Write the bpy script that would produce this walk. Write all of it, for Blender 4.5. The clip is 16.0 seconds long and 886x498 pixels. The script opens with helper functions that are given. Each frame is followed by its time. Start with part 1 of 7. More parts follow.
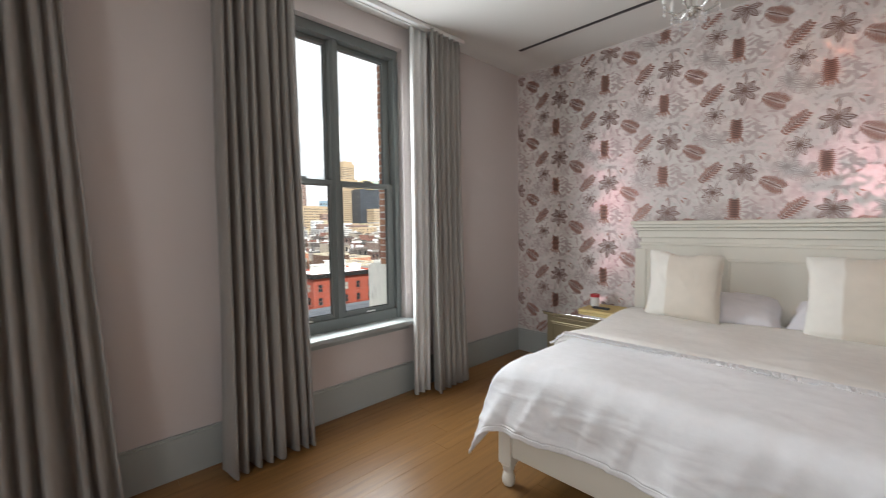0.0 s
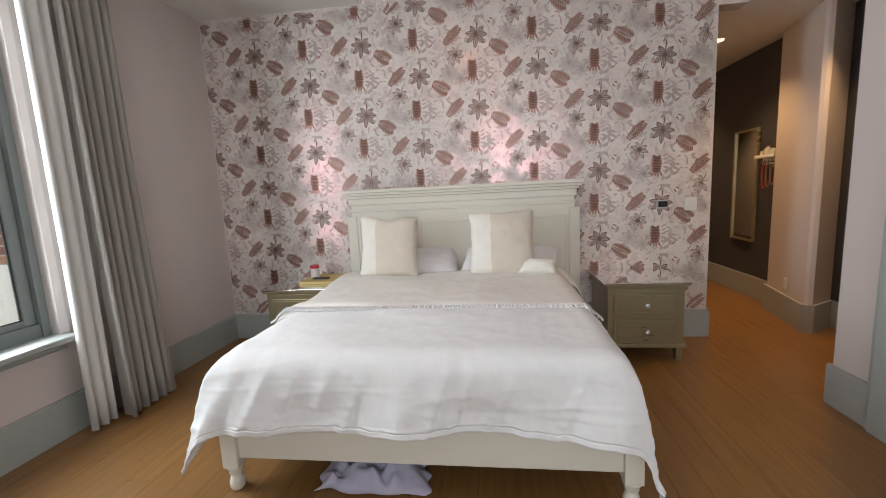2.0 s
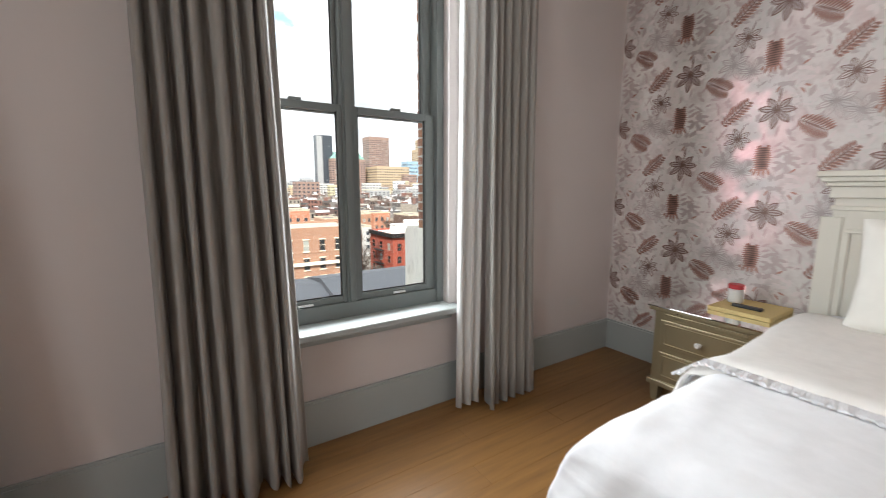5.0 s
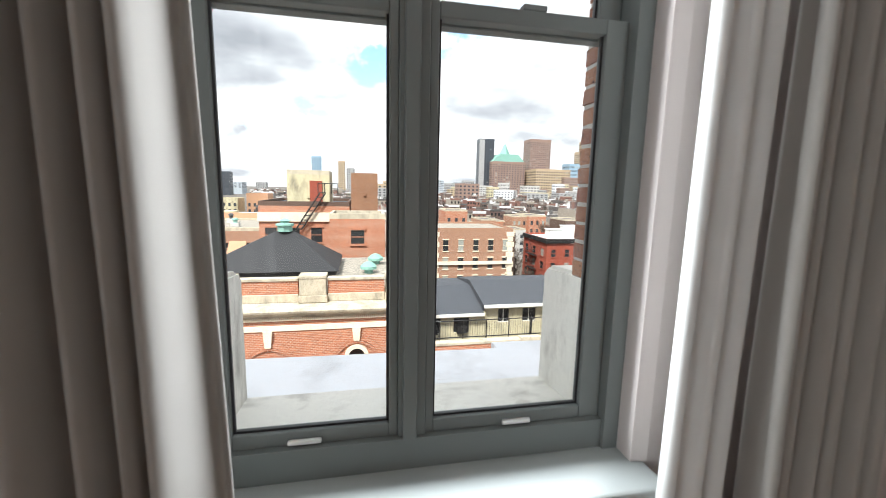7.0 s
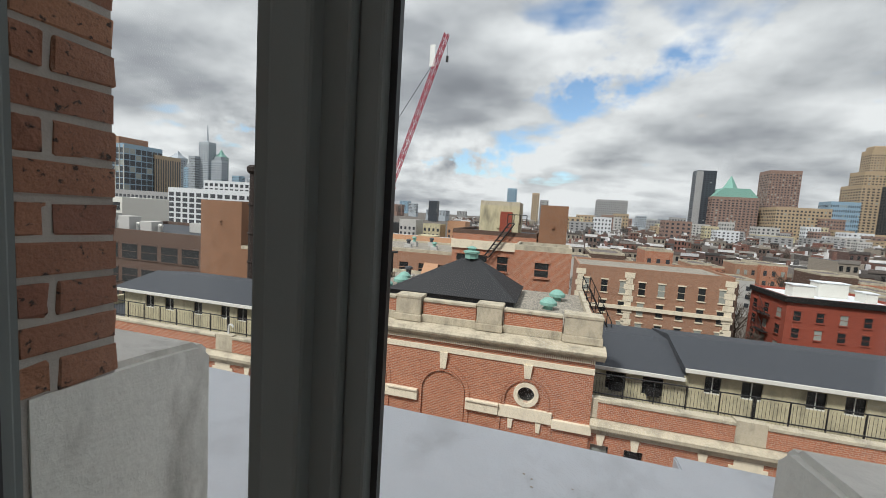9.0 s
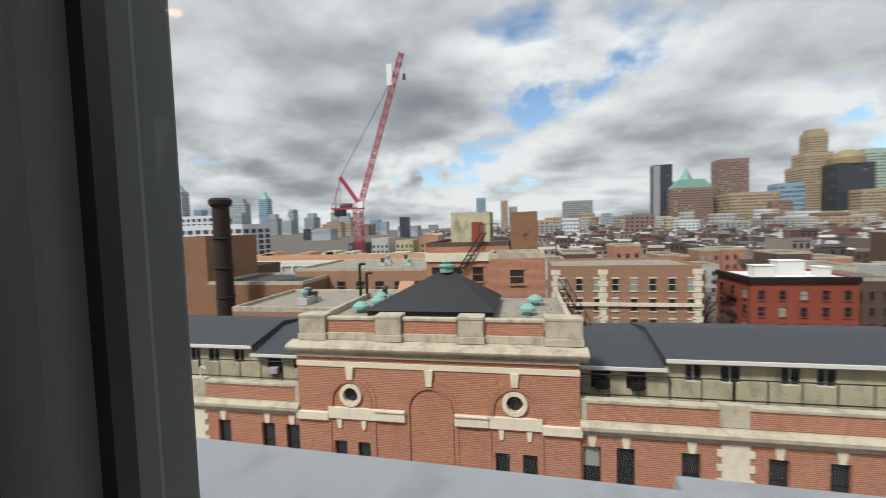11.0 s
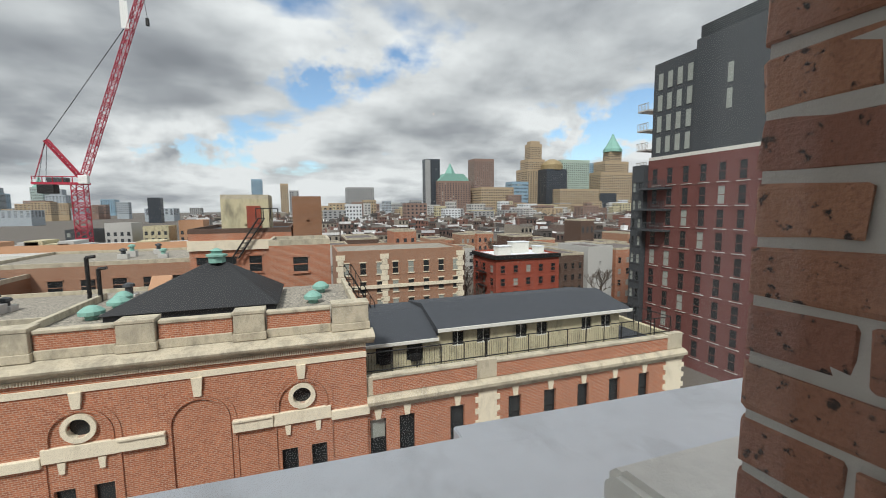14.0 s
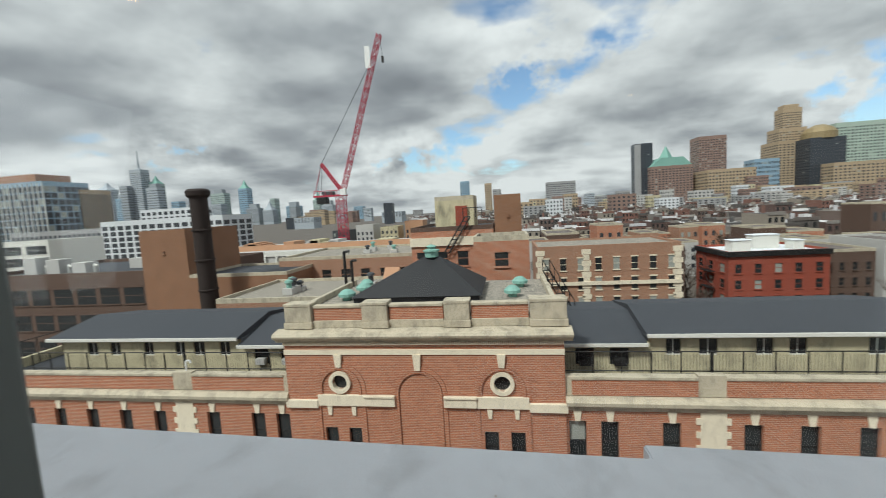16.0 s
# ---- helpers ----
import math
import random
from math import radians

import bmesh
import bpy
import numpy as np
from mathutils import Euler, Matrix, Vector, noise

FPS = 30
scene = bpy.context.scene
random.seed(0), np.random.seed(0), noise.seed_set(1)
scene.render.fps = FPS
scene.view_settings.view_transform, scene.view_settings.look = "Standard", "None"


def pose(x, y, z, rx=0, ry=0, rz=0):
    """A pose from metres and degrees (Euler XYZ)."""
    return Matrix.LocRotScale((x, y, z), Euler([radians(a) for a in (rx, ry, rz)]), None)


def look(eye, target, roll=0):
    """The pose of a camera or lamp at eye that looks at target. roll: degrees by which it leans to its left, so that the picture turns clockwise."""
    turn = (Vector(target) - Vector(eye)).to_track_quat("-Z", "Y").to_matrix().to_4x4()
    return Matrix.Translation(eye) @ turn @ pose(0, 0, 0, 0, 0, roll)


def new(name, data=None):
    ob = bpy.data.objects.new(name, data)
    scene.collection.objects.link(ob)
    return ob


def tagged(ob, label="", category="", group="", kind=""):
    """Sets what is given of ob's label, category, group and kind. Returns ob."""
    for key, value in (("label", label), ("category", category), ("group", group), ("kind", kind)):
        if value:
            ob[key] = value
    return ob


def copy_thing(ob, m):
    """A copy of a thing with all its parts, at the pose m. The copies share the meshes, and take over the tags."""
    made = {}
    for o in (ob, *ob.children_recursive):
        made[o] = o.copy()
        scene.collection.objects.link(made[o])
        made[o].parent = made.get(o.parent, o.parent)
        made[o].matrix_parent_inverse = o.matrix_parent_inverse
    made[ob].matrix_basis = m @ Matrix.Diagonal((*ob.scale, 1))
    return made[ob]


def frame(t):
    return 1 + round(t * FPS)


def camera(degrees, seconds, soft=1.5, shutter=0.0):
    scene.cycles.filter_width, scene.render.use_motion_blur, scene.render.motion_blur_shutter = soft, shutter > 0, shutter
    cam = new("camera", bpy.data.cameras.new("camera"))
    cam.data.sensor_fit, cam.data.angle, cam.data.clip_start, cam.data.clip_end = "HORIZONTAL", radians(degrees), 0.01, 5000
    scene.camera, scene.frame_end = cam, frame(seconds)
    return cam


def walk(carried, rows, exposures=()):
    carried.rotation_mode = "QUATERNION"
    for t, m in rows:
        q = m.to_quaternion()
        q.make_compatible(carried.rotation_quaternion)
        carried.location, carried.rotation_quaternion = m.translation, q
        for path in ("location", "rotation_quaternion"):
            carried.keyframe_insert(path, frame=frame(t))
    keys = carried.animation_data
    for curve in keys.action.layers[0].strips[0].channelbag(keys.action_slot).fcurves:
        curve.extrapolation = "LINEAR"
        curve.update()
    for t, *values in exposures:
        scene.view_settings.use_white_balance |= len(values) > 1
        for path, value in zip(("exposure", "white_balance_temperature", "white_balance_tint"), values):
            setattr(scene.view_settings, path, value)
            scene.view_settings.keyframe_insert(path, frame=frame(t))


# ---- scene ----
cam = camera(95.2, 16.0, soft=0.7, shutter=0.28)
PATH = [
    (0, (-3.81, -2.68, 1.424), (-2.414, -1.252, 1.308), -0.7),
    (0.5, (-3.798, -2.708, 1.408), (-2.109, -1.655, 1.215), -2.1),
    (1, (-3.779, -2.741, 1.432), (-1.902, -2.081, 1.221), -2.9),
    (1.5, (-3.748, -2.717, 1.399), (-1.803, -2.322, 1.152), -3.3),
    (2, (-3.721, -2.68, 1.391), (-1.758, -2.419, 1.109), -2.9),
    (2.5, (-3.694, -2.677, 1.388), (-1.712, -2.608, 1.13), -1.8),
    (3, (-3.611, -2.68, 1.365), (-1.626, -2.771, 1.142), -1.2),
    (3.5, (-3.489, -2.619, 1.398), (-1.5, -2.536, 1.2), -1.7),
    (3.9, (-3.441, -2.472, 1.386), (-1.549, -1.888, 1.104), -1.2),
    (4, (-3.409, -2.437, 1.383), (-1.556, -1.736, 1.113), -0.8),
    (4.5, (-3.265, -2.213, 1.387), (-1.734, -0.971, 1.05), 0.1),
    (5, (-3.013, -2.028, 1.351), (-1.928, -0.374, 1.05), 0.1),
    (5.2, (-2.936, -1.927, 1.345), (-1.952, -0.212, 1.045), -0.8),
    (7.3, (-2.271, -0.706, 1.356), (-2.009, 1.253, 1.051), 2),
    (7.5, (-2.226, -0.604, 1.349), (-2.067, 1.365, 1.039), 2.3),
    (8, (-2.133, -0.405, 1.344), (-2.217, 1.571, 1.047), 3.2),
    (8.5, (-2.068, -0.212, 1.378), (-2.444, 1.737, 1.134), 5.2),
    (8.6, (-2.047, -0.187, 1.378), (-2.478, 1.755, 1.169), 4.9),
    (9.3, (-2.03, -0.2, 1.405), (-2.57, 1.765, 1.225), 3.2),
    (10.1, (-2, -0.13, 1.45), (-2.585, 1.82, 1.315), -0.6),
    (10.8, (-2, -0.002, 1.483), (-2.549, 1.917, 1.368), -1.8),
    (11, (-2.03, 0.006, 1.468), (-2.42, 1.965, 1.357), -1.7),
    (11.5, (-2.087, 0.012, 1.456), (-2.008, 2.007, 1.346), -0.7),
    (12, (-2.106, 0.026, 1.463), (-1.633, 1.966, 1.346), 0.3),
    (12.5, (-2.105, 0.051, 1.456), (-1.368, 1.905, 1.328), 1.1),
    (13, (-2.113, 0.051, 1.453), (-1.296, 1.87, 1.302), 1),
    (13.5, (-2.109, 0.04, 1.457), (-1.353, 1.883, 1.281), 0.4),
    (14, (-2.09, 0.032, 1.465), (-1.453, 1.917, 1.264), -0.5),
    (14.5, (-2.064, 0.026, 1.465), (-1.587, 1.955, 1.24), -1.2),
    (15, (-2.016, 0.034, 1.456), (-1.748, 2.001, 1.218), -1.7),
    (15.5, (-1.974, 0.043, 1.442), (-1.971, 2.03, 1.212), -2.4),
    (16, (-1.945, 0.01, 1.472), (-2.266, 1.968, 1.283), -3.4),
]
walk(cam, [(t, look(e, g, r)) for t, e, g, r in PATH],
     [(0.0, 1.32, 6600, 10), (1.0, 1.44, 6600, 9), (2.0, 1.5, 6600, 9), (2.8, 1.64, 6600, 9), (4.0, 1.48, 6600, 9), (4.5, 1.42, 6600, 9), (5.2, 1.6, 6600, 10), (7.3, 1.1, 6500, 10), (7.6, 0.92, 6500, 10), (7.9, 0.45, 6500, 10), (8.3, 0.08, 6500, 10), (10.8, 0.06, 6500, 10), (14.0, 0.04, 6500, 9), (15.0, -0.06, 6450, 8), (16.0, -0.06, 6400, 5)])

# ---- world, sun and lamps ----
SUN_EL, SUN_AZ = radians(50), radians(215)
world = bpy.data.worlds.new("overcast_sky")
scene.world = world
world.use_nodes = True
wn, wl = world.node_tree.nodes, world.node_tree.links
wn.clear()
w_out = wn.new("ShaderNodeOutputWorld")
w_bg = wn.new("ShaderNodeBackground")
w_sky = wn.new("ShaderNodeTexSky")
w_sky.sky_type, w_sky.sun_disc = "NISHITA", False
w_sky.sun_elevation, w_sky.sun_rotation = SUN_EL, SUN_AZ
w_skyscale = wn.new("ShaderNodeVectorMath")
w_skyscale.operation = "MULTIPLY"
w_skyscale.inputs[1].default_value = (1.0, 1.08, 1.12)
wl.new(w_sky.outputs[0], w_skyscale.inputs[0])
w_tc = wn.new("ShaderNodeTexCoord")
w_sep = wn.new("ShaderNodeSeparateXYZ")
wl.new(w_tc.outputs["Generated"], w_sep.inputs[0])


def w_math(op, a, b):
    n = wn.new("ShaderNodeMath")
    n.operation = op
    for k, v in enumerate((a, b)):
        if isinstance(v, (int, float)):
            n.inputs[k].default_value = v
        else:
            wl.new(v, n.inputs[k])
    return n.outputs[0]


def w_plane(dz):
    """Where the line of sight, raised by dz, meets the flat cloud layer."""
    zz = w_math("ADD", w_math("MAXIMUM", w_math("ADD", w_sep.outputs[2], dz), 0.0), 0.20)
    c = wn.new("ShaderNodeCombineXYZ")
    wl.new(w_math("DIVIDE", w_sep.outputs[0], zz), c.inputs[0])
    wl.new(w_math("DIVIDE", w_sep.outputs[1], zz), c.inputs[1])
    return c.outputs[0]


def w_noise(vec, scale, detail, rough, loc):
    m = wn.new("ShaderNodeMapping")
    m.inputs["Location"].default_value = loc
    wl.new(vec, m.inputs[0])
    n = wn.new("ShaderNodeTexNoise")
    n.inputs["Scale"].default_value, n.inputs["Detail"].default_value, n.inputs["Roughness"].default_value = scale, detail, rough
    n.inputs["Distortion"].default_value = 0.0
    wl.new(m.outputs[0], n.inputs[0])
    return n.outputs[0]


def w_density(vec):
    """Cloud thickness: large banks broken into smaller heaps."""
    a = w_math("MULTIPLY", w_noise(vec, 0.8, 3, 0.45, (3.1, 1.7, 0.4)), 0.6)
    return w_math("ADD", a, w_math("MULTIPLY", w_noise(vec, 2.5, 6, 0.5, (1.4, 5.2, 0.9)), 0.4))


def w_ramp(fac, stops):
    r = wn.new("ShaderNodeValToRGB")
    while len(r.color_ramp.elements) < len(stops):
        r.color_ramp.elements.new(0.5)
    for e, (p, c) in zip(r.color_ramp.elements, stops):
        e.position, e.color = p, (*c, 1)
    wl.new(fac, r.inputs[0])
    return r.outputs[0]


def w_gap(d, size, depth):
    """A gap in the clouds round direction d, wider than high."""
    s = wn.new("ShaderNodeVectorMath")
    s.operation = "SUBTRACT"
    wl.new(w_tc.outputs["Generated"], s.inputs[0])
    s.inputs[1].default_value = d
    k = wn.new("ShaderNodeVectorMath")
    k.operation = "MULTIPLY"
    wl.new(s.outputs[0], k.inputs[0])
    k.inputs[1].default_value = (1 / size, 1 / size, 2.6 / size)
    ln = wn.new("ShaderNodeVectorMath")
    ln.operation = "LENGTH"
    wl.new(k.outputs[0], ln.inputs[0])
    ragged = w_math("ADD", w_math("MULTIPLY", w_noise(w_tc.outputs["Generated"], 11.0, 5, 0.6, (2.2, 0.7, 4.1)), 4.5), -1.3)
    return w_math("MULTIPLY", w_math("MULTIPLY", w_math("MAXIMUM", w_math("SUBTRACT", 1.0, ln.outputs["Value"]), 0.0), ragged), depth)


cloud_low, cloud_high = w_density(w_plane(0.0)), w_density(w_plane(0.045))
cloud_mass = cloud_low
for d_, size_, depth_ in (((0.053, 0.957, 0.284), 0.19, 0.125), ((0.225, 0.918, 0.328), 0.13, 0.075), ((-0.235, 0.963, 0.125), 0.30, 0.17), ((0.617, 0.770, 0.165), 0.24, 0.17), ((-0.641, 0.753, 0.15), 0.2, 0.15)):
    cloud_mass = w_math("SUBTRACT", cloud_mass, w_gap(d_, size_, depth_))
cloud_cover = w_ramp(cloud_mass, [(0.335, (0, 0, 0)), (0.40, (1, 1, 1))])
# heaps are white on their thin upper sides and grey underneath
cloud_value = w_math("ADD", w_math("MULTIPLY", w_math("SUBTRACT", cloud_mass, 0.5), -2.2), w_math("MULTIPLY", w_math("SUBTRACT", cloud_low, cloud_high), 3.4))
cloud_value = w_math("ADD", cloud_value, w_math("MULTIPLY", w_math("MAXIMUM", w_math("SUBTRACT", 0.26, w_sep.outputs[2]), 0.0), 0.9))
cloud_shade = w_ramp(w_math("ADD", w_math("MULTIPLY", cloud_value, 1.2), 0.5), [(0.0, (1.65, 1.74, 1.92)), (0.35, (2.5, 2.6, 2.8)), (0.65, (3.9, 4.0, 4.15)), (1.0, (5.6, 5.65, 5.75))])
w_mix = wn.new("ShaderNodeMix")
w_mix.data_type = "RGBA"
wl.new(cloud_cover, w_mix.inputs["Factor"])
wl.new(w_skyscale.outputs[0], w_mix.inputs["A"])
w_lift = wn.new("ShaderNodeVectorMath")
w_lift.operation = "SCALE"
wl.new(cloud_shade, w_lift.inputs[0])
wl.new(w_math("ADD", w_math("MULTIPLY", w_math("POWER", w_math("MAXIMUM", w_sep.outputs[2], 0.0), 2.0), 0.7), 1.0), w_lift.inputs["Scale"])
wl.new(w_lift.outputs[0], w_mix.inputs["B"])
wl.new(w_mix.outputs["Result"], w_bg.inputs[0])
w_bg.inputs[1].default_value = 0.145
wl.new(w_bg.outputs[0], w_out.inputs[0])

sun = new("sun", bpy.data.lights.new("sun", "SUN"))
sun.data.energy, sun.data.angle, sun.data.color = 3.4, radians(9), (1.0, 0.97, 0.93)
sun.matrix_world = look((math.sin(SUN_AZ) * math.cos(SUN_EL) * 90, math.cos(SUN_AZ) * math.cos(SUN_EL) * 90, math.sin(SUN_EL) * 90), (0, 0, 0))


def area_lamp(name, eye, target, w, h, energy, color, spread=180):
    ob = new(name, bpy.data.lights.new(name, "AREA"))
    ob.data.shape, ob.data.size, ob.data.size_y, ob.data.energy, ob.data.color = "RECTANGLE", w, h, energy, color
    ob.data.spread = radians(spread)
    ob.matrix_world = look(eye, target)
    return ob


DAY = (0.88, 0.95, 1.0)
area_lamp("daylight_window_one", (-2.2, 0.03, 1.65), (-2.2, -2, 1.65), 1.0, 1.9, 22.0, DAY, 174)
area_lamp("daylight_window_two", (-5.0, 0.03, 1.65), (-5.0, -2, 1.65), 1.0, 1.9, 5.5, DAY, 145)
area_lamp("daylight_window_west", (-6.24, -3.0, 1.8), (-3, -3.0, 0.9), 1.55, 2.0, 13.0, DAY, 140)

# ---- materials ----


class Nodes:
    """A principled material with short calls for its nodes."""

    def __init__(self, name, base=(0.5, 0.5, 0.5), rough=0.6, metal=0.0):
        self.mat = bpy.data.materials.new(name)
        self.mat.use_nodes = True
        self.n, self.l = self.mat.node_tree.nodes, self.mat.node_tree.links
        self.bsdf = self.n["Principled BSDF"]
        self.bsdf.inputs["Base Color"].default_value = (*base, 1)
        self.bsdf.inputs["Roughness"].default_value = rough
        self.bsdf.inputs["Metallic"].default_value = metal
        self.base = base

    def put(self, v, socket):
        if isinstance(v, bpy.types.NodeSocket):
            self.l.new(v, socket)
        elif isinstance(v, tuple):
            socket.default_value = (*v, 1) if len(v) == 3 and len(socket.default_value) == 4 else v
        else:
            socket.default_value = v

    def node(self, kind, **inputs):
        n = self.n.new(kind)
        for k, v in inputs.items():
            self.put(v, n.inputs[k])
        return n

    def pos(self, scale=(1, 1, 1), rot=(0, 0, 0)):
        g = self.n.new("ShaderNodeNewGeometry")
        m = self.n.new("ShaderNodeMapping")
        m.inputs["Scale"].default_value, m.inputs["Rotation"].default_value = scale, rot
        self.l.new(g.outputs["Position"], m.inputs[0])
        return m.outputs[0]

    def noise(self, vec, scale, detail=4, rough=0.55):
        return self.node("ShaderNodeTexNoise", Vector=vec, Scale=scale, Detail=detail, Roughness=rough).outputs[0]

    def ramp(self, fac, stops):
        r = self.n.new("ShaderNodeValToRGB")
        while len(r.color_ramp.elements) < len(stops):
            r.color_ramp.elements.new(0.5)
        for e, (p, c) in zip(r.color_ramp.elements, stops):
            e.position, e.color = p, (*c, 1)
        self.l.new(fac, r.inputs[0])
        return r.outputs[0]

    def math(self, op, a, b=0.0):
        n = self.n.new("ShaderNodeMath")
        n.operation = op
        self.put(a, n.inputs[0])
        self.put(b, n.inputs[1])
        return n.outputs[0]

    def mix(self, fac, a, b, blend="MIX"):
        n = self.n.new("ShaderNodeMix")
        n.data_type, n.blend_type = "RGBA", blend
        self.put(fac, n.inputs["Factor"])
        self.put(a, n.inputs["A"])
        self.put(b, n.inputs["B"])
        return n.outputs["Result"]

    def color(self, v):
        self.put(v, self.bsdf.inputs["Base Color"])
        return self

    def bump(self, height, strength=0.3, distance=0.01):
        b = self.node("ShaderNodeBump", Height=height, Strength=strength, Distance=distance)
        self.l.new(b.outputs[0], self.bsdf.inputs["Normal"])
        return self


def shade(c, f):
    return tuple(min(1.0, v * f) for v in c)


def plain(name, base, rough=0.6, metal=0.0, scale=3.0, amount=0.12, fine=60.0, bump=0.15):
    """Paint, stone or metal with stains at a large and grain at a small scale."""
    m = Nodes(name, base, rough, metal)
    p = m.pos()
    big, small = m.noise(p, scale, 5, 0.6), m.noise(p, fine, 3)
    c = m.mix(m.math("MULTIPLY", big, 1.0), shade(base, 1 - amount), shade(base, 1 + amount))
    c = m.mix(m.math("MULTIPLY", small, 0.35), c, shade(base, 1 - amount * 0.8))
    m.color(c)
    m.put(m.math("ADD", m.math("MULTIPLY", big, 0.16), rough - 0.08), m.bsdf.inputs["Roughness"])
    m.bump(small, bump, 0.002)
    return m.mat


def brickwork(name, c1, c2, mortar, width=0.21, row=0.07, rough=0.85, stain=0.25):
    m = Nodes(name, c1, rough)
    g = m.n.new("ShaderNodeNewGeometry")
    s = m.node("ShaderNodeSeparateXYZ", Vector=g.outputs["Position"])
    v = m.n.new("ShaderNodeCombineXYZ")
    m.l.new(m.math("ADD", s.outputs[0], s.outputs[1]), v.inputs[0])
    m.l.new(s.outputs[2], v.inputs[1])
    b = m.node("ShaderNodeTexBrick", Vector=v.outputs[0], Color1=c1, Color2=c2, Mortar=mortar, Scale=1.0)
    b.inputs["Brick Width"].default_value, b.inputs["Row Height"].default_value = width, row
    b.inputs["Mortar Size"].default_value = 0.011
    b.inputs["Bias"].default_value = 0.0
    big = m.noise(m.pos((0.5, 0.5, 0.35)), 1.0, 5, 0.65)
    col = m.mix(m.math("MULTIPLY", m.ramp(big, [(0.4, (0, 0, 0)), (0.7, (1, 1, 1))]), stain), b.outputs[0], shade(c1, 0.55))
    m.color(col)
    m.bump(m.math("SUBTRACT", 1.0, b.outputs["Fac"]), 0.4, 0.01)
    return m.mat


def glass_pane(name, tint=(0.97, 0.985, 0.98), gloss=1.0):
    m = Nodes(name)
    out = m.n["Material Output"]
    tr = m.node("ShaderNodeBsdfTransparent", Color=tint)
    gl = m.node("ShaderNodeBsdfGlossy", Color=(gloss, gloss, gloss), Roughness=0.02)
    fr = m.node("ShaderNodeLayerWeight", Blend=0.5)
    k = m.math("ADD", m.math("MULTIPLY", m.math("POWER", fr.outputs["Facing"], 6.0), 0.10), 0.012)
    mx = m.node("ShaderNodeMixShader", Fac=k)
    m.l.new(tr.outputs[0], mx.inputs[1])
    m.l.new(gl.outputs[0], mx.inputs[2])
    m.l.new(mx.outputs[0], out.inputs[0])
    return m.mat


def plank_floor():
    m = Nodes("oak_planks", (0.36, 0.19, 0.07), 0.32)
    p = m.pos((0.9, 14, 14))
    grain = m.noise(p, 2.2, 8, 0.65)
    fine = m.noise(m.pos((4, 90, 90)), 2.0, 4)
    r = m.n.new("ShaderNodeObjectInfo").outputs["Random"]
    base = m.mix(r, (0.22, 0.105, 0.03), (0.26, 0.128, 0.038))
    c = m.mix(m.ramp(grain, [(0.35, (0, 0, 0)), (0.7, (1, 1, 1))]), base, (0.15, 0.072, 0.025))
    c = m.mix(m.math("MULTIPLY", fine, 0.3), c, (0.33, 0.18, 0.065))
    m.color(c)
    m.put(m.math("ADD", m.math("MULTIPLY", grain, 0.18), 0.24), m.bsdf.inputs["Roughness"])
    m.bump(fine, 0.06, 0.001)
    return m.mat


def cloth(name, base, rough=0.9, weave=900.0, crease=6.0, strength=0.25, sheen=0.15, drag=0.0):
    m = Nodes(name, base, rough)
    p = m.pos()
    big, small = m.noise(p, crease, 4, 0.6), m.noise(p, weave, 2)
    m.color(m.mix(big, shade(base, 0.9), shade(base, 1.06)))
    m.bsdf.inputs["Sheen Weight"].default_value = sheen
    h = m.math("ADD", m.math("MULTIPLY", big, 0.7), m.math("MULTIPLY", small, 0.3))
    if drag:
        warp = m.noise(m.pos((7, 1.6, 11), (0.0, 0.25, 0.35)), 1.6, 5, 0.55)
        ridge = m.math("ABSOLUTE", m.math("SUBTRACT", warp, 0.5))
        h = m.math("ADD", h, m.math("MULTIPLY", ridge, -drag))
    m.bump(h, strength, 0.004 if not drag else 0.012)
    return m.mat


def wallpaper_ground():
    m = Nodes("pearl_wallpaper", (0.74, 0.71, 0.69), 0.3)
    p = m.pos((1, 1, 1))
    a, b = m.noise(p, 6.0, 4, 0.6), m.noise(p, 26.0, 5, 0.7)
    c = m.mix(m.ramp(a, [(0.45, (0, 0, 0)), (0.62, (1, 1, 1))]), (0.79, 0.785, 0.745), (0.68, 0.65, 0.62))
    c = m.mix(m.math("MULTIPLY", m.ramp(b, [(0.5, (0, 0, 0)), (0.64, (1, 1, 1))]), 0.35), c, (0.56, 0.50, 0.49))
    m.color(c)
    m.bsdf.inputs["IOR"].default_value = 2.7
    m.bsdf.inputs["Specular Tint"].default_value = (1.0, 0.46, 0.50, 1)
    m.put(m.math("ADD", m.math("MULTIPLY", a, 0.08), 0.21), m.bsdf.inputs["Roughness"])
    m.bump(b, 0.03, 0.002)
    return m.mat


def piece_mat(name, c1, c2, rough=0.85, spots=True):
    """Fired clay whose colour differs from piece to piece, with dark pits."""
    m = Nodes(name, c1, rough)
    r = m.n.new("ShaderNodeObjectInfo").outputs["Random"]
    p = m.pos()
    c = m.mix(r, c1, c2)
    big = m.noise(p, 22, 5, 0.65)
    c = m.mix(m.math("MULTIPLY", big, 0.55), c, shade(c1, 0.62))
    if spots:
        pit = m.ramp(m.noise(p, 75, 3, 0.6), [(0.60, (0, 0, 0)), (0.67, (1, 1, 1))])
        c = m.mix(pit, c, (0.025, 0.018, 0.015))
    m.color(c)
    c2_ = m.noise(p, 260, 4, 0.7)
    m.color(m.mix(m.math("MULTIPLY", m.ramp(c2_, [(0.48, (0, 0, 0)), (0.66, (1, 1, 1))]), 0.45), c, shade(c1, 0.45)))
    m.bump(m.math("ADD", m.noise(p, 160, 4), big), 0.6, 0.004)
    return m.mat


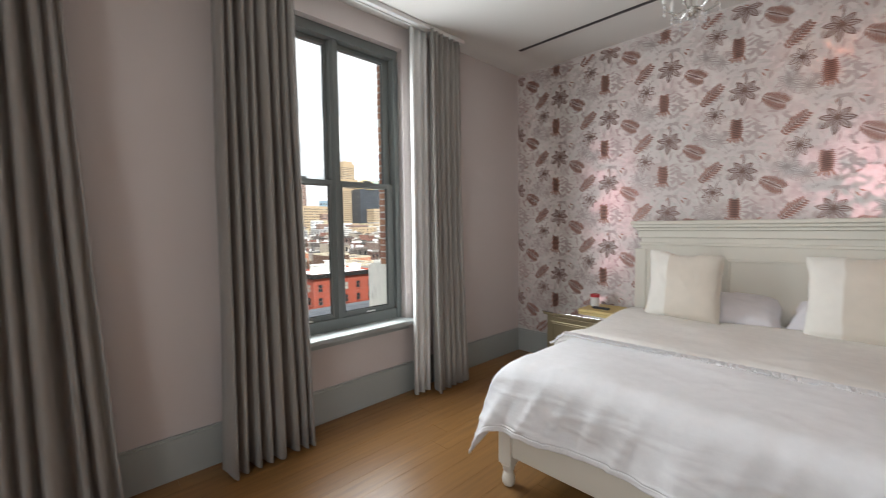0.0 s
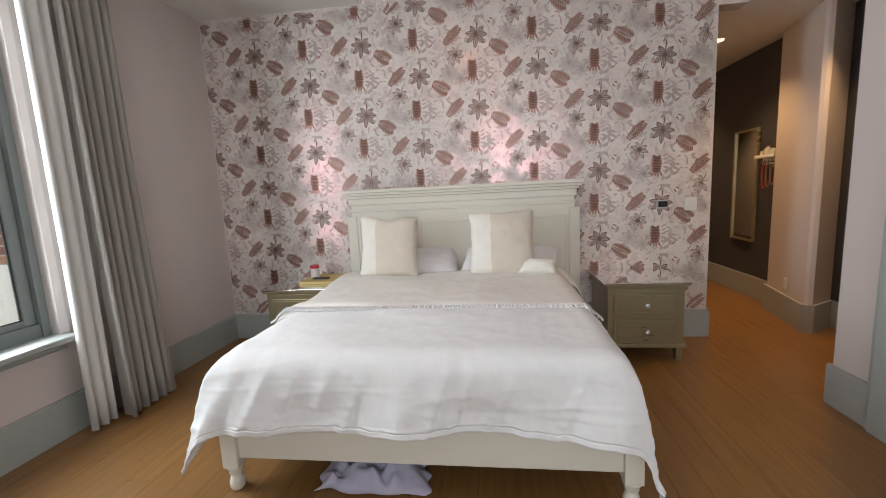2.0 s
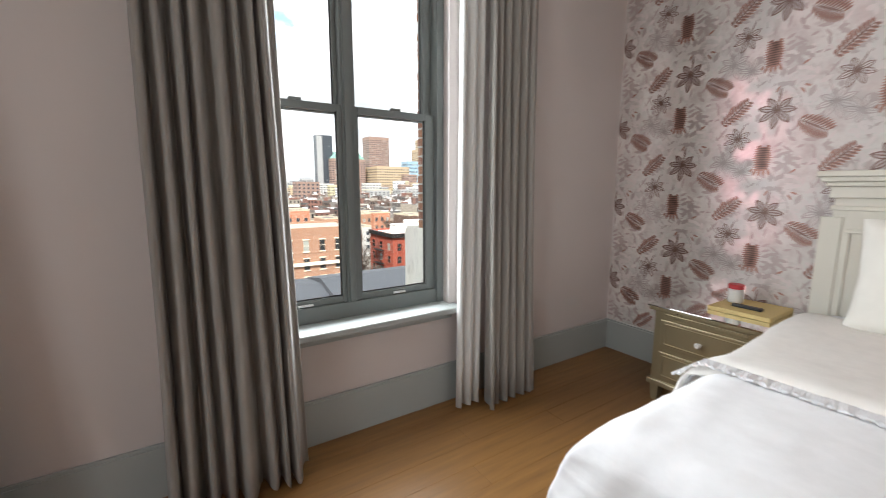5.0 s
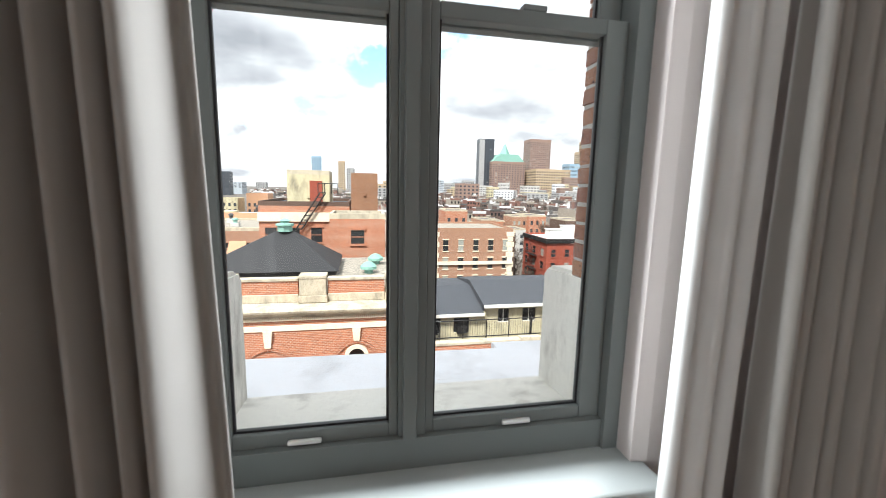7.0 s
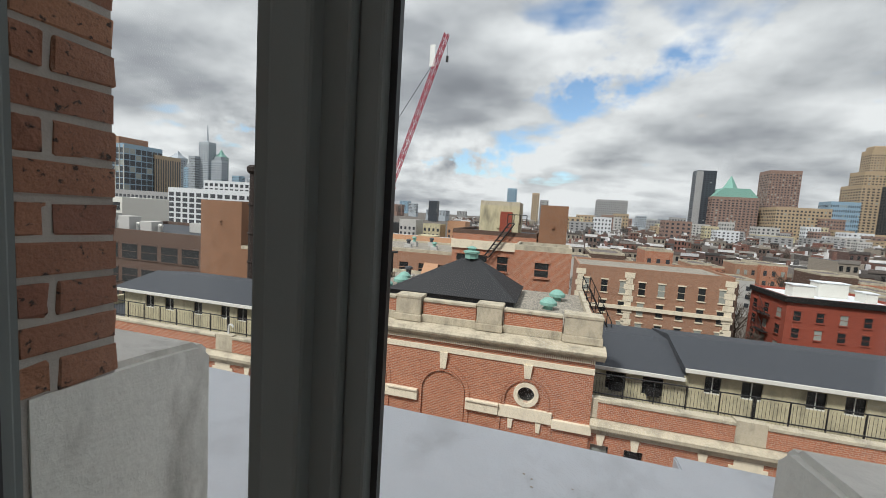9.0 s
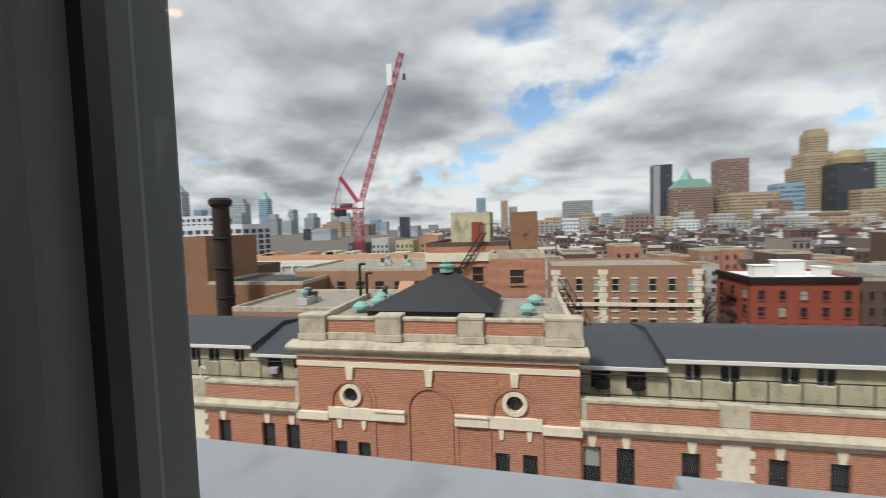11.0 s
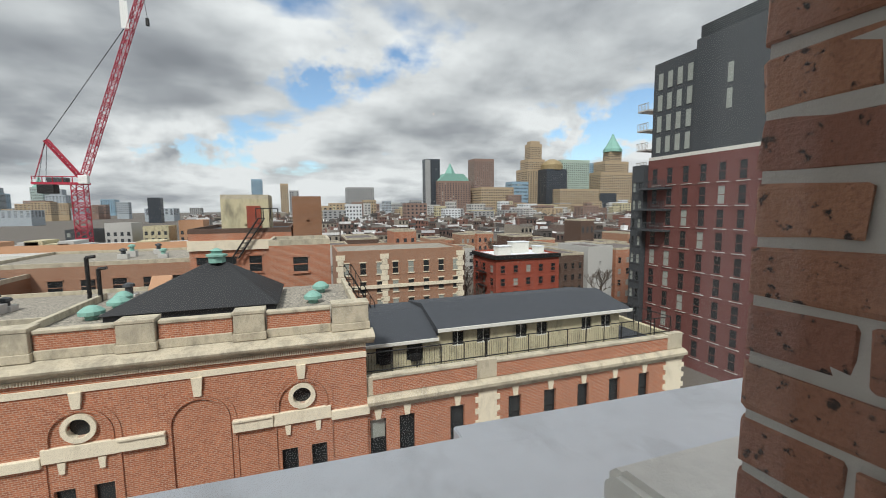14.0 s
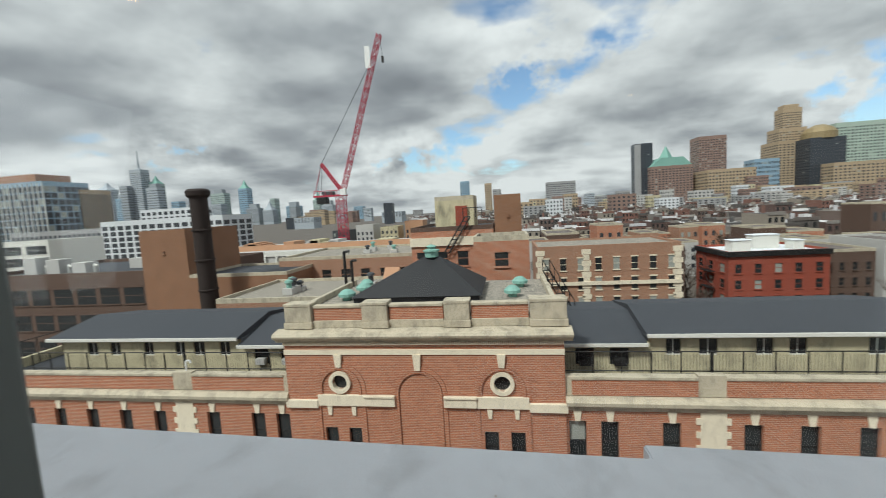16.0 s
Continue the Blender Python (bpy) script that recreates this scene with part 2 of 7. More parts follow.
def stained(name, base, dark, sx, lo, hi, fine=9.0, rough=0.9, keep=0.85, grain=0.35):
    """Weathered masonry: soot in streaks and patches over a pale body."""
    m = Nodes(name, base, rough)
    a = m.noise(m.pos(sx), 1.0, 7, 0.65)
    f = m.noise(m.pos(), fine, 5, 0.65)
    c = m.mix(m.math("MULTIPLY", m.ramp(a, [(lo, (0, 0, 0)), (hi, (1, 1, 1))]), keep), base, dark)
    c = m.mix(m.math("MULTIPLY", m.ramp(f, [(0.42, (0, 0, 0)), (0.62, (1, 1, 1))]), grain), c, shade(base, 0.55))
    m.color(c)
    m.bump(m.math("ADD", a, f), 0.4, 0.01)
    return m.mat


def island_mat(name, colors, rough=0.85):
    m = Nodes(name, colors[0], rough)
    r = m.n.new("ShaderNodeNewGeometry").outputs["Random Per Island"]
    c = m.ramp(r, [((k + 0.01) / len(colors), col) for k, col in enumerate(colors)])
    for nd in m.n:
        if nd.bl_idname == "ShaderNodeValToRGB":
            nd.color_ramp.interpolation = "CONSTANT"
    m.color(m.mix(m.math("MULTIPLY", m.noise(m.pos(), 0.4, 5), 0.35), c, (0.12, 0.10, 0.09)))
    return m.mat


M_WALL = plain("warm_white_wall_paint", (0.60, 0.54, 0.52), 0.6, 0, 1.2, 0.03, 180, 0.06)
M_CEIL = plain("white_ceiling_paint", (0.72, 0.70, 0.67), 0.7, 0, 1.0, 0.02, 200, 0.05)
M_TRIM = plain("grey_green_trim_paint", (0.36, 0.385, 0.375), 0.4, 0, 2.0, 0.04, 150, 0.05)
M_FRAME = plain("grey_window_paint", (0.175, 0.192, 0.188), 0.6, 0, 3.0, 0.05, 150, 0.05)
for nd_ in M_FRAME.node_tree.nodes:
    if nd_.bl_idname == "ShaderNodeBsdfPrincipled":
        nd_.inputs["Specular IOR Level"].default_value = 0.12
M_SEAL = plain("black_rubber_seal", (0.02, 0.02, 0.022), 0.5, 0, 8, 0.1, 120, 0.05)
M_GLASS = glass_pane("window_glass")
M_OAK = plank_floor()
M_GAP = plain("dark_plank_gap", (0.16, 0.085, 0.032), 0.8)
M_PAPER = wallpaper_ground()
M_COPPER = plain("copper_print", (0.43, 0.235, 0.19), 0.36, 0.4, 14, 0.2, 90, 0.1)
M_BROWN = plain("brown_print", (0.255, 0.155, 0.132), 0.42, 0.3, 14, 0.2, 90, 0.1)
M_MAUVE = plain("mauve_grey_print", (0.49, 0.42, 0.405), 0.42, 0.3, 14, 0.15, 90, 0.1)
M_PALEPRINT = plain("pale_mauve_print", (0.64, 0.59, 0.57), 0.4, 0.2, 14, 0.12, 90, 0.1)
M_CREAM = plain("cream_lacquer", (0.70, 0.665, 0.585), 0.38, 0, 2.5, 0.04, 120, 0.06)
M_CURTAIN = cloth("taupe_linen_curtain", (0.305, 0.284, 0.262), 0.9, 700, 5, 0.2)
M_SHEER = cloth("white_curtain_lining", (0.66, 0.655, 0.64), 0.9, 700, 5, 0.2)
M_DUVET = cloth("white_cotton", (0.80, 0.80, 0.815), 0.95, 500, 18, 0.13, 0.05, 2.0)
M_SHEET = cloth("ivory_cotton", (0.78, 0.75, 0.715), 0.95, 500, 20, 0.25, 0.05)
M_PILLOW = cloth("beige_velvet", (0.66, 0.595, 0.51), 0.85, 800, 9, 0.3, 0.6)
M_PILLOWW = cloth("ivory_linen", (0.78, 0.75, 0.69), 0.9, 800, 9, 0.3)
M_LILACW = cloth("lilac_white_cotton", (0.77, 0.75, 0.78), 0.9, 600, 14, 0.6)
M_LILAC = cloth("lilac_cotton", (0.46, 0.44, 0.56), 0.9, 600, 9, 0.4)
M_GOLD = plain("champagne_lacquer", (0.34, 0.285, 0.18), 0.3, 0.55, 3, 0.08, 160, 0.06)
M_MIRROR = plain("mirror_top", (0.85, 0.87, 0.86), 0.05, 1.0, 2, 0.01, 40, 0.0)
M_CRYSTAL = plain("cut_crystal", (0.9, 0.9, 0.92), 0.08, 0.4, 20, 0.05, 100, 0.0)
M_DARKWALL = plain("charcoal_wall_paint", (0.055, 0.055, 0.062), 0.6, 0, 1.5, 0.08, 150, 0.06)
M_CHROME = plain("brushed_nickel", (0.6, 0.6, 0.58), 0.25, 1.0, 8, 0.05, 200, 0.02)
M_DARKWOOD = plain("dark_lacquered_wood", (0.035, 0.018, 0.014), 0.3, 0, 4, 0.2, 90, 0.05)
M_RED = plain("red_plastic", (0.55, 0.05, 0.06), 0.4)
M_WHITE = plain("white_plastic", (0.75, 0.75, 0.73), 0.4)
M_BLACK = plain("black_plastic", (0.02, 0.02, 0.022), 0.4)
M_YELLOWBOOK = plain("pale_yellow_board", (0.62, 0.47, 0.20), 0.6)

M_PIECE = piece_mat("pitted_brick", (0.27, 0.115, 0.075), (0.45, 0.225, 0.125))
M_MORTAR = plain("grey_mortar", (0.42, 0.385, 0.345), 0.95, 0, 15, 0.2, 140, 0.5)
M_LIME = stained("weathered_limestone", (0.78, 0.765, 0.71), (0.30, 0.285, 0.25), (5, 5, 2.2), 0.52, 0.70, 40, 0.9, 0.8, 0.15)
M_MEMBRANE = stained("pale_grey_roof_coating", (0.76, 0.80, 0.84), (0.46, 0.48, 0.49), (1.6, 1.0, 2), 0.50, 0.74, 9, 0.5, 0.8, 0.10)

M_BRICK = brickwork("orange_red_brick", (0.47, 0.165, 0.082), (0.30, 0.098, 0.05), (0.50, 0.36, 0.27), 0.22, 0.10, stain=0.2)
M_BRICKD = brickwork("brown_brick", (0.12, 0.062, 0.04), (0.085, 0.045, 0.03), (0.12, 0.09, 0.075))
M_BRICKT = brickwork("pinkish_tan_brick", (0.40, 0.205, 0.125), (0.27, 0.125, 0.075), (0.36, 0.26, 0.19), 0.24, 0.09)
M_BRICKR = brickwork("red_painted_brick", (0.36, 0.07, 0.035), (0.22, 0.045, 0.028), (0.26, 0.07, 0.045), 0.24, 0.09)
M_BRICKM = brickwork("maroon_brick", (0.165, 0.052, 0.044), (0.14, 0.042, 0.037), (0.17, 0.08, 0.07))
M_STONE = stained("cream_limestone_trim", (0.76, 0.68, 0.53), (0.42, 0.37, 0.28), (1.6, 1.6, 0.7), 0.52, 0.76, keep=0.55, grain=0.2)
M_STONEG = stained("soot_stained_limestone", (0.52, 0.46, 0.35), (0.15, 0.14, 0.11), (1.5, 1.5, 0.8), 0.46, 0.72, keep=0.75, grain=0.3)
M_SLATE = plain("dark_slate_roofing", (0.010, 0.011, 0.014), 0.65, 0, 0.8, 0.2, 10, 0.3)
M_FELT = plain("blue_grey_roof_felt", (0.045, 0.05, 0.06), 0.8, 0, 0.5, 0.2, 9, 0.3)
M_GRAVEL = stained("grey_roof_gravel", (0.40, 0.36, 0.30), (0.09, 0.085, 0.075), (7, 7, 7), 0.44, 0.58, 22, 0.95, 0.9)
M_VERDIGRIS = plain("verdigris_copper", (0.22, 0.42, 0.36), 0.7, 0.1, 2, 0.2, 25, 0.2)
M_STUCCO = stained("stained_yellow_stucco", (0.56, 0.50, 0.33), (0.17, 0.155, 0.115), (0.8, 0.8, 0.35), 0.48, 0.68, 6.0, 0.9, 0.8, 0.25)
M_EAVE = plain("white_eave_paint", (0.66, 0.65, 0.60), 0.6, 0, 2, 0.08, 30, 0.1)
M_IRON = plain("black_iron", (0.018, 0.017, 0.017), 0.55, 0.3, 3, 0.2, 40, 0.1)
M_FARGLASS = plain("far_window_glass", (0.055, 0.06, 0.068), 0.25, 0.0, 0.05, 0.3, 0.6, 0.0)
M_DARKGLASS = plain("dark_window_glass", (0.025, 0.028, 0.03), 0.2, 0.0, 0.6, 0.3, 5, 0.0)
M_TANWALL = brickwork("tan_orange_brick", (0.30, 0.145, 0.075), (0.22, 0.10, 0.052), (0.25, 0.16, 0.11), 0.3, 0.1, stain=0.5)
M_LITGLASS = plain("window_with_pale_blind", (0.32, 0.34, 0.31), 0.15, 0, 0.8, 0.2, 5, 0.0)
M_GREYMETAL = plain("charcoal_metal_panel", (0.052, 0.058, 0.064), 0.5, 0.0, 0.1, 0.06, 0.7, 0.0)
M_ASPHALT = plain("asphalt", (0.05, 0.05, 0.052), 0.9, 0, 0.2, 0.2, 6, 0.4)
M_CITY = plain("distant_ground", (0.12, 0.105, 0.09), 0.95, 0, 0.01, 0.3, 0.2, 0.1)
M_RUST = plain("rusty_dark_steel", (0.032, 0.022, 0.019), 0.8, 0.3, 0.8, 0.3, 12, 0.3)
M_CRANE = plain("crane_red_paint", (0.42, 0.03, 0.06), 0.5, 0, 0.5, 0.1, 4, 0.05)
M_CONCRETE = plain("pale_concrete", (0.47, 0.46, 0.44), 0.85, 0, 0.1, 0.15, 2, 0.2)
M_ORANGE = plain("orange_safety_net", (0.47, 0.26, 0.15), 0.8, 0, 0.1, 0.2, 2, 0.1)
M_BARK = plain("bare_branch_bark", (0.10, 0.075, 0.058), 0.95, 0, 0.3, 0.25, 8, 0.2)
M_ROOFS = island_mat("flat_city_roofs", [(0.78, 0.78, 0.78), (0.10, 0.10, 0.10), (0.62, 0.62, 0.64), (0.06, 0.06, 0.06), (0.26, 0.24, 0.22), (0.80, 0.80, 0.80), (0.13, 0.11, 0.10)])
M_HOUSES = island_mat("row_house_walls", [(0.18, 0.09, 0.07), (0.13, 0.09, 0.075), (0.32, 0.28, 0.23), (0.12, 0.07, 0.06), (0.45, 0.43, 0.40), (0.09, 0.08, 0.075), (0.22, 0.10, 0.075), (0.24, 0.22, 0.20)])

# ---- small modelling helpers ----


def bx(bm, x0, x1, y0, y1, z0, z1, bevel=0.0):
    """A box, with softened edges where bevel is given."""
    r = bmesh.ops.create_cube(bm, size=1.0)
    bmesh.ops.transform(bm, matrix=Matrix.Translation(((x0 + x1) / 2, (y0 + y1) / 2, (z0 + z1) / 2)) @ Matrix.Diagonal((abs(x1 - x0), abs(y1 - y0), abs(z1 - z0), 1)), verts=r["verts"])
    if bevel > 0:
        es = list({e for v in r["verts"] for e in v.link_edges})
        bmesh.ops.bevel(bm, geom=es, offset=bevel, segments=2, affect="EDGES", profile=0.5)
    return bm


def box(*a, **k):
    return bx(bmesh.new(), *a, **k)


def lathe(profile, seg=24, bm=None, m=None):
    """A turned shape from (radius, height) pairs."""
    bm = bm or bmesh.new()
    rings = []
    for r, z in profile:
        rings.append([bm.verts.new((m or Matrix()) @ Vector((max(r, 1e-4) * math.cos(2 * math.pi * k / seg), max(r, 1e-4) * math.sin(2 * math.pi * k / seg), z))) for k in range(seg)])
    for a, b in zip(rings, rings[1:]):
        for k in range(seg):
            bm.faces.new((a[k], a[(k + 1) % seg], b[(k + 1) % seg], b[k]))
    bm.faces.new(list(reversed(rings[0])))
    bm.faces.new(rings[-1])
    return bm


def rod(bm, a, b, r, seg=6):
    """A straight round bar from a to b."""
    a, b = Vector(a), Vector(b)
    q = (b - a).to_track_quat("Z", "Y").to_matrix().to_4x4()
    return lathe([(r, 0), (r, (b - a).length)], seg, bm, Matrix.Translation(a) @ q)


def prism(bm, pts, along, lo, hi):
    """A polygon pushed along one axis: pts are pairs on the two other axes in order."""
    def at(p, h):
        return {"x": (h, p[0], p[1]), "y": (p[0], h, p[1]), "z": (p[0], p[1], h)}[along]
    a = [bm.verts.new(at(p, lo)) for p in pts]
    b = [bm.verts.new(at(p, hi)) for p in pts]
    n = len(pts)
    for k in range(n):
        bm.faces.new((a[k], a[(k + 1) % n], b[(k + 1) % n], b[k]))
    bm.faces.new(list(reversed(a)))
    bm.faces.new(b)
    bmesh.ops.recalc_face_normals(bm, faces=bm.faces)
    return bm


def pierced(x0, x1, z0, z1, y0, y1, holes, axis="x"):
    """A wall along x (or y) with rectangular holes (a0, a1, z0, z1) through it."""
    bm = bmesh.new()
    xs = sorted({x0, x1, *[h[0] for h in holes], *[h[1] for h in holes]})
    zs = sorted({z0, z1, *[h[2] for h in holes], *[h[3] for h in holes]})
    for a, b in zip(xs, xs[1:]):
        start = None
        spans = []
        for c, d in zip(zs, zs[1:]):
            mid = ((a + b) / 2, (c + d) / 2)
            if any(h[0] < mid[0] < h[1] and h[2] < mid[1] < h[3] for h in holes):
                if start is not None:
                    spans.append((start, c))
                start = None
            elif start is None:
                start = c
        if start is not None:
            spans.append((start, zs[-1]))
        for c, d in spans:
            if axis == "x":
                bx(bm, a, b, y0, y1, c, d)
            else:
                bx(bm, y0, y1, a, b, c, d)
    return bm


def mesh_of(name, bm, mat, smooth=False):
    me = bpy.data.meshes.new(name)
    if smooth:
        for f in bm.faces:
            f.smooth = True
    bm.to_mesh(me)
    bm.free()
    me.materials.append(mat)
    return me


def part(name, bm, mat, parent, label="", smooth=False):
    ob = new(name, mesh_of(name, bm, mat, smooth))
    ob.parent = parent
    if label:
        ob["label"] = label
    return ob


def solid(name, bm, mat, label="", category="", kind="structure", smooth=False, group=""):
    return tagged(new(name, mesh_of(name, bm, mat, smooth)), label, category, group, kind)


def thing(name, loc, label, category, group="", kind="", rz=0.0):
    ob = new(name)
    ob.matrix_basis = pose(*loc, 0, 0, rz)
    return tagged(ob, label, category, group, kind)


def sheet(fn, nu, nv):
    """A grid of faces over fn(u, v), u and v from 0 to 1."""
    bm = bmesh.new()
    g = [[bm.verts.new(fn(i / nu, j / nv)) for j in range(nv + 1)] for i in range(nu + 1)]
    for i in range(nu):
        for j in range(nv):
            bm.faces.new((g[i][j], g[i + 1][j], g[i + 1][j + 1], g[i][j + 1]))
    return bm


def thick(ob, t):
    s = ob.modifiers.new("thickness", "SOLIDIFY")
    s.thickness, s.offset = t, 0
    return ob


def wob(x, y, z, s):
    return noise.noise(Vector((x * s, y * s, z * s)))


# ---- the bedroom: floor, walls, ceiling ----
CEIL, WEST, SOUTH = 3.06, -6.2, -4.66
WIN_X = (-2.2, -5.0)
W0, W1, WZ0, WZ1 = -0.56, 0.56, 0.60, 2.88

floor = solid("floor", box(WEST - 0.1, 4.2, -7.6, 0.02, -0.2, -0.012), M_GAP, "oak plank floor with a satin finish", "floor")
holes = [(x + W0, x + W1, WZ0, WZ1) for x in WIN_X]
solid("wall_north", pierced(WEST - 0.3, 0.15, 0, CEIL, 0.0, 0.2, holes), M_WALL, "warm white painted window wall", "wall")
wall_paper = solid("wall_east", box(0.0, 0.15, -4.5, 0.0, 0, CEIL), M_PAPER, "silvery wallpaper printed with copper and brown leaves", "wall")
solid("wall_west", pierced(-4.66, 0.0, 0, CEIL, WEST - 0.3, WEST, [(-3.84, -2.16, WZ0, WZ1)], "y"), M_WALL, "warm white painted wall with a window", "wall")
solid("wall_south", box(WEST - 0.3, -1.15, SOUTH - 0.2, SOUTH, 0, CEIL), M_WALL, "warm white painted wall beside a grey door", "wall")
solid("wall_hall_west", box(-1.35, -1.15, -6.6, SOUTH - 0.2, 0, CEIL), M_WALL, "warm white hallway wall", "wall")
solid("wall_hall_end", box(-1.35, -0.4, -5.8, -5.66, 0, CEIL), M_DARKWALL, "charcoal painted hallway wall", "wall")
solid("wall_hall_recess", box(-0.4, 0.24, -5.8, -5.66, 0, CEIL), M_DARKWALL, "charcoal painted recess", "wall")
bm = bmesh.new()
prism(bm, [(0.24, -5.66), (0.06, -5.39), (0.07, -5.36), (0.10, -5.345), (0.84, -5.50), (0.84, -5.8), (0.24, -5.8)], "z", 0, CEIL)
solid("wall_hall_pier", bm, M_WALL, "warm white pier with a rounded corner", "wall")
solid("wall_hall_dark", box(0.84, 4.2, -5.75, -5.6, 0, CEIL), M_DARKWALL, "charcoal painted hallway wall", "wall")
solid("wall_hall_north", box(0.15, 4.2, -4.5, -4.35, 0, CEIL), M_WALL, "warm white hallway wall", "wall")
solid("wall_hall_east", box(4.1, 4.25, -5.75, -4.35, 0, CEIL), M_DARKWALL, "charcoal painted end wall", "wall")
solid("wall_hall_south", box(-1.35, 4.2, -7.6, -7.45, 0, CEIL), M_WALL, "warm white wall", "wall")
bm = bmesh.new()
bx(bm, WEST - 0.3, 0.15, -4.72, 0.2, CEIL, CEIL + 0.15)
bx(bm, -1.35, 4.25, -7.6, -4.72, 2.75, 3.2)
bx(bm, 0.15, 4.25, -4.72, -4.3, 2.75, 3.2)
solid("ceiling", bm, M_CEIL, "white painted ceiling", "ceiling")
solid("ceiling_slot_diffuser", box(-0.555, -0.52, -4.2, -0.40, CEIL - 0.004, CEIL + 0.01), M_BLACK, "long black linear air slot in the ceiling", "air slot", "")
solid("lintel", box(0.0, 0.15, -4.72, -4.5, 2.75, CEIL), M_PAPER, "papered header over the hallway opening", "header")


def board(name, x0, x1, y0, y1):
    """A tall skirting board with a thin stepped cap."""
    root = thing(name, ((x0 + x1) / 2, (y0 + y1) / 2, 0), "tall grey-green painted skirting board", "baseboard", kind="structure")
    cx, cy = (x0 + x1) / 2, (y0 + y1) / 2
    part("board_face", box(x0 - cx, x1 - cx, y0 - cy, y1 - cy, 0.0, 0.235, bevel=0.002), M_TRIM, root)
    s = 0.004
    part("board_cap", box(x0 - cx + (s if y1 - y0 > x1 - x0 else 0), x1 - cx - (s if y1 - y0 > x1 - x0 else 0), y0 - cy + (s if x1 - x0 > y1 - y0 else 0), y1 - cy - (s if x1 - x0 > y1 - y0 else 0), 0.235, 0.25, bevel=0.002), M_TRIM, root)


board("baseboard", WEST, -0.022, -0.022, 0.0)
board("baseboard", -0.022, 0.0, -4.5, 0.0)
board("baseboard", -0.022, 0.15, -4.522, -4.5)
board("baseboard", WEST, WEST + 0.022, -4.66, -0.022)
board("baseboard", -1.41, -1.128, SOUTH, SOUTH + 0.022)
board("baseboard", -1.15, -1.128, -5.66, SOUTH)
board("baseboard", 0.84, 4.1, -5.6, -5.575)
board("baseboard", -1.1, 0.2, -5.66, -5.638)
bm = bmesh.new()
prism(bm, [(0.215, -5.67), (0.035, -5.39), (0.05, -5.345), (0.095, -5.32), (0.87, -5.475), (0.87, -5.62), (0.24, -5.70)], "z", 0, 0.25)
solid("baseboard_pier", bm, M_TRIM, "grey-green painted skirting round a pier", "baseboard")

# ---- windows ----


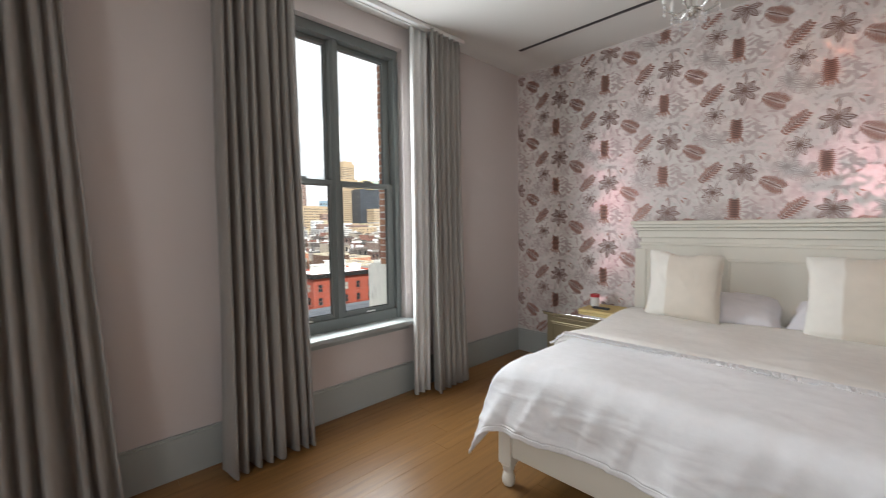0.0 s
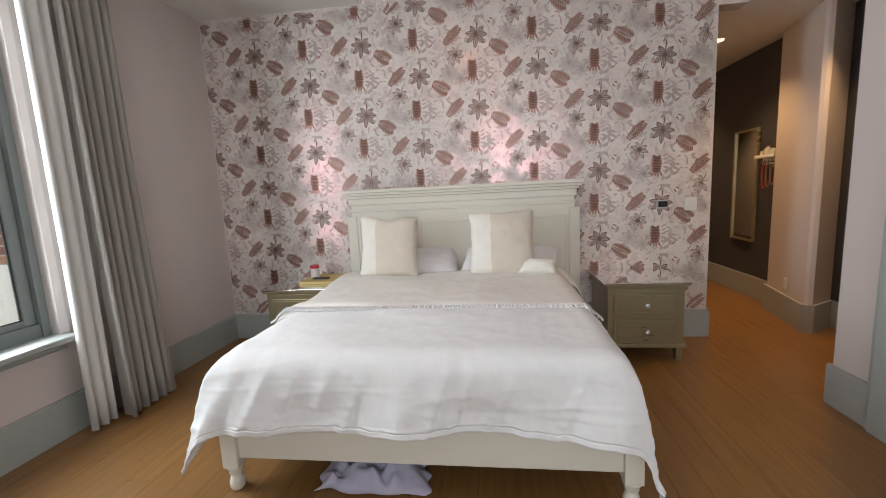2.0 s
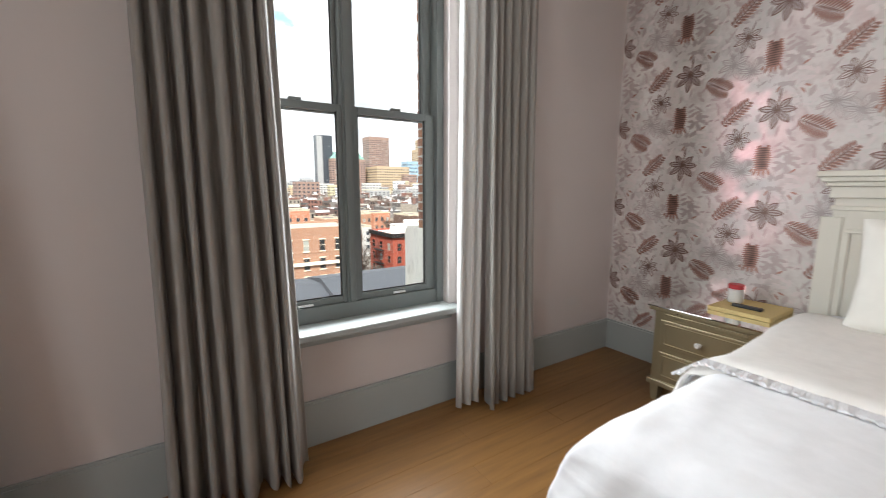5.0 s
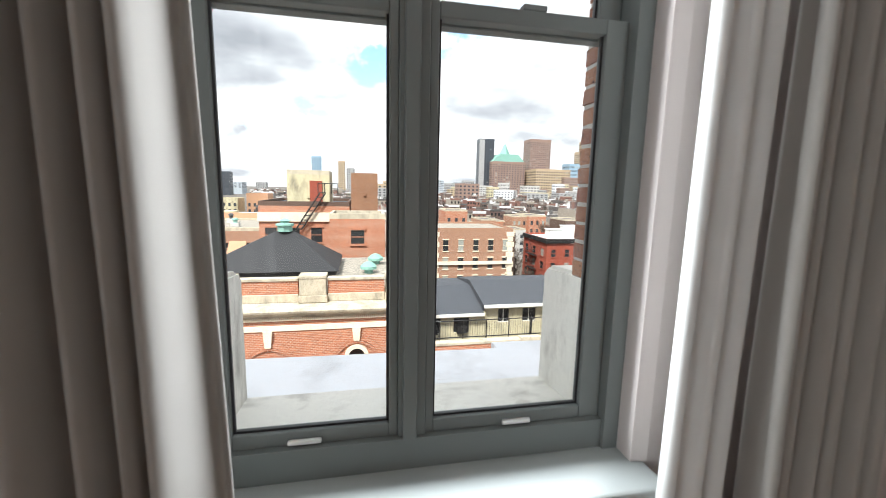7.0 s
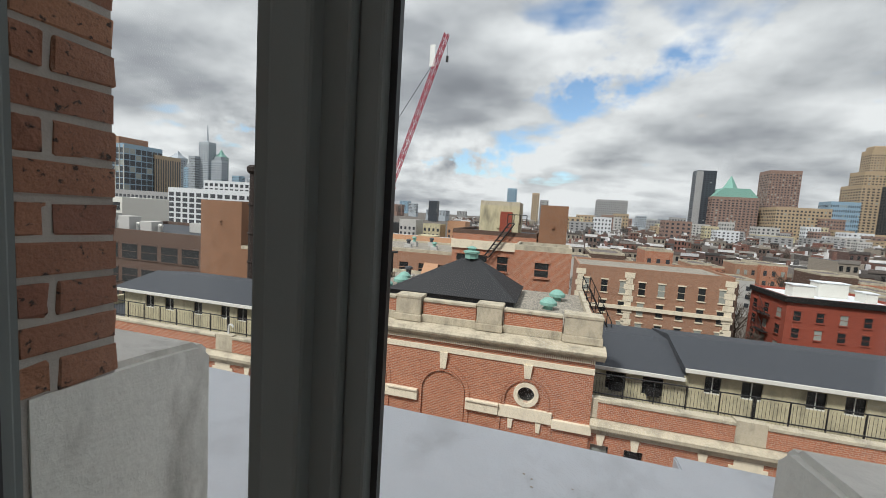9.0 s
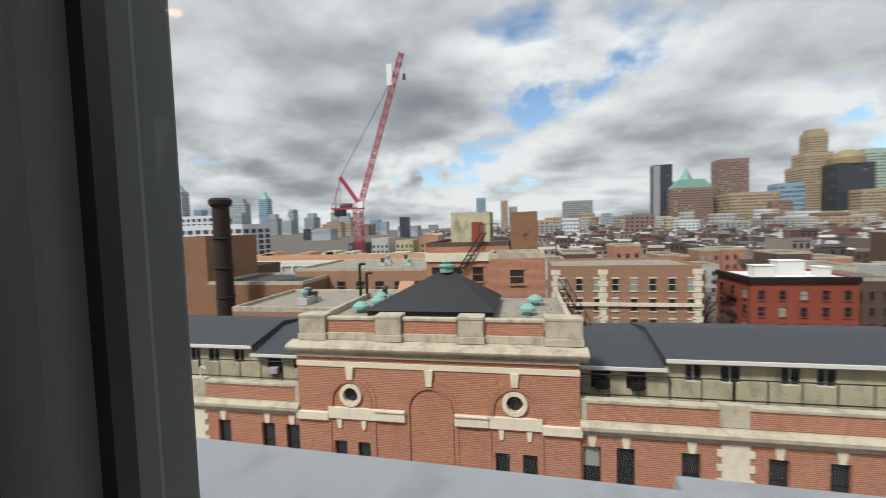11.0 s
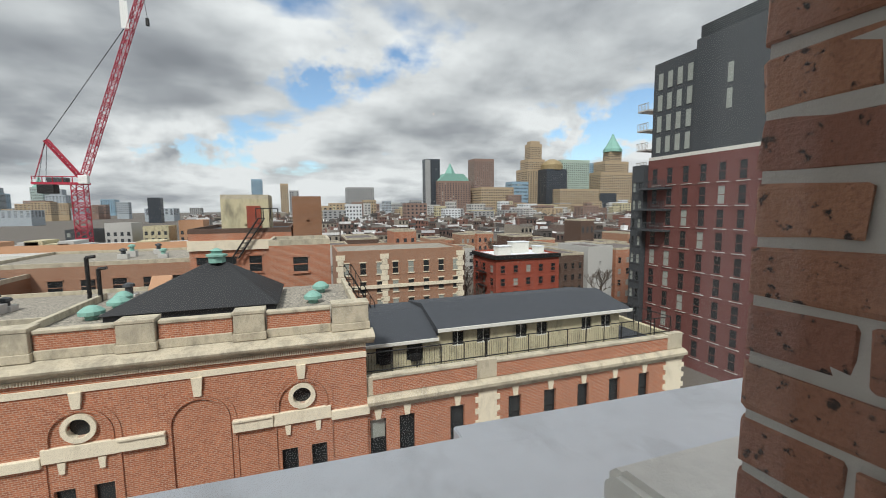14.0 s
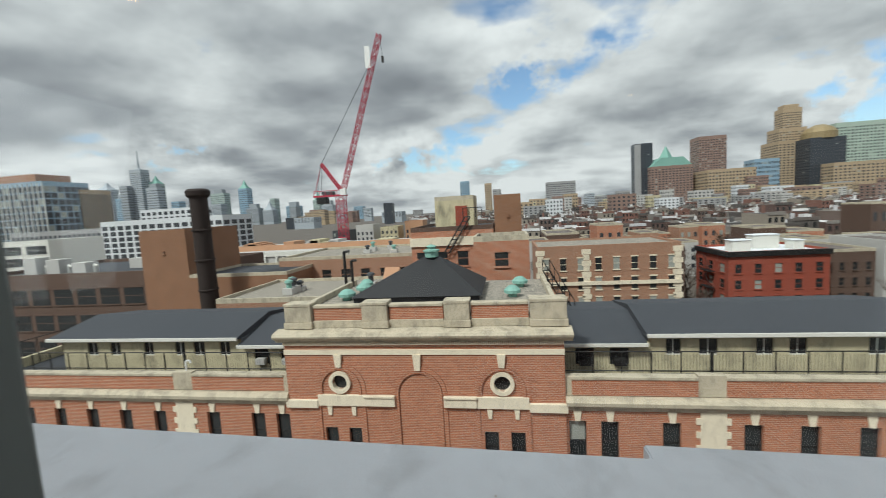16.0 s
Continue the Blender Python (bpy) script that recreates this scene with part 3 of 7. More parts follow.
def window(name, cx, flip=0.0, loc_y=0.0, rz=0.0, x_pos=None):
    """Two double-hung units side by side, with mullion, meeting rails, stool and sash lifts."""
    root = thing(name, (cx if x_pos is None else x_pos, loc_y, 0), "tall double-hung window pair in grey painted frames", "window", kind="structure", rz=rz)
    fr = bmesh.new()
    y0, y1 = 0.062, 0.172
    bx(fr, -0.56, -0.515, y0, y1, WZ0 + 0.035, WZ1)
    bx(fr, 0.515, 0.56, y0, y1, WZ0 + 0.035, WZ1)
    bx(fr, -0.515, 0.515, y0, y1, WZ1 - 0.07, WZ1)
    bx(fr, -0.515, 0.515, 0.075, y1, WZ0 + 0.035, WZ0 + 0.12)
    part("window_frame", fr, M_FRAME, root)
    mu = bmesh.new()
    bx(mu, -0.047, -0.011, 0.068, y1, WZ0 + 0.12, WZ1 - 0.07, bevel=0.004)
    bx(mu, -0.058, 0.012, 0.085, y1, WZ0 + 0.12, WZ1 - 0.07, bevel=0.003)
    part("mullion", mu, M_FRAME, root)
    for s0, s1, e0, e1 in ((-0.515, -0.058, 0.062, 0.022), (0.012, 0.515, 0.022, 0.062)):
        for z0, z1, gy, nm in ((WZ0 + 0.12, 1.775, 0.115, "lower_sash"), (1.735, WZ1 - 0.07, 0.154, "upper_sash")):
            sa = bmesh.new()
            bx(sa, s0, s0 + e0, gy - 0.02, gy + 0.018, z0, z1, bevel=0.003)
            bx(sa, s1 - e1, s1, gy - 0.02, gy + 0.018, z0, z1, bevel=0.003)
            bx(sa, s0 + e0, s1 - e1, gy - 0.02, gy + 0.018, z0, z0 + 0.036, bevel=0.003)
            bx(sa, s0 + e0, s1 - e1, gy - 0.02, gy + 0.018, z1 - 0.036, z1, bevel=0.003)
            sash = part(nm, sa, M_FRAME, root)
            g = part("pane", box(s0 + e0 - 0.004, s1 - e1 + 0.004, gy + 0.002, gy + 0.006, z0 + 0.03, z1 - 0.03), M_GLASS, sash)
            g.visible_shadow = False
            se = bmesh.new()
            for a, b in ((s0 + e0, s0 + e0 + 0.006), (s1 - e1 - 0.006, s1 - e1)):
                bx(se, a, b, gy - 0.006, gy + 0.0015, z0 + 0.036, z1 - 0.036)
            bx(se, s0 + e0 + 0.006, s1 - e1 - 0.006, gy - 0.006, gy + 0.0015, z0 + 0.036, z0 + 0.042)
            part("seal", se, M_SEAL, sash)
            if nm == "lower_sash":
                c = (s0 + s1) / 2
                part("sash_lift", box(c - 0.04, c + 0.04, gy - 0.032, gy - 0.0205, z0 + 0.006, z0 + 0.018, bevel=0.003), M_WHITE, sash, "pale sash lift")
                part("sash_lock", box(c - 0.03, c + 0.03, gy - 0.02, gy + 0.01, z1, z1 + 0.014, bevel=0.003), M_FRAME, sash)
    st = box(-0.60, 0.60, -0.105, 0.08, WZ0, WZ0 + 0.037, bevel=0.008)
    part("window_sill", st, M_TRIM, root, "grey-green painted window sill")
    part("apron", box(-0.57, 0.57, -0.022, 0.0, WZ0 - 0.05, WZ0 - 0.001, bevel=0.003), M_TRIM, root)
    jb = bmesh.new()
    for s in (-1, 1):
        prism(jb, [(s * 0.56, 0.058), (s * 0.56, 0.001), (s * 0.60, -0.012), (s * 0.64, -0.012), (s * 0.64, -0.001), (s * 0.575, -0.001)], "z", WZ0 + 0.04, 2.93)
    part("jamb_lining", jb, M_WALL, root)
    return root


window("window_1", WIN_X[0])
window("window_2", WIN_X[1])
window("window_3", 0, x_pos=WEST, loc_y=-3.0, rz=90).scale.x = 1.5


def curtain(x0, x1, lining_side, seed, depth=0.11, y=-0.17, flare=0.05):
    """A pleated floor-length curtain, hanging from a ceiling track."""
    cx = (x0 + x1) / 2
    root = thing("curtain", (cx, y, 0.015), "pleated taupe linen curtain with pale lining, drawn open", "curtain", "bedroom curtains")
    rnd = random.Random(seed)
    w = x1 - x0
    n = max(5, int(w / 0.056))
    ph = [rnd.uniform(-0.8, 0.8) for _ in range(40)]
    am = [rnd.uniform(0.35, 1.25) for _ in range(40)]

    def at(u, v):
        k = u * n
        i = int(k)
        z = v * (CEIL - 0.045)
        a = (am[i % 40] * (1 - (k - i)) + am[(i + 1) % 40] * (k - i)) * depth * (0.62 + 0.38 * (1 - v))
        shift = (ph[i % 40] * (1 - (k - i)) + ph[(i + 1) % 40] * (k - i)) * (0.25 + 0.2 * (1 - v))
        s = math.sin(2 * math.pi * (k + shift + 0.12 * wob(u * 6, v * 1.5, seed, 1.0)))
        yy = -a * (abs(s) ** 0.75 * (1 if s > 0 else -1)) * 0.5
        xx = -w / 2 + u * w + (u - 0.5) * flare * (1 - v) ** 1.5 + 0.012 * wob(u * 9, v * 2, seed, 1.0)
        return (xx, yy - 0.05 * (1 - v) ** 2 * (0.6 + 0.4 * am[(i * 3) % 40]), z)

    ob = part("drape", sheet(at, n * 10, 14), M_CURTAIN, root, smooth=True)
    thick(ob, 0.006)
    if not lining_side:
        return root
    s = -1 if lining_side < 0 else 1
    edge = s * w / 2

    def lin(u, v):
        return (edge + s * (0.01 + 0.15 * u) + (0.5 * s) * flare * (1 - v) ** 1.5, 0.05 + 0.03 * math.sin(u * 14 + seed) - 0.02 * (1 - v), v * (CEIL - 0.045))
    thick(part("lining", sheet(lin, 10, 10), M_SHEER, root, "white curtain lining", smooth=True), 0.004)
    return root


curtain(-3.09, -2.62, 0, 3, 0.17, flare=0.10)
curtain(-1.49, -1.10, -1, 5, 0.13)
curtain(-4.24, -3.72, 0, 9, 0.17, flare=0.24)
curtain(-6.05, -5.62, 1, 12)
for x in WIN_X:
    tr = thing("curtain_track", (x, -0.17, CEIL), "slim white ceiling curtain track", "curtain track", "curtain tracks")
    part("rail", box(-1.12, 1.12, -0.02, 0.02, -0.035, 0.0, bevel=0.004), M_WHITE, tr)
    part("fascia", box(-1.12, 1.12, 0.021, 0.035, -0.045, 0.0, bevel=0.003), M_WHITE, tr)

# ---- door and hallway ----
door = thing("door_1", (-2.15, SOUTH, 0), "closed grey-green painted door with a nickel lever", "door", kind="structure")
cs = bmesh.new()
for a, b in ((0.46, 0.74), (-0.74, -0.46)):
    bx(cs, a, b, 0.0, 0.028, 0, 2.36, bevel=0.004)
    bx(cs, a + 0.03, b - 0.03, 0.0285, 0.042, 0, 2.36, bevel=0.004)
bx(cs, -0.46, 0.46, 0.0, 0.028, 2.24, 2.36, bevel=0.004)
part("casing", cs, M_TRIM, door)
lf = part("leaf", box(-0.455, 0.455, 0.0, 0.016, 0.01, 2.235, bevel=0.003), M_TRIM, door)
hd = bmesh.new()
rod(hd, (0.25, 0.016, 0.90), (0.25, 0.07, 0.90), 0.012, 12)
rod(hd, (0.25, 0.065, 0.90), (0.12, 0.065, 0.90), 0.010, 12)
lathe([(0.028, 0), (0.028, 0.008)], 20, hd, Matrix.Translation((0.25, 0.016, 0.90)) @ pose(0, 0, 0, -90))
part("door_handle", hd, M_CHROME, lf, "brushed nickel lever handle", smooth=False)

mir = thing("wall_mirror", (1.47, -5.595, 0.64), "tall bronze-framed mirror on the charcoal wall", "mirror")
mf = bmesh.new()
for a, b, c, d in ((-0.3, -0.27, 0, 1.5), (0.27, 0.3, 0, 1.5), (-0.27, 0.27, 0, 0.03), (-0.27, 0.27, 1.47, 1.5)):
    bx(mf, a, b, 0, 0.03, c, d, bevel=0.004)
part("frame", mf, M_GOLD, mir)
part("mirror_glass", box(-0.27, 0.27, 0.001, 0.012, 0.03, 1.47), M_MIRROR, mir)
mir.scale = (0.76, 1, 0.85)
sh = thing("hook_shelf", (1.02, -5.598, 1.57), "small white hook shelf with bottles above", "shelf")
sh.scale.x = 0.72
part("board", box(-0.22, 0.22, 0, 0.10, 0, 0.03, bevel=0.004), M_WHITE, sh)
part("back_rail", box(-0.22, 0.22, 0, 0.015, -0.07, -0.001, bevel=0.003), M_WHITE, sh)
for k in range(5):
    hk = bmesh.new()
    rod(hk, (-0.17 + k * 0.085, 0.012, -0.04), (-0.17 + k * 0.085, 0.05, -0.045), 0.005)
    rod(hk, (-0.17 + k * 0.085, 0.05, -0.047), (-0.17 + k * 0.085, 0.05, -0.02), 0.005)
    part("hook", hk, M_GOLD, sh)
for dx, r, h, mt in ((-0.1, 0.028, 0.07, M_WHITE), (0.0, 0.032, 0.095, M_SHEER), (0.1, 0.025, 0.06, M_PILLOW)):
    bt = thing("bottle", (1.02 + dx * 0.8, -5.54, 1.60), "small pale toiletry bottle on a shelf", "bottle", "shelf bottles")
    part("bottle_body", lathe([(r * 0.9, 0), (r, 0.006), (r, h * 0.7), (r * 0.4, h * 0.82)], 16), mt, bt)
    part("cap", lathe([(r * 0.42, h * 0.822), (r * 0.42, h)], 12), M_GOLD, bt)
nk = thing("necklaces", (0.98, -5.54, 1.27), "bead necklaces hanging from the hook shelf", "necklaces")
for k in range(3):
    b2 = bmesh.new()
    for q in range(18):
        a = q / 18 * 2 * math.pi
        a2 = (q + 1) / 18 * 2 * math.pi
        rod(b2, (-0.05 + k * 0.07 + 0.03 * math.sin(a), 0.0, 0.12 + (0.10 + 0.02 * k) * math.cos(a)), (-0.05 + k * 0.07 + 0.03 * math.sin(a2), 0.0, 0.12 + (0.10 + 0.02 * k) * math.cos(a2)), 0.005)
    part("bead_string", b2, (M_COPPER, M_GOLD, M_RED)[k], nk)
bn = thing("luggage_bench", (2.75, -5.05, 0), "dark lacquered slatted bench with a red shelf", "bench")
for sx in (-0.4, 0.4):
    for sy in (-0.22, 0.22):
        part("leg", box(sx - 0.02, sx + 0.02, sy - 0.02, sy + 0.02, 0, 0.5, bevel=0.003), M_DARKWOOD, bn)
for k in range(5):
    part("slat", box(-0.45, 0.45, -0.24 + k * 0.1, -0.165 + k * 0.1, 0.5, 0.522, bevel=0.003), M_DARKWOOD, bn)
part("lower_shelf", box(-0.42, 0.42, -0.2, 0.2, 0.18, 0.2, bevel=0.003), M_RED, bn, "red lower shelf")
rg = thing("hall_rug", (2.6, -5.0, -0.0005), "dark hallway rug under a bench", "rug")
part("pile", box(-0.8, 0.8, -0.32, 0.32, 0, 0.012, bevel=0.004), M_DARKWOOD, rg)
ol = thing("wall_outlet", (0.42, -5.405, 0.36), "white wall outlet on a pier", "outlet", rz=-13)
part("plate", box(-0.035, 0.035, 0, 0.006, -0.055, 0.055, bevel=0.002), M_WHITE, ol)
part("socket", box(-0.018, 0.018, 0.006, 0.008, -0.035, 0.035, bevel=0.001), M_SHEER, ol)
M_BULB = Nodes("warm_lamp_glow", (1, 0.7, 0.35))
M_BULB.bsdf.inputs["Emission Color"].default_value, M_BULB.bsdf.inputs["Emission Strength"].default_value = (1, 0.62, 0.28, 1), 6.0
M_BULB = M_BULB.mat
for k, (x, y) in enumerate(((0.9, -4.95), (2.6, -4.95), (-0.4, -5.2))):
    dl = thing("downlight", (x, y, 2.75), "recessed ceiling downlight with a warm glow", "downlight", "hallway downlights")
    part("trim_ring", lathe([(0.045, -0.004), (0.065, -0.004), (0.065, 0.0), (0.045, 0.0)], 24), M_WHITE, dl)
    part("lamp", lathe([(0.043, -0.009), (0.043, -0.0045)], 20), M_BULB, dl)
    lamp = new("downlight_glow", bpy.data.lights.new("downlight_glow", "SPOT"))
    lamp.data.energy, lamp.data.color, lamp.data.spot_size, lamp.data.spot_blend, lamp.data.shadow_soft_size = 30, (1, 0.60, 0.28), radians(110), 0.7, 0.04
    lamp.matrix_world = look((x, y, 2.735), (x + 0.001, y, 0))

M_BULB2 = Nodes("warm_bedroom_lamp_glow", (1, 0.7, 0.35))
M_BULB2.bsdf.inputs["Emission Color"].default_value, M_BULB2.bsdf.inputs["Emission Strength"].default_value = (1, 0.34, 0.10, 1), 24.0
for x, y in ((-1.53, -2.46), (-4.45, -2.34)):
    dl = thing("downlight", (x, y, CEIL), "recessed warm downlight in the bedroom ceiling", "downlight", "bedroom downlights")
    part("trim_ring", lathe([(0.055, -0.004), (0.075, -0.004), (0.075, 0.0), (0.055, 0.0)], 24), M_WHITE, dl)
    part("lamp", lathe([(0.054, -0.010), (0.054, -0.0045)], 20), M_BULB2.mat, dl)

# ---- bed ----
bed = thing("bed", (0, -2.36, 0), "cream lacquered panel bed with turned feet", "bed")
hb = bmesh.new()
bx(hb, -0.09, -0.03, -1.0, 1.0, 0.35, 1.30, bevel=0.003)
headboard = part("headboard", hb, M_CREAM, bed)
crown = bmesh.new()
for yy, (o, z0, z1) in enumerate(((0.012, 1.235, 1.26), (0.02, 1.30, 1.36), (0.035, 1.36, 1.385), (0.055, 1.385, 1.41), (0.07, 1.41, 1.44))):
    bx(crown, -0.09 - o, -0.025, -1.0 - o, 1.0 + o, z0, z1, bevel=0.006)
part("crown_moulding", crown, M_CREAM, headboard)
for y0, y1 in ((-0.94, -0.42), (-0.37, 0.37), (0.42, 0.94)):
    pn = bmesh.new()
    for a, b, c, d in ((y0, y1, 1.12, 1.14), (y0, y1, 0.5, 0.52), (y0, y0 + 0.02, 0.52, 1.12), (y1 - 0.02, y1, 0.52, 1.12)):
        bx(pn, -0.102, -0.089, a, b, c, d, bevel=0.003)
    part("panel_moulding", pn, M_CREAM, headboard)
for s in (-1, 1):
    part("headboard_post", box(-0.10, -0.025, s * 1.0 - 0.045, s * 1.0 + 0.045, 0, 1.2, bevel=0.004), M_CREAM, bed)
    part("side_rail", box(-2.02, -0.1, 0.04 + s * 0.93 - 0.02, 0.04 + s * 0.93 + 0.02, 0.17, 0.36, bevel=0.004), M_CREAM, bed)
    fp = lathe([(0.026, 0), (0.034, 0.012), (0.036, 0.04), (0.028, 0.07), (0.022, 0.078), (0.032, 0.088), (0.030, 0.10), (0.040, 0.115), (0.040, 0.125)], 20, None, Matrix.Translation((-2.06, 0.055 + s * 0.92, 0)))
    part("turned_foot", fp, M_CREAM, bed, smooth=True)
    part("foot_post", box(-2.10, -2.02, 0.055 + s * 0.92 - 0.04, 0.055 + s * 0.92 + 0.04, 0.125, 0.42, bevel=0.005), M_CREAM, bed)
part("foot_rail", box(-2.085, -2.035, -0.825, 0.935, 0.175, 0.42, bevel=0.005), M_CREAM, bed)
part("slat_base", box(-2.03, -0.1, -0.86, 0.94, 0.30, 0.34), M_BLACK, bed)
mt = thing("mattress", (0, -2.31, 0.3405), "thick white mattress on the bed", "mattress")
part("ticking", box(-2.02, -0.11, -0.88, 0.88, 0, 0.31, bevel=0.05), M_SHEET, mt)


def drape_sheet(x_head, x_foot, half, top, drop_side, drop_foot, seed, puff, nu=84, nv=96, v0=0.0, v1=1.0):
    """Bed linen lying on the mattress and hanging over three sides."""
    r = 0.09

    def fold(s, flat, drop):
        """Arc length s beyond the middle: out, down."""
        if s <= flat:
            return s, 0.0
        q = s - flat
        if q < r * math.pi / 2:
            a = q / r
            return flat + r * math.sin(a), r * (1 - math.cos(a))
        return flat + r, r + (q - r * math.pi / 2)

    def at(u, v):
        v = v0 + (v1 - v0) * v
        sy = (u - 0.5) * 2 * (half - r + drop_side + r)
        oy, dy = fold(abs(sy), half - r, drop_side)
        lx = (x_head - x_foot) - r
        sx = v * (lx + drop_foot + r)
        ox, dx = fold(sx, lx, drop_foot)
        y, x = math.copysign(oy, sy), x_head - ox
        hang = min(1.0, dx * 3) + min(1.0, dy * 3)
        z = top - max(dx, dy) - (0.36 if sy > 0 else 0.72) * min(dx, dy)
        wv = 0.085 * wob(y, 0, seed, 3.4) * min(1, dx * 4) + 0.05 * wob(x, 3, seed, 4.2) * min(1, dy * 4) + 0.018 * wob(y, 0, seed, 11) * min(1, dx * 5) + 0.018 * wob(x, 5, seed, 11) * min(1, dy * 5)
        x -= 0.12 * dx + 0.02 * min(1, dx * 6) + wv * min(1, dx * 4) + 0.10 * min(dx, dy)
        y += math.copysign(0.16 * dy + 0.015 * min(1, dy * 6) + wv * min(1, dy * 4) + 0.12 * min(dx, dy), sy)
        z += puff * wob(x, y, seed, 2.3) * max(0, 1 - hang) + 0.12 * puff * wob(x, y, seed, 8) * max(0.25, 1 - hang)
        crease = max(0.0, wob(x * 0.6 + y, y * 0.5 - x, seed + 3, 5.5) - 0.12) + max(0.0, wob(x - y * 0.4, y, seed + 9, 9.0) - 0.2)
        z += 0.006 * crease * max(0.15, 1 - hang)
        rid = max(0.0, 1 - abs(wob(x * 0.5, y * 2.2 + z, seed + 2, 3.0)) * 5) ** 2 + 0.35 * max(0.0, 1 - abs(wob(x * 0.8 + z * 2.5, y * 0.5, seed + 6, 4.0)) * 6) ** 2
        x -= 0.016 * rid * min(1, dx * 5)
        y += math.copysign(0.016 * rid * min(1, dy * 5), sy)
        z += 0.004 * rid * max(0.0, 1 - hang)
        if hang > 0.9:
            z += 0.022 * wob(x, y, seed + 5, 4.5)
        return (x, y, max(z, 0.03))
    return sheet(at, nu, nv)


dv = thing("duvet", (0, -2.29, 0), "white cotton coverlet draped over the bed's foot", "coverlet")
thick(part("cover", drape_sheet(-1.36, -2.115, 0.915, 0.705, 0.36, 0.305, 4, 0.016, 120, 116, 0.0, 0.975), M_DUVET, dv, smooth=True), 0.006)
thick(part("hem", drape_sheet(-1.36, -2.115, 0.915, 0.705, 0.36, 0.305, 4, 0.016, 120, 4, 0.975, 1.0), M_DUVET, dv, "stitched hem", smooth=True), 0.0066)
sh2 = thing("fringed_throw", (0, -2.27, 0), "ivory fringed blanket spread over the bed", "blanket")
thick(part("blanket", drape_sheet(-0.42, -1.44, 0.935, 0.717, 0.10, 0.01, 8, 0.03, 84, 60), M_SHEET, sh2, smooth=True), 0.010)
fr = bmesh.new()
rnd = random.Random(5)
for k in range(300):
    y = -0.99 + 1.98 * k / 299
    yy = max(-1.02, min(1.02, y))
    z = 0.724 - max(0, abs(y) - 0.90) * 0.9
    rod(fr, (-1.41, y, z - 0.004), (-1.448 - rnd.uniform(0, 0.012), y + rnd.uniform(-0.008, 0.008), z - 0.010 + rnd.uniform(-0.004, 0.004)), 0.0055, 4)
for s in (-1, 1):
    for k in range(60):
        x = -0.5 - 0.9 * k / 59
        rod(fr, (x, s * 0.945, 0.64), (x + rnd.uniform(-0.012, 0.012), s * (0.975 + rnd.uniform(0, 0.02)), 0.585 + rnd.uniform(-0.01, 0.01)), 0.005, 5)
part("fringe", fr, M_DUVET, sh2, "short white fringe")
fs = thing("bed_sheet", (0, -2.33, 0), "white fitted sheet at the head of the bed", "sheet")
thick(part("sheet_cloth", drape_sheet(-0.12, -0.55, 0.96, 0.672, 0.12, 0.01, 2, 0.015, 60, 30), M_DUVET, fs, smooth=True), 0.006)


def cushion(name, w, h, d, loc, tilt, rz, label, mats, group, split=None, seed=0):
    """A stuffed pillow standing against the headboard."""
    root = thing(name, (0, 0, 0), label, "pillow", group)

    def face(sgn, u0, u1):
        def at(u, v):
            uu = u0 + (u1 - u0) * u
            a, b = uu * 2 - 1, v * 2 - 1
            pinch = 1 - 0.07 * (1 - abs(a) ** 2) * abs(b) ** 3
            pin2 = 1 - 0.07 * (1 - abs(b) ** 2) * abs(a) ** 3
            t = ((1 - a * a) * (1 - b * b)) ** 0.42
            lump = 0.10 * wob(a * 2, b * 2, seed, 1.2) + 0.07 * wob(a, b, seed + sgn, 4.0) + 0.16 * max(0.0, wob(a * 1.5 - b, b + a, seed, 3.2) - 0.1)
            sag = 0.05 * wob(a, seed, 1, 1.6) * (b + 1)
            return (sgn * d / 2 * t * (1 + lump), a * w / 2 * pin2 * pinch ** 0.3 + 0.012 * wob(b, seed, 3, 2.5), h / 2 * (1 + b * pinch + sag))
        return at
    spans = [(0, 1)] if split is None else [(0, split), (split, 1)]
    for k, (a, b) in enumerate(spans):
        bm = sheet(face(-1, a, b), 20 if b - a > 0.5 else 10, 22)
        part("front_cloth", bm, mats[k], root, smooth=True)
    part("back_cloth", sheet(face(1, 0, 1), 22, 22), mats[-1], root, smooth=True)
    root.matrix_basis = pose(*loc, 0, tilt, rz)
    return root


cushion("sleeping_pillow", 0.80, 0.40, 0.24, (-0.40, -1.97, 0.655), 62, 4, "soft lilac-white sleeping pillow against the headboard", (M_LILACW,), "sleeping pillows", seed=1)
cushion("sleeping_pillow", 0.84, 0.40, 0.24, (-0.40, -2.76, 0.655), 60, -7, "soft lilac-white sleeping pillow against the headboard", (M_LILACW,), "sleeping pillows", seed=2)
cushion("throw_pillow", 0.50, 0.52, 0.17, (-0.50, -1.79, 0.70), 14, 2, "square beige throw pillow with an ivory stripe", (M_PILLOW, M_PILLOWW), "throw pillows", 0.70, 3)
cushion("throw_pillow", 0.53, 0.53, 0.17, (-0.50, -2.72, 0.70), 15, -3, "square beige throw pillow with an ivory stripe", (M_PILLOW, M_PILLOWW), "throw pillows", 0.66, 4)
cushion("small_cushion", 0.30, 0.13, 0.13, (-0.56, -2.99, 0.715), 35, -14, "small crumpled ivory cushion beside a throw pillow", (M_PILLOWW,), "", seed=9)
lp = thing("lilac_cloth", (-1.92, -2.05, 0), "crumpled lilac cloth on the floor under the bed", "cloth")


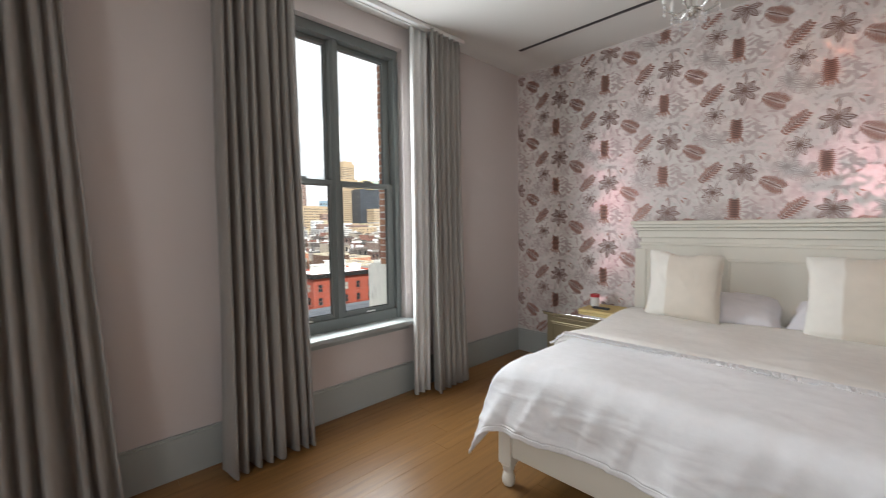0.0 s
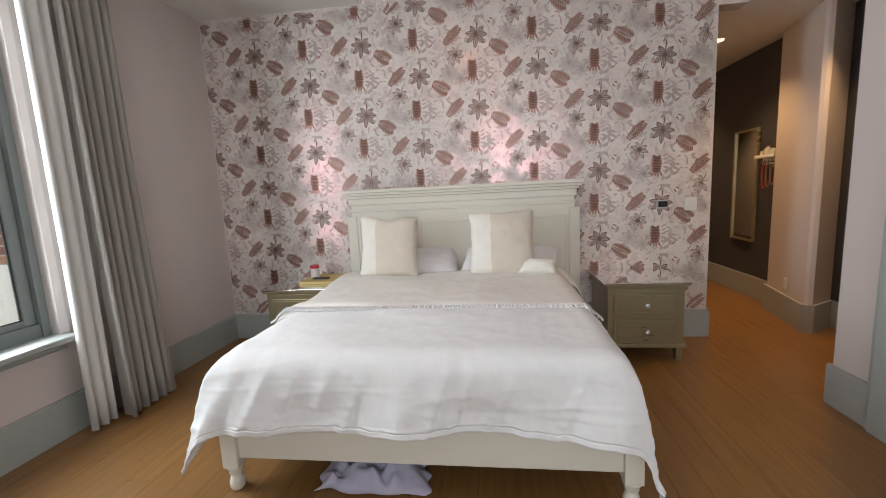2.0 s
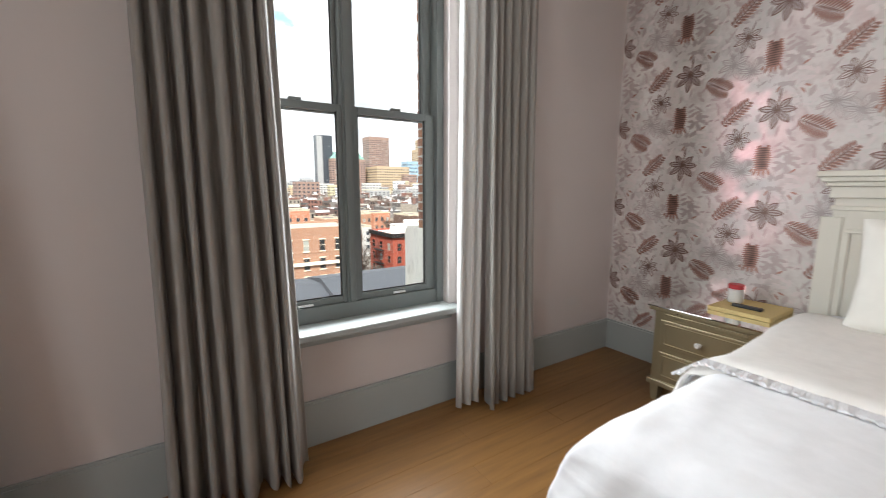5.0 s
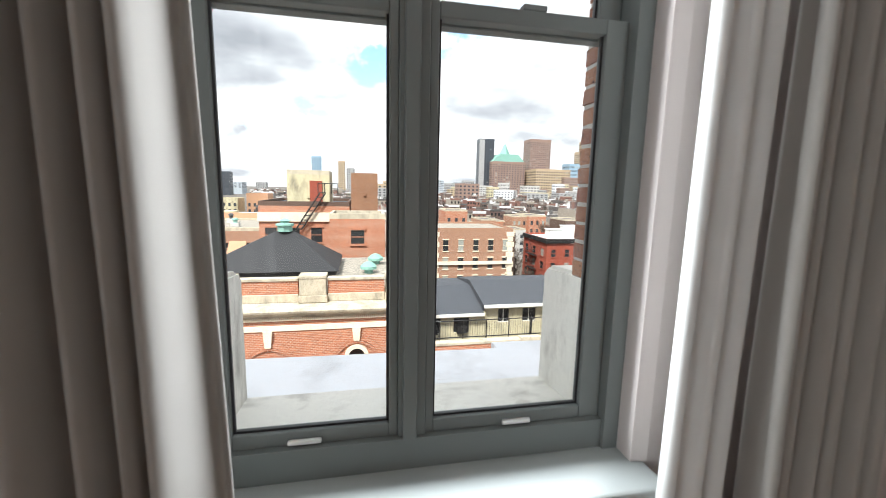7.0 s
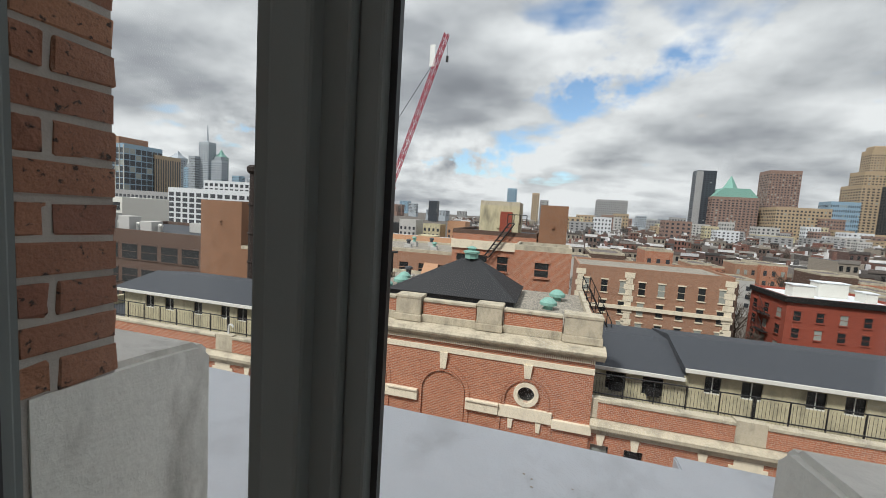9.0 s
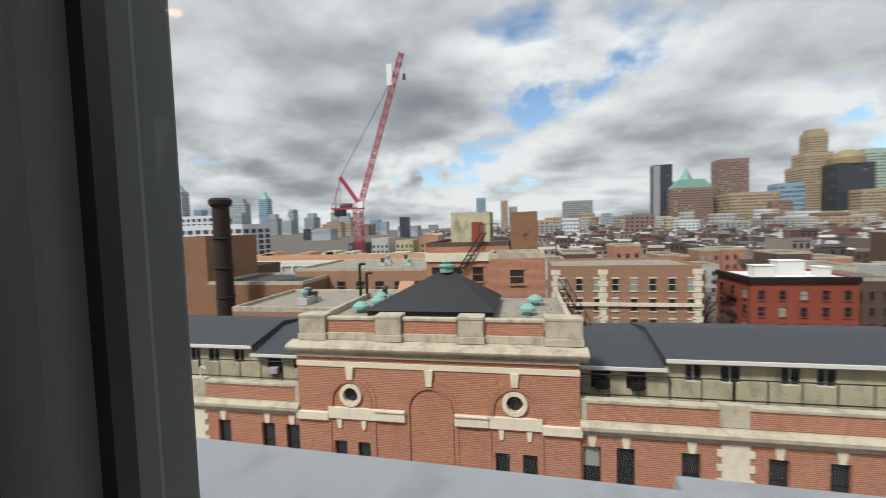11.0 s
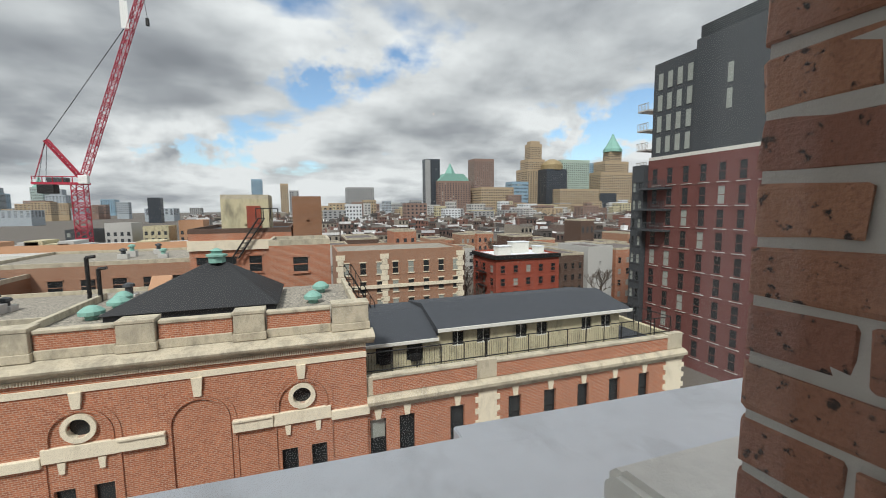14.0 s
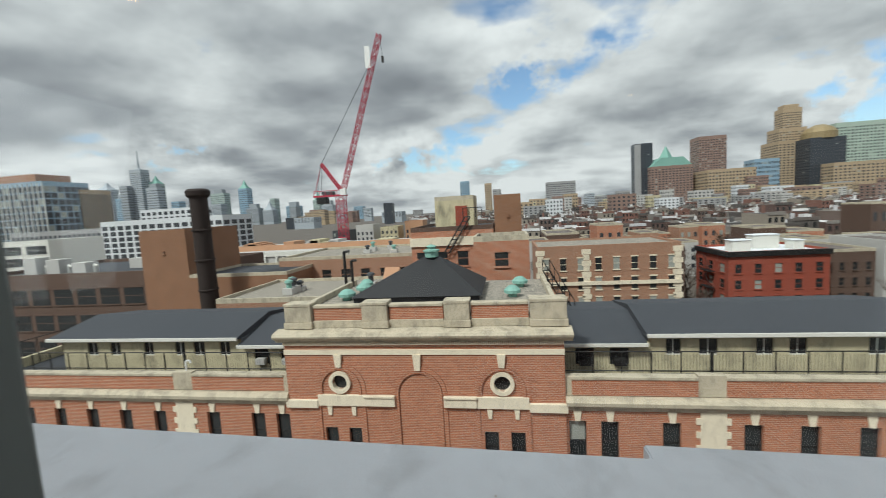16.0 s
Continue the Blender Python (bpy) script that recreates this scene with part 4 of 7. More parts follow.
def crumple(u, v):
    a, b = u * 2 - 1, v * 2 - 1
    rr = max(abs(a), abs(b))
    h = 0.085 * max(0, 1 - rr ** 2.5)
    return (0.15 * b * (1 + 0.25 * wob(a, b, 3, 2)), 0.27 * a * (1 + 0.2 * wob(a, b, 7, 2)), 0.008 + h * (1 + 0.9 * wob(a, b, 1, 4.5)))


thick(part("cloth_folds", sheet(crumple, 44, 26), M_LILAC, lp, smooth=True), 0.005)

# ---- nightstands ----


def nightstand(y):
    root = thing("nightstand", (-0.235, y, 0), "champagne two-drawer nightstand with a mirrored top", "nightstand", "nightstands")
    part("body", box(-0.20, 0.20, -0.28, 0.28, 0.135, 0.60, bevel=0.004), M_GOLD, root)
    part("plinth", box(-0.215, 0.20, -0.295, 0.295, 0.115, 0.15, bevel=0.005), M_GOLD, root)
    part("top_moulding", box(-0.225, 0.215, -0.305, 0.305, 0.60, 0.625, bevel=0.006), M_GOLD, root)
    part("mirror_top", box(-0.232, 0.22, -0.312, 0.312, 0.6255, 0.635, bevel=0.002), M_MIRROR, root, "mirrored glass top")
    for s in (-1, 1):
        for q in (-1, 1):
            lg = bmesh.new()
            prism(lg, [(s * 0.255 - 0.028, q * 0.17 - 0.028), (s * 0.255 + 0.028, q * 0.17 - 0.028), (s * 0.255 + 0.028, q * 0.17 + 0.028), (s * 0.255 - 0.028, q * 0.17 + 0.028)], "z", 0, 0.115)
            for v in lg.verts:
                v.co.x, v.co.y = v.co.y, v.co.x
                if v.co.z < 0.01:
                    v.co.x, v.co.y = q * 0.17 + (v.co.x - q * 0.17) * 0.7, s * 0.255 + (v.co.y - s * 0.255) * 0.7
            part("leg", lg, M_GOLD, root)
    part("pull_tray", box(-0.207, -0.199, -0.22, 0.22, 0.565, 0.585, bevel=0.002), M_GOLD, root)
    for z0, z1 in ((0.375, 0.545), (0.17, 0.34)):
        dr = part("drawer", box(-0.212, -0.199, -0.235, 0.235, z0, z1, bevel=0.004), M_GOLD, root)
        bd = bmesh.new()
        for a, b, c, d in ((-0.21, 0.21, z0 + 0.018, z0 + 0.026), (-0.21, 0.21, z1 - 0.026, z1 - 0.018), (-0.21, -0.202, z0 + 0.026, z1 - 0.026), (0.202, 0.21, z0 + 0.026, z1 - 0.026)):
            bx(bd, -0.218, -0.2115, a, b, c, d)
        part("bead", bd, M_GOLD, dr)
        zc = (z0 + z1) / 2
        part("crystal_knob", lathe([(0.007, 0), (0.007, 0.012), (0.016, 0.02), (0.019, 0.028), (0.012, 0.038)], 8, None, Matrix.Translation((-0.212, 0, zc)) @ pose(0, 0, 0, 0, -90)), M_CRYSTAL, dr, "cut crystal knob")
    root.location.x, root.scale.x = -0.295, 1.28
    return root


nightstand(-3.80)
nightstand(-0.99)
bk = thing("pale_box", (-0.24, -1.08, 0.6355), "flat pale yellow board on the nightstand", "tray")
part("board", box(-0.17, 0.17, -0.17, 0.14, 0, 0.025, bevel=0.003), M_YELLOWBOOK, bk)
jar = thing("jar", (-0.20, -1.0, 0.661), "small white jar with a red lid on a nightstand", "jar")
part("jar_body", lathe([(0.036, 0), (0.04, 0.008), (0.04, 0.075), (0.034, 0.085)], 24), M_WHITE, jar, smooth=False)
part("lid", lathe([(0.042, 0.0855), (0.042, 0.108), (0.038, 0.112)], 24), M_RED, jar, "red screw lid")
ph = thing("remote_control", (-0.30, -1.10, 0.661), "black remote control on a nightstand", "remote")
part("case", box(-0.02, 0.02, -0.075, 0.075, 0, 0.016, bevel=0.005), M_BLACK, ph)
th = thing("thermostat", (0.0, -4.11, 1.185), "small grey thermostat with a dark screen", "thermostat")
part("case", box(-0.02, -0.001, -0.045, 0.045, -0.036, 0.036, bevel=0.004), M_TRIM, th)
part("screen", box(-0.0225, -0.0205, -0.038, 0.038, -0.02, 0.028, bevel=0.001), M_BLACK, th)
sw = thing("light_switch", (0.0, -4.34, 1.18), "pale light switch plate on the wallpaper", "switch")
part("plate", box(-0.007, -0.001, -0.05, 0.05, -0.055, 0.055, bevel=0.002), M_SHEER, sw)
part("rocker", box(-0.011, -0.0075, -0.02, 0.02, -0.035, 0.035, bevel=0.001), M_SHEER, sw)

# ---- chandelier ----
ch = thing("chandelier", (-0.9, -1.92, CEIL), "small crystal chandelier hanging from the ceiling", "chandelier")
part("canopy", lathe([(0.0, -0.03), (0.05, -0.025), (0.065, 0.0)], 24), M_CHROME, ch)
st = bmesh.new()
rod(st, (0, 0, -0.34), (0, 0, -0.02), 0.008, 10)
lathe([(0.0, -0.37), (0.03, -0.35), (0.035, -0.32), (0.0, -0.30)], 16, st)
part("stem", st, M_CHROME, ch)
for k in range(6):
    a = k * math.pi / 3
    c, s = math.cos(a), math.sin(a)
    am = bmesh.new()
    pts = [(0.03 * c, 0.03 * s, -0.32), (0.08 * c, 0.08 * s, -0.345), (0.13 * c, 0.13 * s, -0.32), (0.15 * c, 0.15 * s, -0.27)]
    for p, q in zip(pts, pts[1:]):
        rod(am, p, q, 0.005, 8)
    arm = part("arm", am, M_CHROME, ch)
    part("candle_lamp", lathe([(0.012, -0.268), (0.012, -0.22), (0.009, -0.205), (0.002, -0.185)], 10, None, Matrix.Translation((0.15 * c, 0.15 * s, 0))), M_WHITE, arm)
    for q in range(3):
        part("crystal_drop", lathe([(0.0, -0.012), (0.008, 0.0), (0.0, 0.014)], 6, None, Matrix.Translation((0.15 * c, 0.15 * s, -0.29 - q * 0.026))), M_CRYSTAL, arm)
        part("crystal_drop", lathe([(0.0, -0.014), (0.007, 0.0), (0.0, 0.012)], 6, None, Matrix.Translation((0.08 * c, 0.08 * s, -0.36 - q * 0.024))), M_CRYSTAL, arm)

# ---- printed leaves of the wallpaper: flat, a hair proud of the paper ----
PRINT = {"c": bmesh.new(), "b": bmesh.new(), "m": bmesh.new(), "p": bmesh.new(), "g": bmesh.new()}


def leaf(key, y, z, ang, ln, wd, off=0.0012, tip=0.25):
    """One slim flat leaf from (y, z) along ang."""
    d, n = (math.cos(ang), math.sin(ang)), (-math.sin(ang), math.cos(ang))
    pts = [(0, 0), (0.3, 0.8), (0.6, 1.0), (0.85, 0.55), (1, 0), (0.85, -0.55), (0.6, -1.0), (0.3, -0.8)]
    vs = []
    for a, b in pts:
        py, pz = y + d[0] * a * ln + n[0] * b * wd / 2, z + d[1] * a * ln + n[1] * b * wd / 2
        if not (-4.49 < py < -0.005 and 0.252 < pz < CEIL - 0.01):
            return
        vs.append((-off, py, pz))
    bm = PRINT[key]
    bm.faces.new([bm.verts.new(p) for p in vs])


def palm(y, z, turn, sc, line="b", fill="m"):
    """A star of seven outlined pointed leaves round one stem, the lower ones longer."""
    for k in range(7):
        a = turn + (k - 3) * 0.80
        ln = sc * (0.096 - 0.008 * abs(k - 3))
        leaf(line, y, z, a, ln, 0.034 * sc, 0.0014)
        leaf(fill, y + 0.010 * math.cos(a), z + 0.010 * math.sin(a), a, ln - 0.018 * sc, 0.022 * sc, 0.0017)
        leaf(line, y, z, a, ln * 0.9, 0.006 * sc, 0.0020)
    leaf(line, y, z, turn + math.pi, 0.10 * sc, 0.007 * sc, 0.0013)


def feather(y, z, turn, ln, wd, body="c"):
    """An oval ribbed leaf: slim barbs with gaps between them on a dark rib."""
    d = (math.cos(turn), math.sin(turn))
    n = 10
    for k in range(n):
        f = (k / (n - 1) - 0.5) * ln
        w = wd * math.sqrt(max(0.06, 1 - ((k - 0.45 * n) / (0.58 * n)) ** 2))
        for s in (-1, 1):
            leaf(body, y + f * d[0], z + f * d[1], turn + s * 1.05, w, ln * 0.095, 0.0013)
            leaf("b", y + f * d[0], z + f * d[1], turn + s * 1.0, w * 0.96, ln * 0.042, 0.0017)
    leaf("b", y - 0.56 * ln * d[0], z - 0.56 * ln * d[1], turn, 1.15 * ln, 0.010, 0.0019)


def basket(y, z):
    """A dark woven seed head in rows, with a pale knob above and ragged fronds below."""
    for k in range(11):
        h = (k - 5) * 0.0135
        w = 0.052 - 0.0022 * abs(k - 5)
        leaf("c", y + w, z + h, math.pi, 2 * w, 0.024, 0.0014)
        leaf("b", y + w * 0.9, z + h + 0.003, math.pi, 1.8 * w, 0.007, 0.0018)
    for k in range(5):
        leaf("c", y - 0.03 + k * 0.018, z - 0.06, -1.9 + k * 0.2, 0.05, 0.016, 0.0016)
        leaf("m", y + 0.04, z - 0.05 + k * 0.008, -0.7 + k * 0.25, 0.05, 0.018, 0.0011)
        leaf("m", y - 0.05, z + 0.06 - k * 0.03, 2.6 + 0.2 * k, 0.05, 0.018, 0.0011)
    for k in range(6):
        leaf("g", y - 0.005, z + 0.085, k * 1.05, 0.024, 0.018, 0.0021)


def foliage(y, z, wide, high, n, rnd, key):
    """A loose mass of small pale leaves."""
    for k in range(n):
        leaf(key, y + rnd.gauss(0, wide / 2.4), z + rnd.gauss(0, high / 2.4), rnd.uniform(0, 6.28), rnd.uniform(0.035, 0.10), rnd.uniform(0.012, 0.032), 0.0004 + 0.0006 * rnd.random())


def vine(y, z, a, n, bend, key):
    """A thin curling stem."""
    for k in range(n):
        leaf(key, y, z, a, 0.028, 0.007, 0.0012)
        y, z, a = y + 0.024 * math.cos(a), z + 0.024 * math.sin(a), a + bend


def motif(y, z, rnd):
    """One repeat: seed head, stars of leaves, ribbed leaves and pale foliage between them."""
    basket(y, z)
    palm(y - 0.046, z - 0.325, -1.45, 1.22, "b", "m")
    feather(y - 0.22, z - 0.432, math.pi + 0.54, 0.145, 0.072)
    feather(y - 0.342, z - 0.022, math.pi - 0.76, 0.175, 0.052)
    palm(y - 0.372, z - 0.175, -1.2, 0.98, "b", "p")
    palm(y - 0.305, z - 0.318, -1.9, 1.1, "m", "p")
    palm(y + 0.10, z - 0.08, 1.0, 0.95, "m", "p")
    for dy, dz, wide, high, n, key in ((-0.02, -0.165, 0.15, 0.09, 60, "p"), (-0.02, -0.165, 0.15, 0.09, 34, "m"), (-0.13, -0.04, 0.07, 0.13, 34, "m"), (-0.40, -0.10, 0.14, 0.16, 60, "p"), (-0.40, -0.10, 0.12, 0.12, 26, "m"), (-0.16, -0.25, 0.10, 0.22, 40, "p"), (-0.30, -0.30, 0.13, 0.12, 30, "m"), (-0.12, -0.46, 0.12, 0.10, 26, "m"), (-0.26, 0.06, 0.08, 0.12, 22, "m"), (-0.05, -0.33, 0.16, 0.12, 24, "p")):
        foliage(y + dy, z + dz, wide, high, int(n * (0.8 if key == "p" else 0.45)), rnd, key)
    for k in range(9):
        leaf("c", y - rnd.uniform(0, 0.5), z - rnd.uniform(0, 0.6), rnd.uniform(0, 6.28), rnd.uniform(0.03, 0.055), 0.012, 0.0012)
    vine(y - 0.10, z - 0.20, -2.4, 6, 0.16, "m")
    vine(y - 0.27, z - 0.12, -2.0, 6, -0.14, "m")
    vine(y - 0.14, z - 0.36, 1.3, 6, -0.25, "m")


for col in range(10):
    for row in range(-1, 6):
        motif(0.04 - 0.512 * col, 0.326 + 0.603 * row + (0.302 if col % 2 else 0.0), random.Random(11))
for key, nm, mt_ in (("c", "copper_leaf_print", M_COPPER), ("b", "brown_outline_print", M_BROWN), ("m", "mauve_sprig_print", M_MAUVE), ("p", "pale_foliage_print", M_PALEPRINT), ("g", "silver_petal_print", M_PAPER)):
    ob = part(nm, PRINT[key], mt_, wall_paper)
    ob["kind"] = "stuff"

# ---- own building outside the window: piers, stone blocks, sill, roof below ----
BR_L, BR_R, BR_Y = -2.725, -1.678, 0.31
COURSE = 0.058
solid("outer_wall", pierced(-9.0, 6.0, -6.0, 6.0, 0.202, BR_Y - 0.012, [(BR_L - 0.1, BR_R + 0.1, 0.60, 2.98), (-5.6, -4.4, 0.60, 2.98)]), M_BRICK, "own brick outer wall round the windows", "wall")
solid("outer_wall_west", pierced(-6.0, 0.2, -6.0, 6.0, -6.75, -6.52, [(-3.9, -2.1, 0.6, 2.98)], "y"), M_BRICK, "own brick side wall", "wall")
solid("building_roof", box(-6.75, 6.0, -8.0, 0.3, 6.0, 6.2), M_FELT, "flat roof of the own building", "roof")
piers = {}
for nm, face, s in (("brick_pier", BR_R, 1), ("brick_pier", BR_L, -1)):
    root = thing(nm, (face, BR_Y, 0.6), "weathered orange-brown brick pier beside the window", "brick pier", "brick piers", kind="structure")
    part("mortar", box(min(s * 0.0035, s * 0.25), max(s * 0.0035, s * 0.25), -0.138, -0.0045, 0.0, 2.42), M_MORTAR, root)
    piers[s] = root
ss = thing("stone_sill", (-2.2, 0.0, 0), "pale weathered stone window sill outside", "window sill", kind="structure")
sb = bmesh.new()
prism(sb, [(0.174, 0.55), (0.50, 0.55), (0.50, 0.645), (0.174, 0.675)], "x", -0.60, 0.60)
part("sill_slab", sb, M_LIME, ss)
for face, s in ((BR_R, 1), (BR_L, -1)):
    root = thing("stone_block", (face, 0.31, 0.66), "weathered pale limestone block at the sill's end", "stone block", "stone blocks", kind="structure")
    b = bmesh.new()
    prism(b, [(-0.135, -0.03), (0.20, -0.03), (0.20, 0.395), (0.17, 0.425), (0.05, 0.435), (-0.135, 0.44)], "x", min(0.0, s * 0.6), max(0.0, s * 0.6))
    bmesh.ops.bevel(b, geom=b.edges[:], offset=0.012, segments=2, affect="EDGES")
    part("stone", b, M_LIME, root)
rf = thing("lower_roof", (0, 0, 0), "pale grey coated flat roof below the window", "roof", kind="structure")
b = prism(bmesh.new(), [(-12, 0.31), (9, 0.31), (9, 2.17), (-1.18, 2.54), (-1.18, 2.40), (-12, 2.79)], "z", -0.4, -0.04)
bmesh.ops.bevel(b, geom=b.edges[:], offset=0.01, segments=2, affect="EDGES")
part("roof_deck", b, M_MEMBRANE, rf)
part("wall_below", box(-12, 9, 0.4, 2.1, -22, -0.4), M_BRICK, rf)
crk = random.Random(2)
cr = bmesh.new()
for cx_, cy_ in ((-0.75, 1.65), (-0.2, 1.3), (-1.9, 1.9), (-3.1, 1.5), (-2.7, 1.05), (-1.4, 1.2)):
    for q in range(7):
        x, y, w_ = cx_ + crk.gauss(0, 0.10), cy_ + crk.gauss(0, 0.05), crk.uniform(0.002, 0.006)
        bx(cr, x - w_, x + w_, y - w_ * 0.6, y + w_ * 0.6, -0.0395, -0.0395 + w_ * 0.5)
part("grit", cr, M_STONEG, rf)["kind"] = "stuff"

# ---- ground and streets ----
G = -22.0
solid("ground", box(-4500, 4500, -200, 4800, G - 1, G), M_CITY, "brown-grey city ground to the horizon", "ground")
solid("road", box(-300, 300, 6.5, 16.5, G + 0.004, G + 0.02), M_ASPHALT, "asphalt street between the buildings", "road")
for y0, y1 in ((3.0, 6.4), (16.6, 21.6)):
    solid("pavement", box(-300, 300, y0, y1, G + 0.01, G + 0.16), M_CONCRETE, "concrete pavement along the street", "pavement")

# ---- the brick institution across the street ----
inst = thing("brick_institution", (-7.45, 22.0, G), "long red brick institutional building with limestone trim", "building")
OX, OZ = -7.45, G


def iz(z):
    return z - OZ


def win_unit(parent, x0, x1, z0, z1, y, lit=False, sash=True):
    """A recessed sash window: frame, panes, sill."""
    w = part("window", bmesh.new(), M_IRON, parent)
    f = bmesh.new()
    e = 0.06
    for a, b, c, d in ((x0, x0 + e, z0, z1), (x1 - e, x1, z0, z1), (x0 + e, x1 - e, z0, z0 + e), (x0 + e, x1 - e, z1 - e, z1), (x0 + e, x1 - e, (z0 + z1) / 2 - 0.03, (z0 + z1) / 2 + 0.03)):
        bx(f, a, b, y, y + 0.06, c, d)
    f.to_mesh(w.data)
    f.free()
    zm = (z0 + z1) / 2
    part("pane", box(x0 + e, x1 - e, y + 0.02, y + 0.04, zm + 0.03, z1 - e), M_LITGLASS if lit else M_DARKGLASS, w)
    part("pane", box(x0 + e, x1 - e, y + 0.02, y + 0.04, z0 + e, zm - 0.03), M_DARKGLASS, w)
    return w


PW = 8.22   # half width of the pavilion
WINZ0, WINZ1 = iz(-13.0), iz(-10.52)
PZ = iz(-6.1)
pav_h = []
for s in (-1, 1):
    for a in (3.68, 5.18):
        pav_h.append((min(s * a, s * (a + 0.8)), max(s * a, s * (a + 0.8)), iz(-13.2), iz(-11.22)))
wall = part("pavilion_wall", pierced(-PW, PW, 0, PZ + 0.2, 0, 0.5, pav_h + [(s * 4.8 - 0.45, s * 4.8 + 0.45, iz(-8.8), iz(-7.9)) for s in (-1, 1)]), M_BRICK, inst)
part("pavilion_core", box(-PW, PW, 0.7, 11.8, 0, iz(-4.9)), M_BRICKD, inst)
for h in pav_h:
    win_unit(wall, h[0], h[1], h[2], h[3], 0.22)


def arch_ring(cx, cz, r0, r1, y0, y1, legs, seg=22):
    b = bmesh.new()
    n = seg
    o = [(cx + r1 * math.cos(math.pi * k / n), cz + r1 * math.sin(math.pi * k / n)) for k in range(n + 1)]
    i = [(cx + r0 * math.cos(math.pi * k / n), cz + r0 * math.sin(math.pi * k / n)) for k in range(n + 1)]
    for k in range(n):
        q = [o[k], o[k + 1], i[k + 1], i[k]]
        va = [b.verts.new((p[0], y0, p[1])) for p in q]
        vb = [b.verts.new((p[0], y1, p[1])) for p in q]
        b.faces.new(va)
        for m in range(4):
            b.faces.new((va[m], vb[m], vb[(m + 1) % 4], va[(m + 1) % 4]))
    for s in (-1, 1):
        bx(b, min(cx + s * r0, cx + s * r1), max(cx + s * r0, cx + s * r1), y0, y1, cz - legs, cz)
    bmesh.ops.recalc_face_normals(b, faces=b.faces)
    return b


def disc(cx, cz, r0, r1, y0, y1, seg=36):
    b = bmesh.new()
    for k in range(seg):
        a0, a1 = 2 * math.pi * k / seg, 2 * math.pi * (k + 1) / seg
        q = [(cx + r1 * math.cos(a0), cz + r1 * math.sin(a0)), (cx + r1 * math.cos(a1), cz + r1 * math.sin(a1)), (cx + r0 * math.cos(a1), cz + r0 * math.sin(a1)), (cx + r0 * math.cos(a0), cz + r0 * math.sin(a0))]
        va = [b.verts.new((p[0], y0, p[1])) for p in q]
        vb = [b.verts.new((p[0], y1, p[1])) for p in q]
        b.faces.new(va)
        b.faces.new(list(reversed(vb)))
        for m in (0, 2):
            b.faces.new((va[m], vb[m], vb[(m + 1) % 4], va[(m + 1) % 4]))
    bmesh.ops.recalc_face_normals(b, faces=b.faces)
    return b


for cx, cz, r in ((0, iz(-9.0), 1.38), (-4.8, iz(-8.75), 1.32), (4.8, iz(-8.75), 1.32)):
    part("outer_arch", arch_ring(cx, cz, r, r + 0.26, -0.05, 0.05, 5.0 if cx == 0 else 0.6), M_BRICK, wall)
    part("inner_arch", arch_ring(cx, cz, r - 0.16, r - 0.02, -0.10, 0.03, 5.0 if cx == 0 else 0.6), M_BRICK, wall)
    zt = iz(-6.66)
    k = bmesh.new()
    prism(k, [(cx - 0.16, cz + r + 0.02), (cx + 0.16, cz + r + 0.02), (cx + 0.24, zt), (cx - 0.24, zt)], "y", -0.16, 0.05)
    part("keystone", k, M_STONE, wall)
for s in (-1, 1):
    cx = s * 4.8
    part("oculus_ring", disc(cx, iz(-8.36), 0.46, 0.68, -0.14, 0.3), M_STONE, wall)
    part("oculus_pane", disc(cx, iz(-8.36), 0.0, 0.455, 0.2, 0.22, 24), M_DARKGLASS, wall)
    for a in (-1.0, 1.0):
        part("panel_jamb", box(cx + a * 1.42 - 0.09, cx + a * 1.42 + 0.09, -0.07, 0.02, 0, iz(-9.8)), M_BRICK, wall)
    for a in (-0.76, 0.76):
        k = bmesh.new()
        prism(k, [(cx + a - 0.10, iz(-10.4)), (cx + a + 0.10, iz(-10.4)), (cx + a + 0.15, iz(-9.86)), (cx + a - 0.15, iz(-9.86))], "y", -0.1, 0.02)
        part("small_keystone", k, M_STONE, wall)
    b = bmesh.new()
    bx(b, cx - 1.45, cx + 1.45, -0.15, 0.02, iz(-9.8), iz(-9.12), bevel=0.02)
    part("string_course", b, M_STONE, wall)
    b = bmesh.new()
    bx(b, min(s * 1.45, s * 3.34), max(s * 1.45, s * 3.34), -0.22, 0.02, iz(-9.76), iz(-9.2), bevel=0.03)
    bx(b, min(s * 1.45, s * 3.34), max(s * 1.45, s * 3.34), -0.30, -0.05, iz(-9.22), iz(-9.1), bevel=0.02)
    part("string_course", b, M_STONE, wall)
    b = bmesh.new()
    bx(b, min(s * 6.26, s * (PW + 0.1)), max(s * 6.26, s * (PW + 0.1)), -0.2, 0.02, iz(-9.95), iz(-9.45), bevel=0.03)
    part("string_course", b, M_STONE, wall)
part("white_band", box(-PW - 0.02, PW + 0.02, -0.06, 0.02, iz(-6.68), iz(-6.36), bevel=0.01), M_STONE, wall)
co = bmesh.new()
prism(co, [(0.3, PZ + 0.2), (-0.08, PZ + 0.2), (-0.12, PZ + 0.30), (-0.30, PZ + 0.42), (-0.48, PZ + 0.54), (-0.52, PZ + 0.66), (-0.40, PZ + 0.80), (0.3, PZ + 0.95)], "x", -PW - 0.45, PW + 0.45)
cornice = part("cornice", co, M_STONEG, inst, "soot-stained limestone cornice")
dn = bmesh.new()
for k in range(150):
    x = -PW + 2 * PW * (k + 0.5) / 150
    bx(dn, x - 0.03, x + 0.03, -0.16, 0.05, PZ + 0.03, PZ + 0.2)
